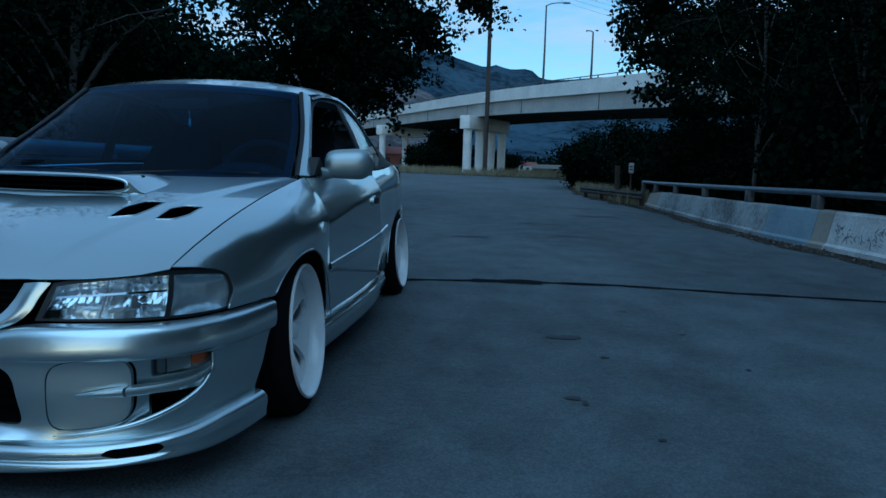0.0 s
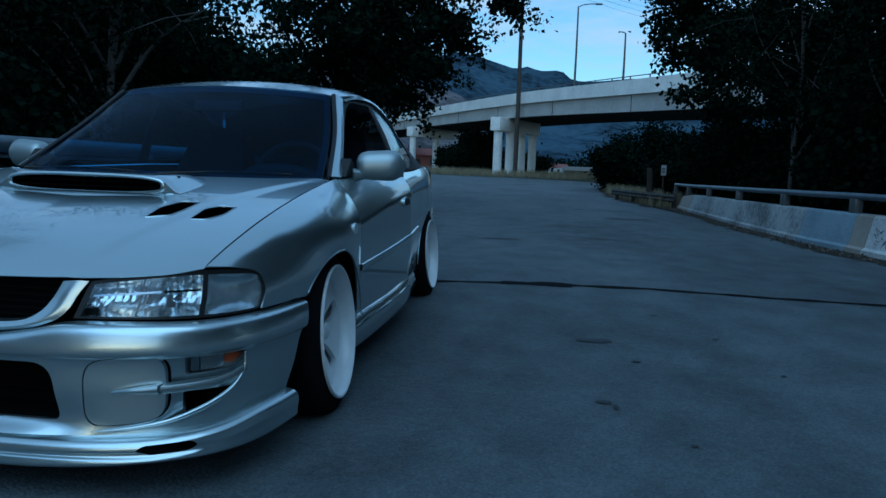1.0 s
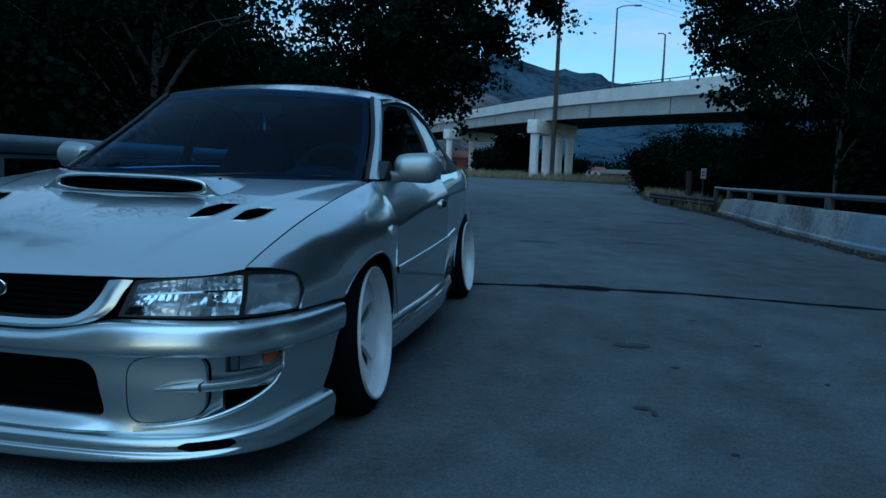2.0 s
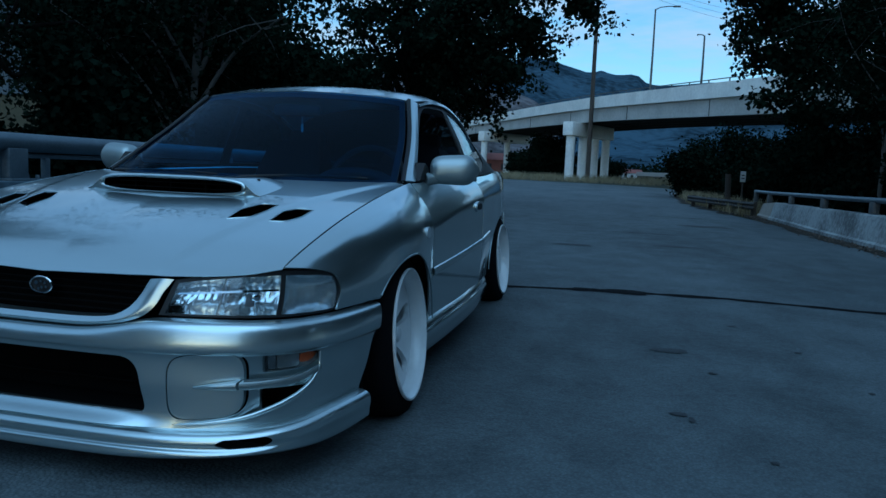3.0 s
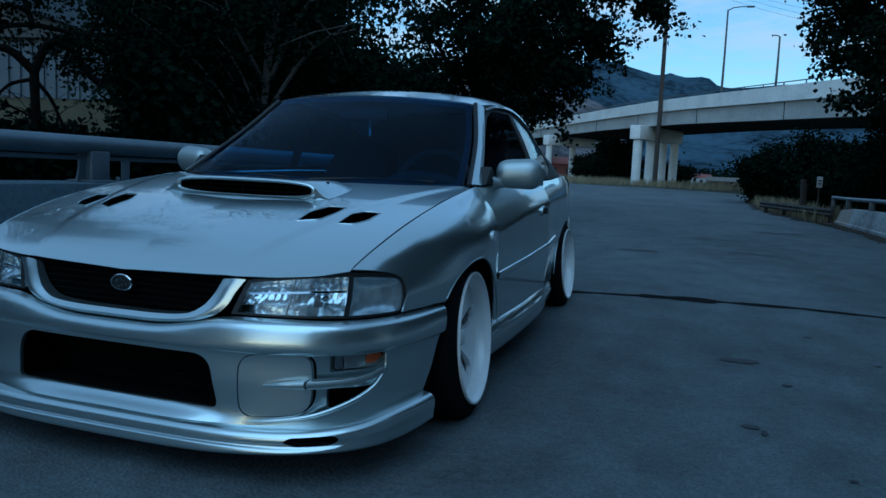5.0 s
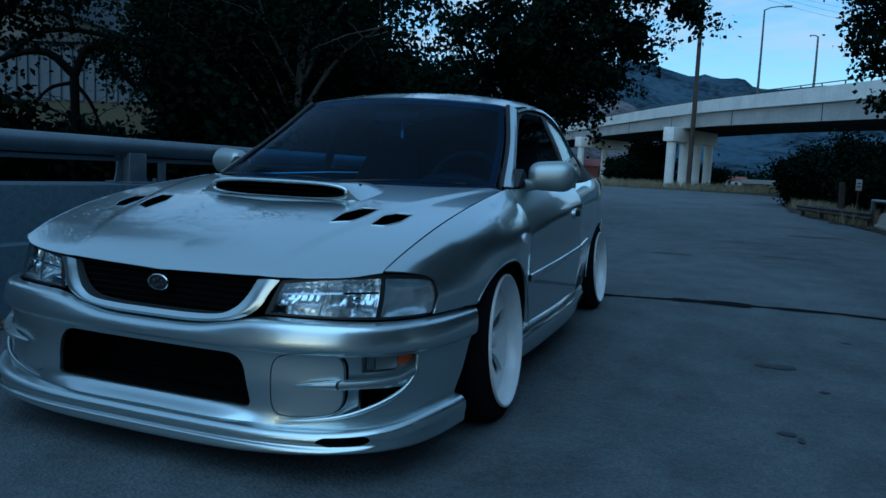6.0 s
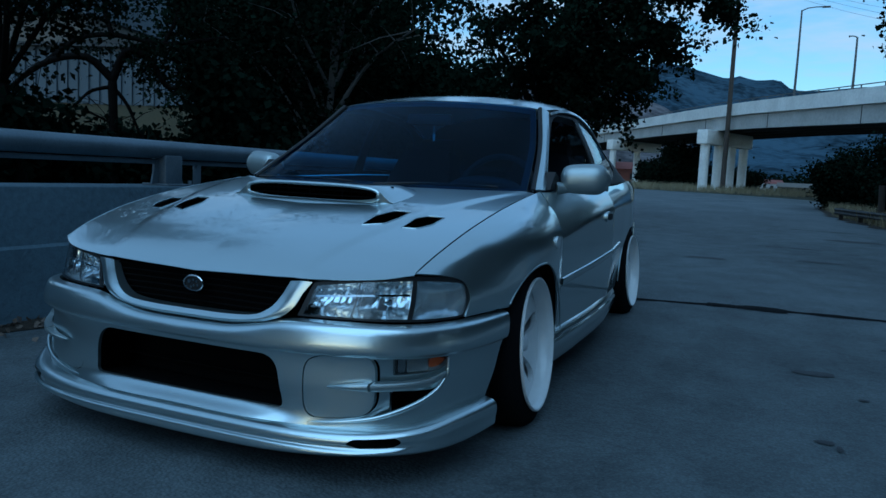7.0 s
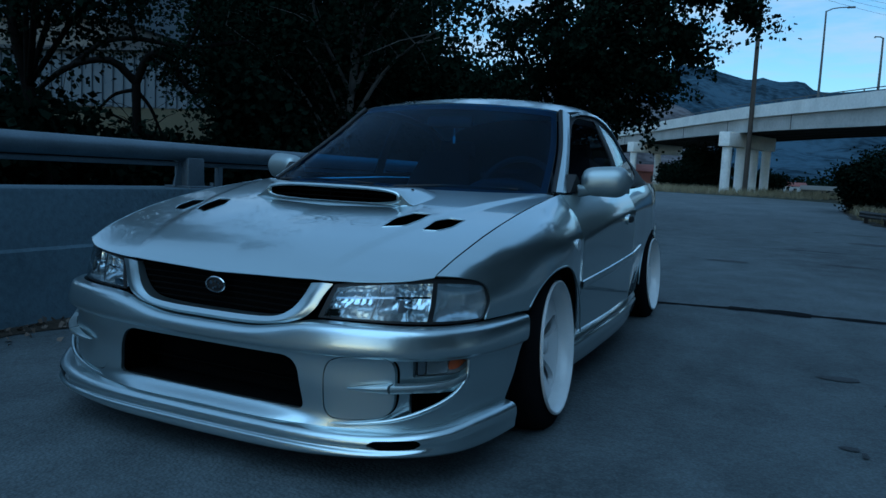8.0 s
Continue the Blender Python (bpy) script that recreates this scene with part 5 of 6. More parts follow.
for s in (1, -1):
    head = thing("head_lamp", "clear glass head lamp beside the black grille", "")
    del head["label"]
    head.parent = car

    def put(name, net, material, thick=0.003, flip=True, label="", smooth=40):
        me = raw(sheet(net, thick, flip=flip))
        if s < 0:
            me2 = mirrored(me)
            me = me2
        if smooth:
            smoothed(me, smooth)
        return part(name, me, material, head, label)

    # black housing: rims round the two lenses, and the well behind
    put("housing_rim", lamp_piece(0.0, 1.0, -0.0, 0.105, 0.004, 60, 3), M_SEAL)
    put("housing_rim", lamp_piece(0.0, 1.0, 0.94, 1.0, 0.004, 60, 3), M_SEAL)
    put("housing_rim", lamp_piece(0.0, 0.03, 0.1, 0.95, 0.004, 3, 12), M_SEAL)
    put("housing_rim", lamp_piece(0.592, 0.620, 0.1, 0.95, 0.004, 4, 12), M_SEAL)
    put("housing_rim", lamp_piece(0.965, 1.0, 0.05, 0.95, 0.004, 3, 12), M_SEAL)
    lens = put("lens", lamp_piece(0.028, 0.594, 0.10, 0.945, 0.0, 30, 12), M_LENS, 0.002, label="clear head lamp lens")
    lens.visible_shadow = False
    lens2 = put("signal_lens", lamp_piece(0.618, 0.967, 0.10, 0.945, 0.0, 16, 12), M_LENS, 0.002, label="frosted clear corner lens")
    lens2.visible_shadow = False
    # faceted reflector, set back most at its middle
    net = lamp_piece(0.02, 0.602, 0.08, 0.96, 0.012, 56, 14)
    rng = random.Random(5)
    for i, col in enumerate(net):
        for j, p in enumerate(col):
            a, b = i / 56, j / 14
            bowl = max(math.sqrt(max(0.0, 1 - ((a - c) / w) ** 2)) for c, w in ((0.27, 0.30), (0.74, 0.30)))
            deep = 0.050 * bowl * (1 - abs(2 * b - 1) ** 3)
            flute = 0.0016 * abs(math.sin(math.pi * a * 14)) + 0.0016 * abs(math.sin(math.pi * b * 3)) + 0.0016 * (rng.random() - 0.5)
            col[j] = p + Vector((-0.3 * deep, deep + (flute if 0 < i < 56 and 0 < j < 14 else 0), 0))
    put("reflector", net, M_REFLECTOR, 0.002, smooth=16)
    put("bulb_shield", lamp_piece(0.415, 0.465, 0.50, 0.78, 0.022, 6, 5), M_BRAKE)
    put("lamp_cheek", lamp_piece(0.035, 0.13, 0.74, 0.93, 0.010, 6, 5), M_CHROME)
    put("lamp_divider", lamp_piece(0.285, 0.296, 0.1, 0.94, 0.016, 2, 8), M_DARKSTEEL)
    put("lamp_shelf", lamp_piece(0.05, 0.583, 0.40, 0.445, 0.010, 20, 2), M_CHROME)
    # corner lamp: a bright bowl with soft upright ribs
    net = lamp_piece(0.610, 0.975, 0.08, 0.96, 0.012, 36, 14)
    for i, col in enumerate(net):
        for j, p in enumerate(col):
            a, b = i / 36, j / 14
            deep = 0.026 * (1 - (2 * a - 1) ** 2) * (1 - (2 * b - 1) ** 4) + 0.0012 * abs(math.sin(math.pi * a * 6))
            col[j] = p + Vector((-0.6 * deep, 0.6 * deep, 0))
    put("signal_reflector", net, M_SATIN, 0.002, smooth=60)
    bm = bmesh.new()
    bmesh.ops.create_uvsphere(bm, u_segments=20, v_segments=12, radius=0.017, matrix=Matrix.Translation((s * 0.595, -0.70, 0.512)) @ Matrix.Diagonal((1, 1.2, 1, 1)))
    part("bulb", bm, M_CHROME, head)

# sills
SKIRT = [
    [(0.796, 0.29, 0.285), (0.800, 0.7, 0.287), (0.786, 1.35, 0.290), (0.735, 1.83, 0.275)],
    [(0.812, 0.27, 0.272), (0.816, 0.7, 0.274), (0.801, 1.35, 0.272), (0.748, 1.85, 0.250)],
    [(0.822, 0.265, 0.256), (0.826, 0.7, 0.257), (0.810, 1.35, 0.254), (0.755, 1.86, 0.228)],
    [(0.817, 0.265, 0.249), (0.821, 0.7, 0.250), (0.805, 1.35, 0.247), (0.752, 1.86, 0.222)],
    [(0.825, 0.265, 0.239), (0.829, 0.7, 0.240), (0.813, 1.35, 0.237), (0.757, 1.87, 0.212)],
    [(0.824, 0.265, 0.205), (0.828, 0.7, 0.205), (0.811, 1.35, 0.203), (0.756, 1.87, 0.190)],
    [(0.806, 0.27, 0.150), (0.810, 0.7, 0.146), (0.792, 1.35, 0.138), (0.742, 1.86, 0.145)],
    [(0.75, 0.28, 0.145), (0.75, 0.7, 0.140), (0.735, 1.35, 0.135), (0.70, 1.84, 0.14)],
]
two_sides("side_skirt", raw(sheet(skin(SKIRT, 40, 42), 0.006, flip=True)), M_PAINT)

# door strip, handle, wing lamp
for name, y0, y1 in (("door_strip", 0.376, 1.410), ("quarter_strip", 1.432, 1.80)):
    net = []
    for k in range(31):
        y = y0 + (y1 - y0) * k / 30
        zc = 0.466 + (y - 0.37) * 0.037
        xo = lerp_table([(0.36, 0.811), (0.9, 0.814), (1.42, 0.805), (1.95, 0.760)], y)
        net.append([Vector((xo + dx, y, zc + dz)) for dx, dz in ((0.0, 0.016), (0.007, 0.013), (0.009, 0.006), (0.009, -0.010), (0.006, -0.015), (0.0, -0.017))])
    two_sides(name, raw(sheet(net, 0.003, flip=True)), M_PAINT)
for s in (1, -1):
    d = doors[0] if s > 0 else doors[1]
    w = wings[0] if s > 0 else wings[1]
    me = raw(prism(squircle(1.235, 0.697, 0.075, 0.026, 3), "x", 0.79, 0.821))
    part("door_handle", smoothed(me if s > 0 else mirrored(me)), M_PAINT, d, "silver door handle")
    me = raw(prism(squircle(1.235, 0.697, 0.055, 0.016, 3), "x", 0.8205, 0.823))
    part("handle_recess", smoothed(me if s > 0 else mirrored(me)), M_SEAL, d)
    me = raw(prism(squircle(0.222, 0.636, 0.027, 0.021, 2.6), "x", 0.80, 0.830))
    part("wing_lamp", smoothed(me if s > 0 else mirrored(me)), M_FROST, w, "small pale oval wing lamp")

# glass house
SCREEN_LOW = [(0, 0.115, 0.808), (0.2, 0.125, 0.807), (0.45, 0.165, 0.806), (0.59, 0.25, 0.808), (0.652, 0.345, 0.815)]
SCREEN_MID = [(0, 0.50, 1.045), (0.2, 0.508, 1.042), (0.42, 0.54, 1.03), (0.538, 0.60, 1.018), (0.584, 0.66, 1.01)]
SCREEN_TOP = [(0, 0.825, 1.218), (0.2, 0.832, 1.213), (0.38, 0.848, 1.203), (0.468, 0.863, 1.195), (0.509, 0.885, 1.188)]
screen = part("windscreen", smoothed(raw(sheet(skin([SCREEN_LOW, SCREEN_MID, SCREEN_TOP], 40, 30, full=True), 0.004))), M_SCREEN, car, "tinted windscreen reflecting the dusk sky")
screen.visible_shadow = False


def border(k0, k1):
    """The strip of the windscreen between two shares of its width at one side."""
    return [[spline([spline(c, t) for c in (SCREEN_LOW, SCREEN_MID, SCREEN_TOP)], v / 24) + Vector((0, 0.006, -0.004)) for v in range(25)] for t in (k0, (k0 + k1) / 2, k1)]


two_sides("screen_border", raw(sheet(border(0.945, 1.0), 0.002)), M_SEAL)
for lo, hi in ((0.93, 1.0), (0.0, 0.05)):
    net = [[spline([spline(c, abs(k) / 30) for c in (SCREEN_LOW, SCREEN_MID, SCREEN_TOP)], lo + (hi - lo) * v / 3) + Vector((0, 0.006, -0.004)) for v in range(4)] for k in range(31)]
    net = [[Vector((-p.x, p.y, p.z)) for p in col] for col in net[:0:-1]] + net
    part("screen_border", smoothed(raw(sheet(net, 0.002))), M_SEAL, car)
PILLAR = [
    [(0.672, 0.365, 0.815), (0.600, 0.668, 1.008), (0.522, 0.895, 1.190)],
    [(0.682, 0.368, 0.819), (0.611, 0.668, 1.008), (0.531, 0.897, 1.192)],
    [(0.697, 0.385, 0.82), (0.622, 0.665, 1.0), (0.541, 0.905, 1.186)],
    [(0.704, 0.425, 0.82), (0.630, 0.695, 0.995), (0.552, 0.93, 1.178)],
]
two_sides("pillar_moulding", raw(ribbon_tube([Vector(p).lerp(Vector(q), 0.4) for p, q in zip(PILLAR[0], PILLAR[1])], 0.0125)), M_SEAL)
two_sides("a_pillar", raw(sheet(skin(PILLAR, 24, 14), 0.008)), M_PAINT)
ROOF = [
    [(0, 0.829, 1.222), (0.2, 0.836, 1.217), (0.38, 0.852, 1.207), (0.468, 0.867, 1.199), (0.512, 0.889, 1.192), (0.532, 0.90, 1.186)],
    [(0, 1.08, 1.270), (0.2, 1.08, 1.265), (0.38, 1.085, 1.250), (0.48, 1.09, 1.236), (0.532, 1.095, 1.221), (0.553, 1.10, 1.209)],
    [(0, 1.40, 1.294), (0.2, 1.40, 1.288), (0.38, 1.40, 1.270), (0.48, 1.40, 1.252), (0.54, 1.40, 1.231), (0.561, 1.40, 1.213)],
    [(0, 1.75, 1.288), (0.2, 1.75, 1.281), (0.38, 1.75, 1.258), (0.48, 1.75, 1.232), (0.54, 1.75, 1.198), (0.560, 1.75, 1.166)],
    [(0, 2.02, 1.250), (0.2, 2.02, 1.242), (0.38, 2.03, 1.212), (0.48, 2.03, 1.178), (0.545, 2.03, 1.125), (0.567, 2.03, 1.075)],
]
roof = part("roof", smoothed(raw(sheet(skin(ROOF, 40, 34, full=True), 0.01))), M_PAINT, car)
REAR_GLASS = [
    [(0, 2.03, 1.247), (0.25, 2.035, 1.236), (0.45, 2.04, 1.19), (0.54, 2.045, 1.12)],
    [(0, 2.42, 1.06), (0.25, 2.42, 1.052), (0.47, 2.41, 1.02), (0.57, 2.38, 0.98)],
    [(0, 2.72, 0.90), (0.25, 2.715, 0.898), (0.5, 2.70, 0.892), (0.62, 2.66, 0.885)],
]
rear = part("rear_window", smoothed(raw(sheet(skin(REAR_GLASS, 24, 16, full=True), 0.004))), M_DARKWINDOW, car)
rear.visible_shadow = False
SIDE_LOW = [(0.705, 0.43, 0.822), (0.728, 0.9, 0.836), (0.726, 1.42, 0.848), (0.696, 1.95, 0.858), (0.646, 2.55, 0.88), (0.63, 2.66, 0.885)]
SIDE_MID = [(0.632, 0.698, 0.993), (0.648, 1.0, 1.02), (0.661, 1.42, 1.025), (0.645, 1.90, 1.0), (0.602, 2.30, 0.985), (0.565, 2.38, 0.98)]
SIDE_TOP = [(0.553, 0.932, 1.176), (0.561, 1.10, 1.203), (0.567, 1.40, 1.207), (0.565, 1.75, 1.160), (0.568, 2.03, 1.072), (0.540, 2.045, 1.118)]
side_net = skin([SIDE_LOW, SIDE_MID, SIDE_TOP], 70, 30)
side_raw = raw(sheet(side_net, 0.008))
DOOR_GLASS = rounded([(0.47, 0.838), (1.345, 0.858), (1.315, 1.178), (1.02, 1.172), (0.93, 1.14)], [0.02, 0.01, 0.03, 0.05, 0.06])
REAR_SIDE_GLASS = rounded([(1.43, 0.864), (1.90, 0.872), (2.10, 0.93), (1.80, 1.118), (1.64, 1.158), (1.39, 1.178)], [0.01, 0.05, 0.05, 0.06, 0.06, 0.02])
frame_me = boolean(side_raw.copy(), [prism(q, "x", 0.3, 1.0) for q in (DOOR_GLASS, REAR_SIDE_GLASS)])
frames_lr = two_sides("window_frame", frame_me, M_SEAL, "black window surround")
for q, nm, own in ((DOOR_GLASS, "door_window", doors), (REAR_SIDE_GLASS, "quarter_window", quarters)):
    me = boolean(side_raw.copy(), [prism(q, "x", 0.3, 1.0)], "INTERSECT")
    me.transform(Matrix.Translation((-0.004, 0, 0)))
    for k, m2 in ((0, me), (1, mirrored(me))):
        if nm == "door_window" and k == 0:
            m2 = boolean(m2, [prism([(0.3, 0.7), (1.5, 0.7), (1.5, 0.842), (0.3, 0.842)], "x", 0.3, 1.0)], "INTERSECT")
        p = part(nm, smoothed(m2), M_WINDOW, own[k], "open side window, glass wound down" if nm == "door_window" and k == 0 else "")
        p.visible_shadow = False
net = [[a, a + Vector((0.012, 0, 0.004)), a + Vector((0.018, 0, -0.008))] for a in (spline(SIDE_TOP[:-1], k / 40) for k in range(41))]
two_sides("roof_rail", raw(sheet(net, 0.006, flip=True)), M_PAINT)
# cowl panel and boot
net = [[Vector((s * x, curve(COWL_Y, x) - 0.01 + (spline(SCREEN_LOW, x / 0.668).y + 0.04 - curve(COWL_Y, x)) * j / 4, 0.790 - 0.003 * j)) for j in range(5)] for s, x in [(-1, 0.66 * k / 16) for k in range(16, 0, -1)] + [(1, 0.66 * k / 16) for k in range(17)]]
part("cowl_panel", smoothed(raw(sheet(net, 0.004))), M_BLACK, car)
BOOT = [
    [(0, 2.72, 0.896), (0.288, 2.715, 0.893), (0.557, 2.66, 0.884), (0.643, 2.5, 0.874)],
    [(0, 3.05, 0.905), (0.279, 3.05, 0.903), (0.502, 3.03, 0.895), (0.591, 3.0, 0.880)],
    [(0, 3.38, 0.895), (0.270, 3.375, 0.892), (0.441, 3.35, 0.882), (0.526, 3.30, 0.868)],
    [(0, 3.45, 0.84), (0.270, 3.445, 0.838), (0.450, 3.42, 0.83), (0.540, 3.39, 0.825)],
    [(0, 3.46, 0.62), (0.270, 3.455, 0.62), (0.477, 3.44, 0.62), (0.572, 3.42, 0.62)],
]
part("boot_lid", smoothed(raw(sheet(skin(BOOT, 30, 30, full=True), 0.006))), M_PAINT, car)
REAR_BUMPER = [
    [(0, 3.47, 0.62), (0.360, 3.465, 0.62), (0.513, 3.44, 0.62), (0.576, 3.40, 0.62), (0.617, 3.2, 0.60)],
    [(0, 3.53, 0.56), (0.360, 3.52, 0.56), (0.522, 3.48, 0.56), (0.594, 3.40, 0.56), (0.625, 3.2, 0.56)],
    [(0, 3.53, 0.36), (0.360, 3.52, 0.36), (0.522, 3.48, 0.36), (0.594, 3.40, 0.36), (0.625, 3.2, 0.36)],
    [(0, 3.46, 0.22), (0.360, 3.455, 0.22), (0.504, 3.42, 0.22), (0.567, 3.36, 0.22), (0.603, 3.2, 0.22)],
]
part("rear_bumper", smoothed(raw(sheet(skin(REAR_BUMPER, 30, 20, full=True), 0.006))), M_PAINT, car)
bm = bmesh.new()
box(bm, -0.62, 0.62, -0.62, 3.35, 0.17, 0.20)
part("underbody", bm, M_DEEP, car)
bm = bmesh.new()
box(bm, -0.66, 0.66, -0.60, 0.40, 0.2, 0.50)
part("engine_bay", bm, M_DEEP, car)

# door mirrors
for s in (1, -1):
    bm = bmesh.new()
    rings = []
    for k in range(17):
        t = k / 16
        x = 0.722 + 0.190 * t
        bulge = max(0.0, 1 - abs(2 * (t * 0.97 + 0.03) - 1.03) ** 5) ** 0.5
        half_z = 0.068 * bulge * (0.86 + 0.14 * t)
        y_back = 0.655
        ring = []
        for j in range(24):
            a = 2 * math.pi * j / 24
            c, d = math.cos(a), math.sin(a)
            yy = y_back - (0.055 + 0.06 * bulge) * (0.5 - 0.5 * math.copysign(abs(c) ** 0.8, c))
            zz = 0.874 + 0.004 * t + half_z * math.copysign(abs(d) ** 0.85, d)
            ring.append(bm.verts.new((s * (x + 0.01 * (1 - abs(d))), yy + 0.035 * t, zz)))
        rings.append(ring)
    for a, b in zip(rings, rings[1:]):
        for j in range(24):
            bm.faces.new((a[j], a[(j + 1) % 24], b[(j + 1) % 24], b[j]))
    bm.faces.new(rings[0])
    bm.faces.new(rings[-1])
    bmesh.ops.recalc_face_normals(bm, faces=bm.faces)
    own = doors[0] if s > 0 else doors[1]
    mirror = part("door_mirror", bm, M_PAINT_SATIN, own, "rounded silver door mirror", smooth=60)
    bm = bmesh.new()
    tube(bm, [(s * 0.712, 0.55, 0.832), (s * 0.74, 0.575, 0.834), (s * 0.785, 0.60, 0.838)], [0.03, 0.024, 0.018], 12)
    part("mirror_foot", bm, M_PAINT_SATIN, mirror)
    # body-silver sail coloured black; its shade is put into the colour
    bm = prism([(0.44, 0.826), (0.60, 0.832), (0.575, 0.875), (0.515, 0.90)], "x", *((0.68, 0.722) if s > 0 else (-0.722, -0.68)))
    part("mirror_sail", bm, M_SEAL, mirror)
    bm = bmesh.new()
    box(bm, *sorted((s * 0.747, s * 0.912)), 0.672, 0.676, 0.83, 0.918, 0.0)
    part("mirror_glass", bm, M_CHROME, mirror)

# wheels
def build_wheel(at, side, camber, steer=0.0):
    m = Matrix.Translation(at) @ Matrix.Diagonal((side, 1, 1, 1)) @ pose(0, 0, 0, 0, 0, steer * side) @ pose(0, 0, 0, 0, -camber, 0)

    def fixed(bm):
        bm.transform(m)
        if bm.calc_volume(signed=True) < 0:
            bmesh.ops.reverse_faces(bm, faces=bm.faces)
        return bm

    tyre = lathe(bmesh.new(), [(0.228, -0.005), (0.236, -0.010), (0.255, -0.014), (0.276, -0.024), (0.287, -0.04), (0.2905, -0.06), (0.2905, -0.19), (0.284, -0.21), (0.26, -0.228), (0.225, -0.235)], 64, closed=True)
    wheel = part("wheel", fixed(tyre), M_RUBBER, car, "black stretched low-profile tyre on a white wheel")
    rim = [(0.2345, -0.004), (0.2345, 0.002), (0.231, 0.004), (0.226, 0.002), (0.2225, -0.004), (0.218, -0.012), (0.213, -0.02), (0.211, -0.06), (0.209, -0.10), (0.206, -0.20), (0.21, -0.225), (0.22, -0.22), (0.22, -0.02), (0.228, -0.012)]
    part("rim", fixed(lathe(bmesh.new(), rim, 72, closed=True)), M_RIM, wheel, "glossy white deep-dish rim", smooth=35)
    shift_in = 0.008
    disc = lathe(bmesh.new(), [(r, x + shift_in) for r, x in [(0.0001, -0.070), (0.03, -0.070), (0.036, -0.074), (0.05, -0.082), (0.075, -0.084), (0.13, -0.074), (0.18, -0.066), (0.2105, -0.062), (0.2105, -0.082), (0.13, -0.092), (0.05, -0.102), (0.0001, -0.10)]], 72)
    slots = []
    for k in range(5):
        a = 2 * math.pi * k / 5 + 0.32
        poly = []
        for r, w in ((0.070, 0.010), (0.10, 0.020), (0.14, 0.029), (0.182, 0.032), (0.197, 0.02)):
            poly.append((r, w))
        outline = rounded(poly + [(r, -w) for r, w in poly[::-1]], 0.012, 3)
        slots.append(prism([(p[0] * math.cos(a) - p[1] * math.sin(a), p[0] * math.sin(a) + p[1] * math.cos(a)) for p in outline], "x", -0.3, 0.2))
    disc_me = boolean(raw(disc), slots)
    bm = bmesh.new()
    bm.from_mesh(disc_me)
    bpy.data.meshes.remove(disc_me)
    part("spokes", fixed(bm), M_RIM, wheel, "five broad white spokes with dark slots", smooth=30)
    part("hub_cap", fixed(lathe(bmesh.new(), [(r, x + shift_in) for r, x in [(0.0001, -0.05), (0.022, -0.051), (0.028, -0.056), (0.03, -0.075), (0.0001, -0.075)]], 32)), M_RIM, wheel)
    for k in range(5):
        a = 2 * math.pi * k / 5 + 0.32 + math.pi / 5
        bm = bmesh.new()
        tube(bm, [(-0.085, 0.05 * math.cos(a), 0.05 * math.sin(a)), (-0.064, 0.05 * math.cos(a), 0.05 * math.sin(a))], 0.008, 6)
        part("wheel_nut", fixed(bm), M_DARKSTEEL, wheel)
    part("brake_disc", fixed(lathe(bmesh.new(), [(0.0001, -0.13), (0.14, -0.13), (0.14, -0.15), (0.0001, -0.15)], 40)), M_BRAKE, wheel)
    part("wheel_well", fixed(lathe(bmesh.new(), [(0.0001, -0.2), (0.205, -0.2), (0.205, -0.21), (0.0001, -0.21)], 40)), M_DEEP, wheel)


for side in (1, -1):
    build_wheel((side * 0.838, 0.0, 0.290), side, 4.6, 2.8)
    build_wheel((side * 0.748, 2.52, 0.290), side, 4.0)

# cabin
bm = bmesh.new()
net = [[Vector((x, 0.16 + 0.13 * j + 0.05 * abs(x), 0.772 + 0.022 * math.sin(math.pi * min(1, j / 5)) - 0.05 * max(0, j - 4))) for j in range(7)] for x in [-0.66 + 0.066 * k for k in range(21)]]
dash = part("dashboard", smoothed(raw(sheet(net, 0.02))), M_TRIM, car)
bm = bmesh.new()
box(bm, -0.64, 0.64, 0.78, 0.84, 0.35, 0.74, 0.03)
part("dash_front", bm, M_TRIM, dash)
bm = bmesh.new()
tube(bm, [spline([(0.16, 0.72, 0.79), (0.22, 0.70, 0.825), (0.34, 0.69, 0.84), (0.46, 0.70, 0.825), (0.52, 0.72, 0.79)], k / 16) for k in range(17)], 0.03, 10)
part("instrument_hood", bm, M_TRIM, dash)
wheel_m = Matrix.Translation((0.34, 0.86, 0.80)) @ pose(0, 0, 0, 65, 0, 0)
bm = bmesh.new()
tube(bm, [wheel_m @ Vector((0.185 * math.cos(2 * math.pi * k / 40), 0.185 * math.sin(2 * math.pi * k / 40), 0)) for k in range(41)], 0.014, 8, cap=False)
steer = part("steering_wheel", bm, M_TRIM, car)
for a in (0, 180, 270):
    bm = bmesh.new()
    tube(bm, [wheel_m @ Vector((0, 0, -0.02)), wheel_m @ Vector((0.18 * math.cos(radians(a)), 0.18 * math.sin(radians(a)), 0))], 0.014, 6)
    part("wheel_spoke", bm, M_TRIM, steer)
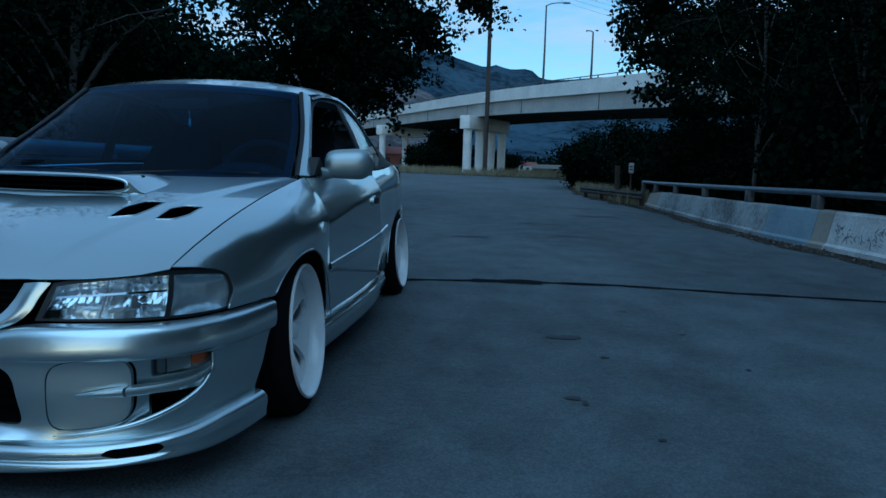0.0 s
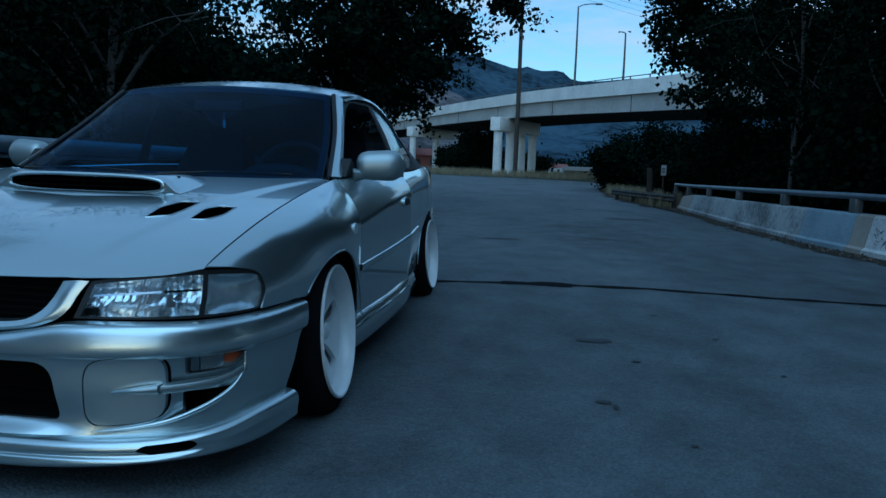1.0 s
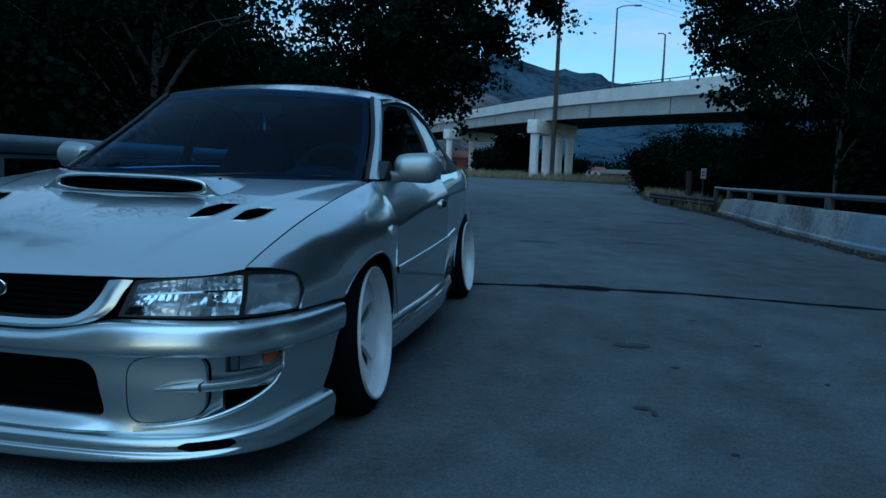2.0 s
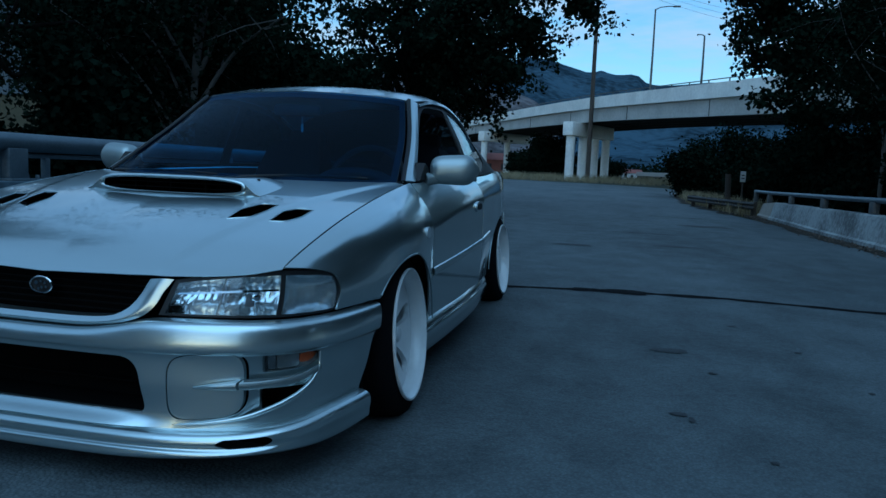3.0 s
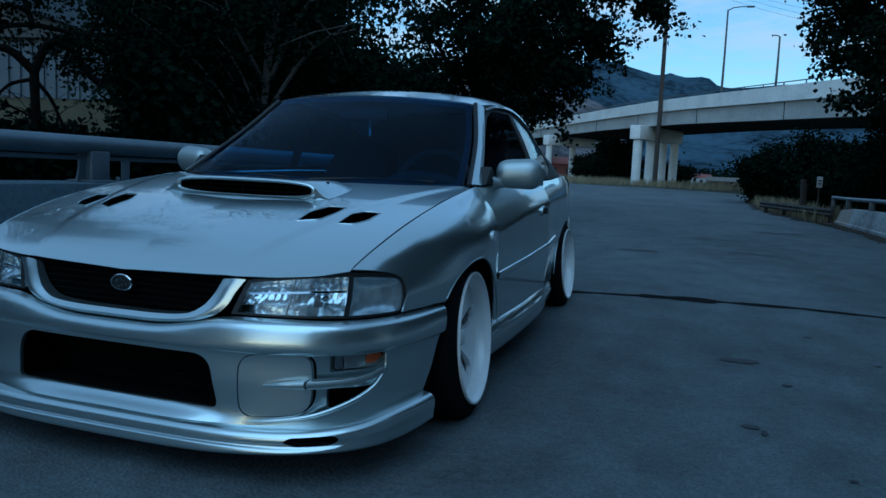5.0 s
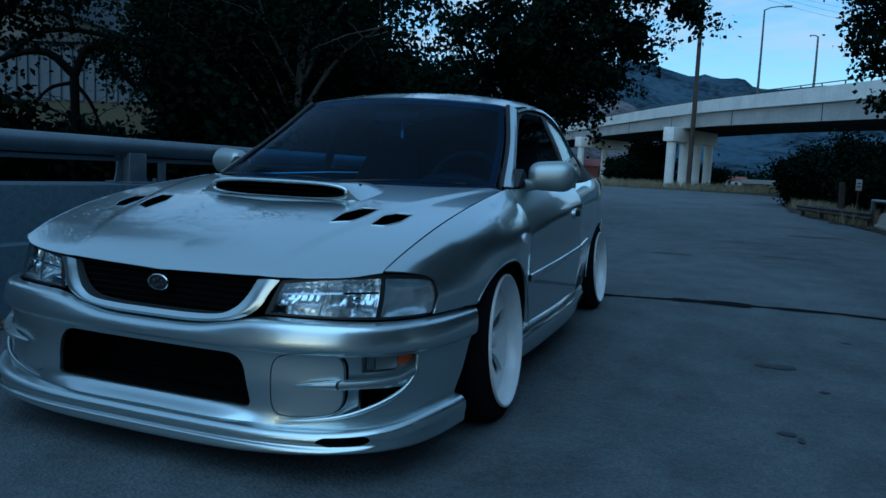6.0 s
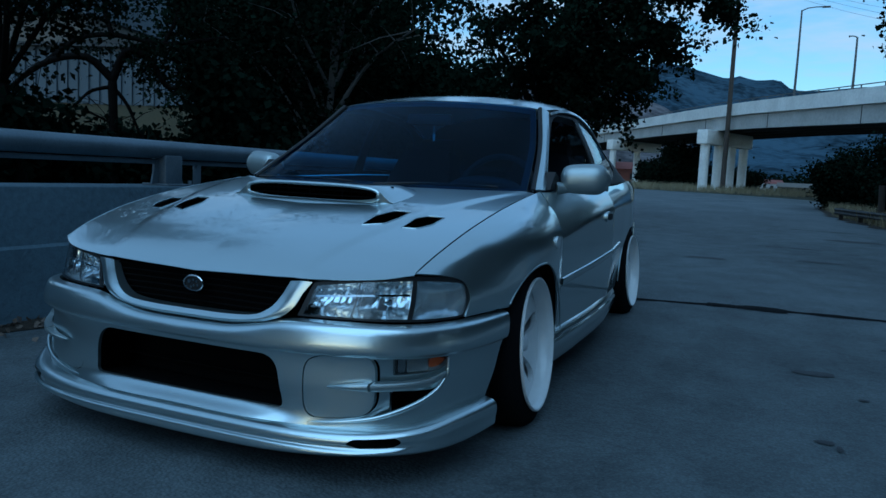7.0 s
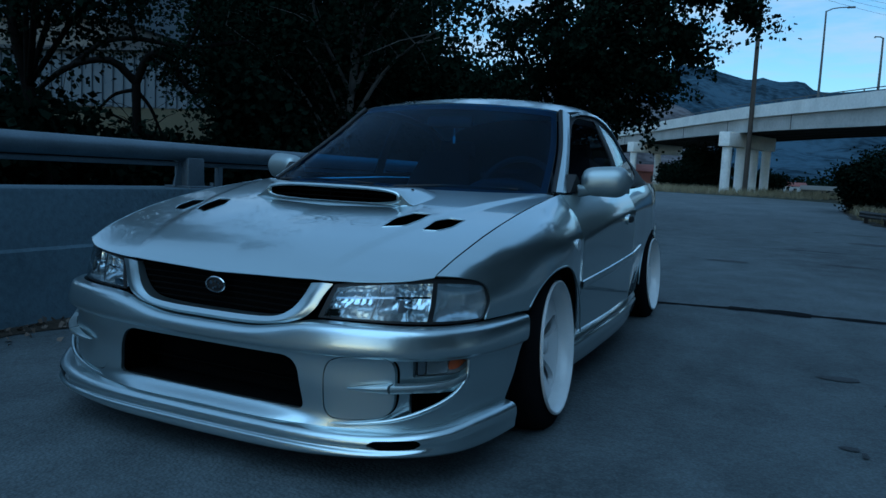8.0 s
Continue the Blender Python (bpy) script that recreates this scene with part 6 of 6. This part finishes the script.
for s in (1, -1):
    bm = bmesh.new()
    box(bm, s * 0.36 - 0.25, s * 0.36 + 0.25, 1.0, 1.5, 0.3, 0.5, 0.06)
    seat = part("seat", bm, M_FABRIC, car, "dark cloth front seat")
    bm = bmesh.new()
    rows = []
    for k in range(13):
        t = k / 12
        half = 0.245 * (1 - 0.25 * t**3)
        rows.append([Vector((s * 0.36 + half * (-1 + 2 * j / 10), 1.42 + 0.28 * t - 0.05 * abs(-1 + 2 * j / 10) ** 2, 0.45 + 0.52 * t)) for j in range(11)])
    part("seat_back", smoothed(raw(sheet(rows, 0.10, flip=False))), M_FABRIC, seat)
    bm = bmesh.new()
    box(bm, s * 0.36 - 0.11, s * 0.36 + 0.11, 1.69, 1.78, 0.965, 1.08, 0.03)
    part("headrest", bm, M_FABRIC, seat)
bm = bmesh.new()
box(bm, -0.62, 0.62, 2.0, 2.5, 0.3, 0.90, 0.08)
part("rear_bench", bm, M_FABRIC, car)
bm = bmesh.new()
box(bm, -0.58, 0.58, 2.3, 3.2, 0.80, 0.84, 0.02)
part("parcel_shelf", bm, M_TRIM, car)
for s in (1, -1):
    bm = bmesh.new()
    box(bm, *sorted((s * 0.66, s * 0.69)), 0.45, 2.0, 0.2, 0.80, 0.01)
    part("door_lining", bm, M_TRIM, car)
bm = bmesh.new()
box(bm, -0.12, 0.12, 0.80, 0.83, 1.10, 1.155, 0.015)
rear_view = part("rear_view_mirror", bm, M_TRIM, car)
bm = bmesh.new()
tube(bm, [(0.03, 0.80, 1.10), (0.032, 0.80, 1.06)], 0.0015, 5)
part("cord", bm, M_WHITE, rear_view)
bm = bmesh.new()
box(bm, 0.027, 0.038, 0.798, 0.802, 1.025, 1.06, 0.001, None)
part("hanging_tag", bm, M_WHITE, rear_view, "small pale hanging ornament")
# wipers
for a, b in (((0.08, 0.135, 0.815), (0.56, 0.27, 0.83)), ((-0.55, 0.235, 0.818), (-0.02, 0.15, 0.822))):
    bm = bmesh.new()
    tube(bm, [Vector(a).lerp(Vector(b), k / 8) + Vector((0, -0.01, 0.008 * math.sin(math.pi * k / 8))) for k in range(9)], [0.008, 0.007, 0.006, 0.006, 0.005, 0.005, 0.005, 0.004, 0.004], 6)
    wiper = part("wiper", bm, M_BLACK, car)
# ---- trees, bushes and grass ----
def leaf_mesh(name, centres, size, rng, droop=0.3, flat=0.5):
    """Many small folded leaves round the given places."""
    n = len(centres)
    a = rng.uniform(0, 2 * np.pi, n)
    tilt = rng.normal(-droop, 0.6, n)
    ax = np.stack([np.cos(a) * np.cos(tilt), np.sin(a) * np.cos(tilt), np.sin(tilt)], 1)
    ref = rng.normal(0, 1, (n, 3))
    side = np.cross(ax, ref)
    side /= np.linalg.norm(side, axis=1)[:, None] + 1e-9
    ln = size * rng.uniform(0.65, 1.35, n)[:, None]
    wd = ln * rng.uniform(0.34, 0.5, n)[:, None]
    up = np.cross(side, ax) * ln * 0.1
    v = np.stack([centres, centres + ax * ln * 0.45 + side * wd + up, centres + ax * ln, centres + ax * ln * 0.45 - side * wd + up], 1).reshape(-1, 3)
    me = bpy.data.meshes.new(name)
    me.vertices.add(4 * n)
    me.vertices.foreach_set("co", v.astype(np.float32).ravel())
    me.loops.add(4 * n)
    me.loops.foreach_set("vertex_index", np.arange(4 * n, dtype=np.int32))
    me.polygons.add(n)
    me.polygons.foreach_set("loop_start", np.arange(0, 4 * n, 4, dtype=np.int32))
    me.update(calc_edges=True)
    return me


def tree(label, base, height, radius, crown_low, spread=(1, 1), lean=(0, 0), leaves=26000, leaf=0.11, seed=0, limbs=18, trunk_r=0.14, bark=None, group="trees", weep=0.0, twig=0.34, sprays=()):
    rng = np.random.default_rng(seed)
    ob = thing("tree", label, "tree", base, group=group)
    bm = bmesh.new()
    top = Vector((lean[0], lean[1], height * 0.86))
    bow = Vector((rng.normal(0, 0.25), rng.normal(0, 0.25), height * 0.45))
    trunk_pts = [spline([(0, 0, -0.4), bow * 0.5 + Vector((0, 0, 0.1)), bow + top * 0.05, top], k / 10) for k in range(11)]
    tube(bm, trunk_pts, [trunk_r * (1.25 if k == 0 else 1 - 0.085 * k) for k in range(11)], 10)
    mid = Vector((lean[0], lean[1], (crown_low + height) / 2))
    half = (height - crown_low) / 2
    tips = []
    for k in range(limbs):
        a = 2 * math.pi * (k * 0.618 + rng.uniform(-0.08, 0.08))
        u = rng.uniform(-0.95, 0.98)
        r = math.sqrt(1 - u * u) * rng.uniform(0.55, 1.0)
        end = mid + Vector((math.cos(a) * r * radius * spread[0], math.sin(a) * r * radius * spread[1], u * half))
        end.z -= weep * r
        f = min(0.95, max(0.22, (end.z - 0.25 * half) / height))
        start = trunk_pts[int(f * 10 * 0.8)]
        bend = start.lerp(end, 0.5) + Vector((rng.normal(0, 0.25), rng.normal(0, 0.25), 0.25 * half * rng.uniform(0, 1)))
        pts = [spline([start, bend, end], j / 7) for j in range(8)]
        r0 = trunk_r * rng.uniform(0.28, 0.5)
        tube(bm, pts, [r0 * (1 - 0.12 * j) for j in range(8)], 6)
        for j in range(9):
            s = pts[3 + int(rng.integers(0, 5))]
            d = Vector(rng.normal(0, 1, 3)) * radius * 0.21
            d.z = d.z * 0.8 - weep * 0.35
            t = s + d
            tips.append((s, t))
            if j < 6:
                tube(bm, [s, s.lerp(t, 0.5) + Vector((0, 0, 0.06)), t], [r0 * 0.28, r0 * 0.18, r0 * 0.06], 4, cap=False)
    for a, b, count in sprays:
        a, b = Vector(a), Vector(b)
        bough = [spline([a, a.lerp(b, 0.5) + Vector((0, 0, 0.25)), b], j / 6) for j in range(7)]
        tube(bm, bough, [0.035 * (1 - 0.13 * j) for j in range(7)], 5)
        for _ in range(count):
            s = bough[int(rng.integers(1, 7))]
            tips.append((s, s + Vector((rng.normal(0, 0.35), rng.normal(0, 0.3), rng.normal(-0.25, 0.3)))))
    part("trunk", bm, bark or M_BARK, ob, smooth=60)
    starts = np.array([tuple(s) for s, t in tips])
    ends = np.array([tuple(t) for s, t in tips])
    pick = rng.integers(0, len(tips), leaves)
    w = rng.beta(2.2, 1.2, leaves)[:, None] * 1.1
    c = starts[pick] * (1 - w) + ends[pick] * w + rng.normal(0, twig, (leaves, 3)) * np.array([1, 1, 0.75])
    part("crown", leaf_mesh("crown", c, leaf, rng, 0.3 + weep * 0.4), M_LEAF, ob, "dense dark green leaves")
    return ob


def bush(label, x, y, r, h, seed, leaves=9000, leaf=0.1, material=None, group="bushes"):
    rng = np.random.default_rng(seed)
    ob = thing("bush", label, "bush", (x, y, ground_height(x, y) - 0.05), group=group)
    bm = bmesh.new()
    ends = []
    for k in range(14):
        a = 2 * math.pi * k / 14 + rng.uniform(-0.2, 0.2)
        q = rng.uniform(0.2, 1.0)
        e = Vector((math.cos(a) * r * q, math.sin(a) * r * q, h * rng.uniform(0.4, 0.95) * (1.1 - 0.4 * q)))
        tube(bm, [(0, 0, -0.1), e * 0.5 + Vector((0, 0, 0.15)), e], [0.035, 0.022, 0.008], 5)
        ends.append(tuple(e))
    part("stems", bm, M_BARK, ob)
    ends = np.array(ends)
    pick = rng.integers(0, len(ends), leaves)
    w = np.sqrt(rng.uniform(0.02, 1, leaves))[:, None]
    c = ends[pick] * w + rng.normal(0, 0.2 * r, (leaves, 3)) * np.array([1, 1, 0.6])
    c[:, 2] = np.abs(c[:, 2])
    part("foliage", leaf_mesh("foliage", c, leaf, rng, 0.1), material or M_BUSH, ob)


DARK = "tall leafy tree, dark against the evening sky"
# beyond the parapet
tree("leafy tree with a pale straight trunk", (-6.1, 9.3, -0.4), 6.6, 2.5, 2.5, seed=1, leaves=14000, leaf=0.09, trunk_r=0.11, bark=M_BARK_PALE)
tree("broad leafy tree with boughs hanging over the road", (-4.4, 17.5, -0.3), 8.6, 3.5, 4.2, (1, 0.9), (1.4, -0.6), 36000, 0.115, 2, 30, 0.18, weep=0.6, twig=0.13, sprays=(((0.4, -1.0, 5.2), (1.9, -0.5, 3.2), 50), ((0.8, -0.9, 5.6), (2.7, -0.4, 3.9), 55), ((1.8, -0.7, 6.2), (4.7, -0.1, 5.6), 50), ((0.0, -1.1, 4.6), (1.1, -0.5, 3.0), 26), ((1.2, -0.9, 6.0), (3.4, -0.3, 4.7), 55)))
tree(DARK, (-8.6, 12.8, -0.4), 5.6, 3.2, 1.2, seed=3, leaves=26000, leaf=0.13)
tree(DARK, (-8.0, 9.9, -0.4), 5.6, 2.1, 1.2, seed=4, leaves=26000, leaf=0.09)
tree(DARK, (-11.5, 19.5, -0.3), 7, 4.0, 1.0, seed=5, leaves=34000, leaf=0.17)
tree(DARK, (-9.5, 24.5, -0.2), 5.6, 2.9, 0.8, seed=6, leaves=30000, leaf=0.16)
tree("straight dark tree trunk with thin low foliage", (-5.67, 3.18, -0.4), 6.4, 1.6, 3.4, seed=8, leaves=13000, leaf=0.06, limbs=16, trunk_r=0.09, twig=0.2)
tree(DARK, (-14, 26, -0.3), 5.6, 3.4, 1.0, seed=10, leaves=24000, leaf=0.18)


def crooked_tree(x, y, yaw):
    """A short trunk with long bare boughs that arch out and down, with thin hanging foliage."""
    ob = thing("tree", "crooked tree with bare dark arching boughs", "tree", (x, y, -0.4), group="trees", turn=yaw)
    boughs = [
        ([(0, 0, 0), (0.02, 0.03, 1.2), (0, 0, 2.4)], 0.085, 0.06),
        ([(0, 0, 2.4), (-0.35, -0.05, 2.68), (-0.85, -0.1, 2.55), (-1.25, -0.1, 2.2), (-1.6, 0, 1.75)], 0.06, 0.025),
        ([(-0.9, -0.1, 2.5), (-0.45, 0.1, 2.95), (0.0, 0.1, 3.05), (0.7, 0.1, 3.0), (1.6, 0.2, 3.2)], 0.045, 0.03),
        ([(0, 0, 2.4), (0.2, -0.1, 2.82), (0.5, -0.1, 2.72), (0.68, -0.1, 2.42), (0.82, -0.1, 2.32), (0.92, -0.1, 2.42)], 0.06, 0.035),
        ([(0, 0, 2.3), (0.2, 0.05, 2.05), (0.4, 0.05, 1.6), (0.6, 0, 1.35)], 0.03, 0.012),
        ([(0, 0, 2.3), (-0.3, 0.05, 2.2), (-0.55, 0.05, 1.95), (-0.8, 0, 1.9)], 0.03, 0.01),
        ([(-0.4, 0, 1.95), (0, 0.1, 1.75), (0.3, 0.05, 1.5)], 0.02, 0.01),
        ([(0, 0.1, 3.0), (-0.1, 0.1, 3.5), (0.2, 0.3, 4.2)], 0.04, 0.02),
        ([(0.7, 0.1, 3.0), (0.9, 0.1, 3.5), (0.8, 0.2, 4.3)], 0.03, 0.02),
    ]
    bm = bmesh.new()
    places = []
    rng = np.random.default_rng(77)
    for pts, r0, r1 in boughs:
        lp = [spline(pts, k / 14) for k in range(15)]
        tube(bm, lp, [(r0 + (r1 - r0) * k / 14) * (1 + 0.15 * noise.noise((k * 0.9, r0 * 90, 0))) for k in range(15)], 8)
        if r0 < 0.08:
            for p in lp[6:]:
                for _ in range(2):
                    d = Vector((rng.normal(0, 0.22), rng.normal(0, 0.2), rng.normal(-0.12, 0.15)))
                    tube(bm, [p, p + d * 0.5 + Vector((0, 0, 0.03)), p + d], [0.008, 0.006, 0.003], 4, cap=False)
                    if p.z > 2.6 and r1 > 0.01:
                        places += [tuple(p + d * rng.uniform(0.5, 1.15) + Vector(rng.normal(0, 0.10, 3))) for _ in range(70)]
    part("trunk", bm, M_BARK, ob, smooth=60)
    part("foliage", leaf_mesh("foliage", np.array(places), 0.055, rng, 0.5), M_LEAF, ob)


crooked_tree(-7.4, 5.75, 47)
for x, y, z in ((6.75, 9.7, 6.0), (6.35, 14.2, 6.5), (7.3, 8.1, 6.0)):
    tree("thin tree with a pale trunk behind the barrier", (x, y, -0.2), z, 1.6, 2.6, seed=int(y * 10), leaves=9000, leaf=0.08, limbs=10, trunk_r=0.055, bark=M_BARK_PALE)
# trees added out of view beyond the parapet; their crowns shade the road's edge
tree(DARK, (-8.0, -2.6, -0.4), 5.0, 2.2, 1.6, seed=32, leaves=16000, leaf=0.13, trunk_r=0.12)
tree(DARK, (-6.4, -8.6, -0.4), 6.0, 2.6, 1.6, seed=33, leaves=16000, leaf=0.14, trunk_r=0.12)
# unseen trees added on the banks behind the camera, darkening car and road
for k, (x, y, h, r) in enumerate(((-9.4, -17, 7, 3.6), (-10.5, -28, 9, 4.2), (10.2, -2.0, 8, 3.9), (10.4, -8.0, 9, 4.2), (9.4, -13, 10, 4.4), (10.8, -24, 11, 4.8))):
    tree(DARK, (x, y, -0.3), h, r, 0.8, seed=140 + k, leaves=14000, leaf=0.3, trunk_r=0.17)
# beyond the barrier
tree("broad leafy tree leaning over the road edge", (9.4, 19.5, -0.3), 11, 4.9, 1.6, (1, 0.9), (-1.1, -0.4), 100000, 0.125, 21, 36, 0.2, twig=0.2)
tree(DARK, (9.3, 13.2, -0.3), 8.8, 3.9, 0.7, seed=22, leaves=38000, leaf=0.14)
tree(DARK, (8.9, 8.2, -0.3), 7.8, 3.2, 0.7, seed=23, leaves=34000, leaf=0.12)
tree(DARK, (13.5, 17.0, -0.3), 12, 5.0, 0.6, seed=24, leaves=34000, leaf=0.19)
tree(DARK, (14.0, 9.0, -0.3), 12, 4.6, 0.6, seed=25, leaves=34000, leaf=0.19)
tree(DARK, (13.0, 27.0, -0.2), 11, 5.4, 0.6, seed=26, leaves=34000, leaf=0.2)
tree(DARK, (11.5, 3.0, -0.3), 10, 3.6, 0.8, seed=27, leaves=26000, leaf=0.15)
# shrubs
for k, (x, y, r, h) in enumerate(((-6.4, 2.7, 0.9, 1.9), (-5.4, 5.9, 0.8, 2.9), (-6.6, 9.6, 1.2, 2.6), (7.2, 9.5, 1.2, 1.8), (7.0, 12.0, 1.3, 2.0), (6.9, 15.0, 1.4, 2.0), (6.8, 18.0, 1.4, 2.1), (7.2, 21.5, 1.8, 2.6), (7.6, 6.6, 1.2, 1.8), (-7.1, 3.6, 1.3, 2.2), (-8.7, 7.2, 1.0, 1.9), (-10.5, 2.4, 1.6, 2.2), (-7.2, 8.4, 1.0, 1.5), (-5.6, 12.5, 1.5, 2.0), (-7.4, 17.5, 1.7, 2.0), (-8.4, 21.5, 1.9, 2.2))):
    bush("dense dark roadside shrub", x, y, r, h, 40 + k, 9000, 0.11)
# shrubs added out of view to keep sky light off the road's edge
for k, (x, y, r, h) in enumerate(((-4.6, -0.9, 1.0, 1.7), (-4.6, -2.9, 1.1, 1.8), (-4.6, -5.0, 1.1, 1.7))):
    bush("unseen tall dense shrub added close behind the parapet for shade", x, y, r, h, 120 + k, 15000, 0.12)
for k, (x, y, r, h) in enumerate(((4.6, 38, 1.6, 3.0), (6.6, 37, 2.2, 3.6), (9.3, 37, 2.2, 3.6), (5.6, 41, 2.1, 3.2), (8.2, 31, 1.9, 3.0), (12, 40, 2.6, 4.0), (6.5, 28, 1.3, 1.8))):
    bush("dark rounded bush at the bend of the road", x, y, r, h, 60 + k, 17000, 0.16)
# the tallest are added in place of the dark shade below the deck
for k, (x, y, r, h) in enumerate(((-13.9, 104, 2.0, 4.4), (-11.4, 106, 2.4, 6.4), (-8.9, 108, 2.6, 8.0), (-11.4, 112, 2.6, 7.4), (-2.5, 118, 3.0, 3.4))):
    bush("dark bush under the overpass, with tall ones standing in for shade", x, y, r, h, 80 + k, 9000, 0.32)


far_woods()


def grass(name, label, places, seed, height=0.3, blades=9, material=None):
    """Tufts of thin bent blades, as one sheet of growth."""
    rng = np.random.default_rng(seed)
    verts, faces = [], []
    for x, y, s in places:
        for _ in range(blades):
            a = rng.uniform(0, 2 * np.pi)
            px, py = x + rng.normal(0, 0.1), y + rng.normal(0, 0.1)
            h = height * s * rng.uniform(0.5, 1.2)
            dx, dy = np.cos(a) * h * 0.45, np.sin(a) * h * 0.45
            w = 0.006 + 0.006 * s
            z = ground_height(px, py) - 0.03
            i = len(verts)
            ox, oy = -np.sin(a) * w, np.cos(a) * w
            verts += [(px - ox, py - oy, z), (px + ox, py + oy, z), (px + dx * 0.4 + ox * 0.7, py + dy * 0.4 + oy * 0.7, z + h * 0.6), (px + dx * 0.4 - ox * 0.7, py + dy * 0.4 - oy * 0.7, z + h * 0.6), (px + dx, py + dy, z + h)]
            faces += [(i, i + 1, i + 2, i + 3), (i + 3, i + 2, i + 4)]
    me = bpy.data.meshes.new(name)
    me.from_pydata(verts, [], faces)
    me.materials.append(material or M_DRYGRASS)
    tagged(new(name, me), label, "grass", kind="stuff")


rng = random.Random(4)
places = []
for _ in range(900):
    y = rng.uniform(19, 48)
    x = road_edges(y)[1] + 0.15 + abs(rng.gauss(0, 0.9))
    places.append((x, y, rng.uniform(0.6, 1.6)))
for _ in range(500):
    y = rng.uniform(19, 60)
    x = road_edges(y)[0] - 0.15 - abs(rng.gauss(0, 1.0))
    places.append((x, y, rng.uniform(0.6, 1.5)))
grass("dry_grass", "dry yellow grass along the road edge", places, 5)
places = []
for _ in range(2600):
    y = rng.uniform(74, 104)
    x = rng.uniform(-26, 14)
    a, b = road_edges(y)
    if a - 0.5 < x < b + 0.5:
        continue
    places.append((x, y, rng.uniform(1.2, 3.0)))
grass("verge_grass", "dry grass and weeds below the overpass", places, 6, 0.28, 6)


def litter(name, label, places, size, material, seed):
    rng = np.random.default_rng(seed)
    c = np.array([(x, y, z) for x, y, z in places])
    me = leaf_mesh(name, c, size, rng, 0.0)
    me.materials.append(material)
    tagged(new(name, me), label, "leaves", kind="stuff")


places = []
for _ in range(900):
    y = rng.uniform(3, 19)
    x = right_line(y) - abs(rng.gauss(0, 0.16)) - 0.01
    places.append((x, y, road_z(x, y) + 0.012))
for _ in range(700):
    y = rng.uniform(-3, 6)
    x = -1.92 + abs(rng.gauss(0, 0.14))
    places.append((x, y, road_z(x, y) + 0.012))
litter("leaf_litter", "dry leaves and grit blown against the barriers", places, 0.035, M_LITTER, 3)
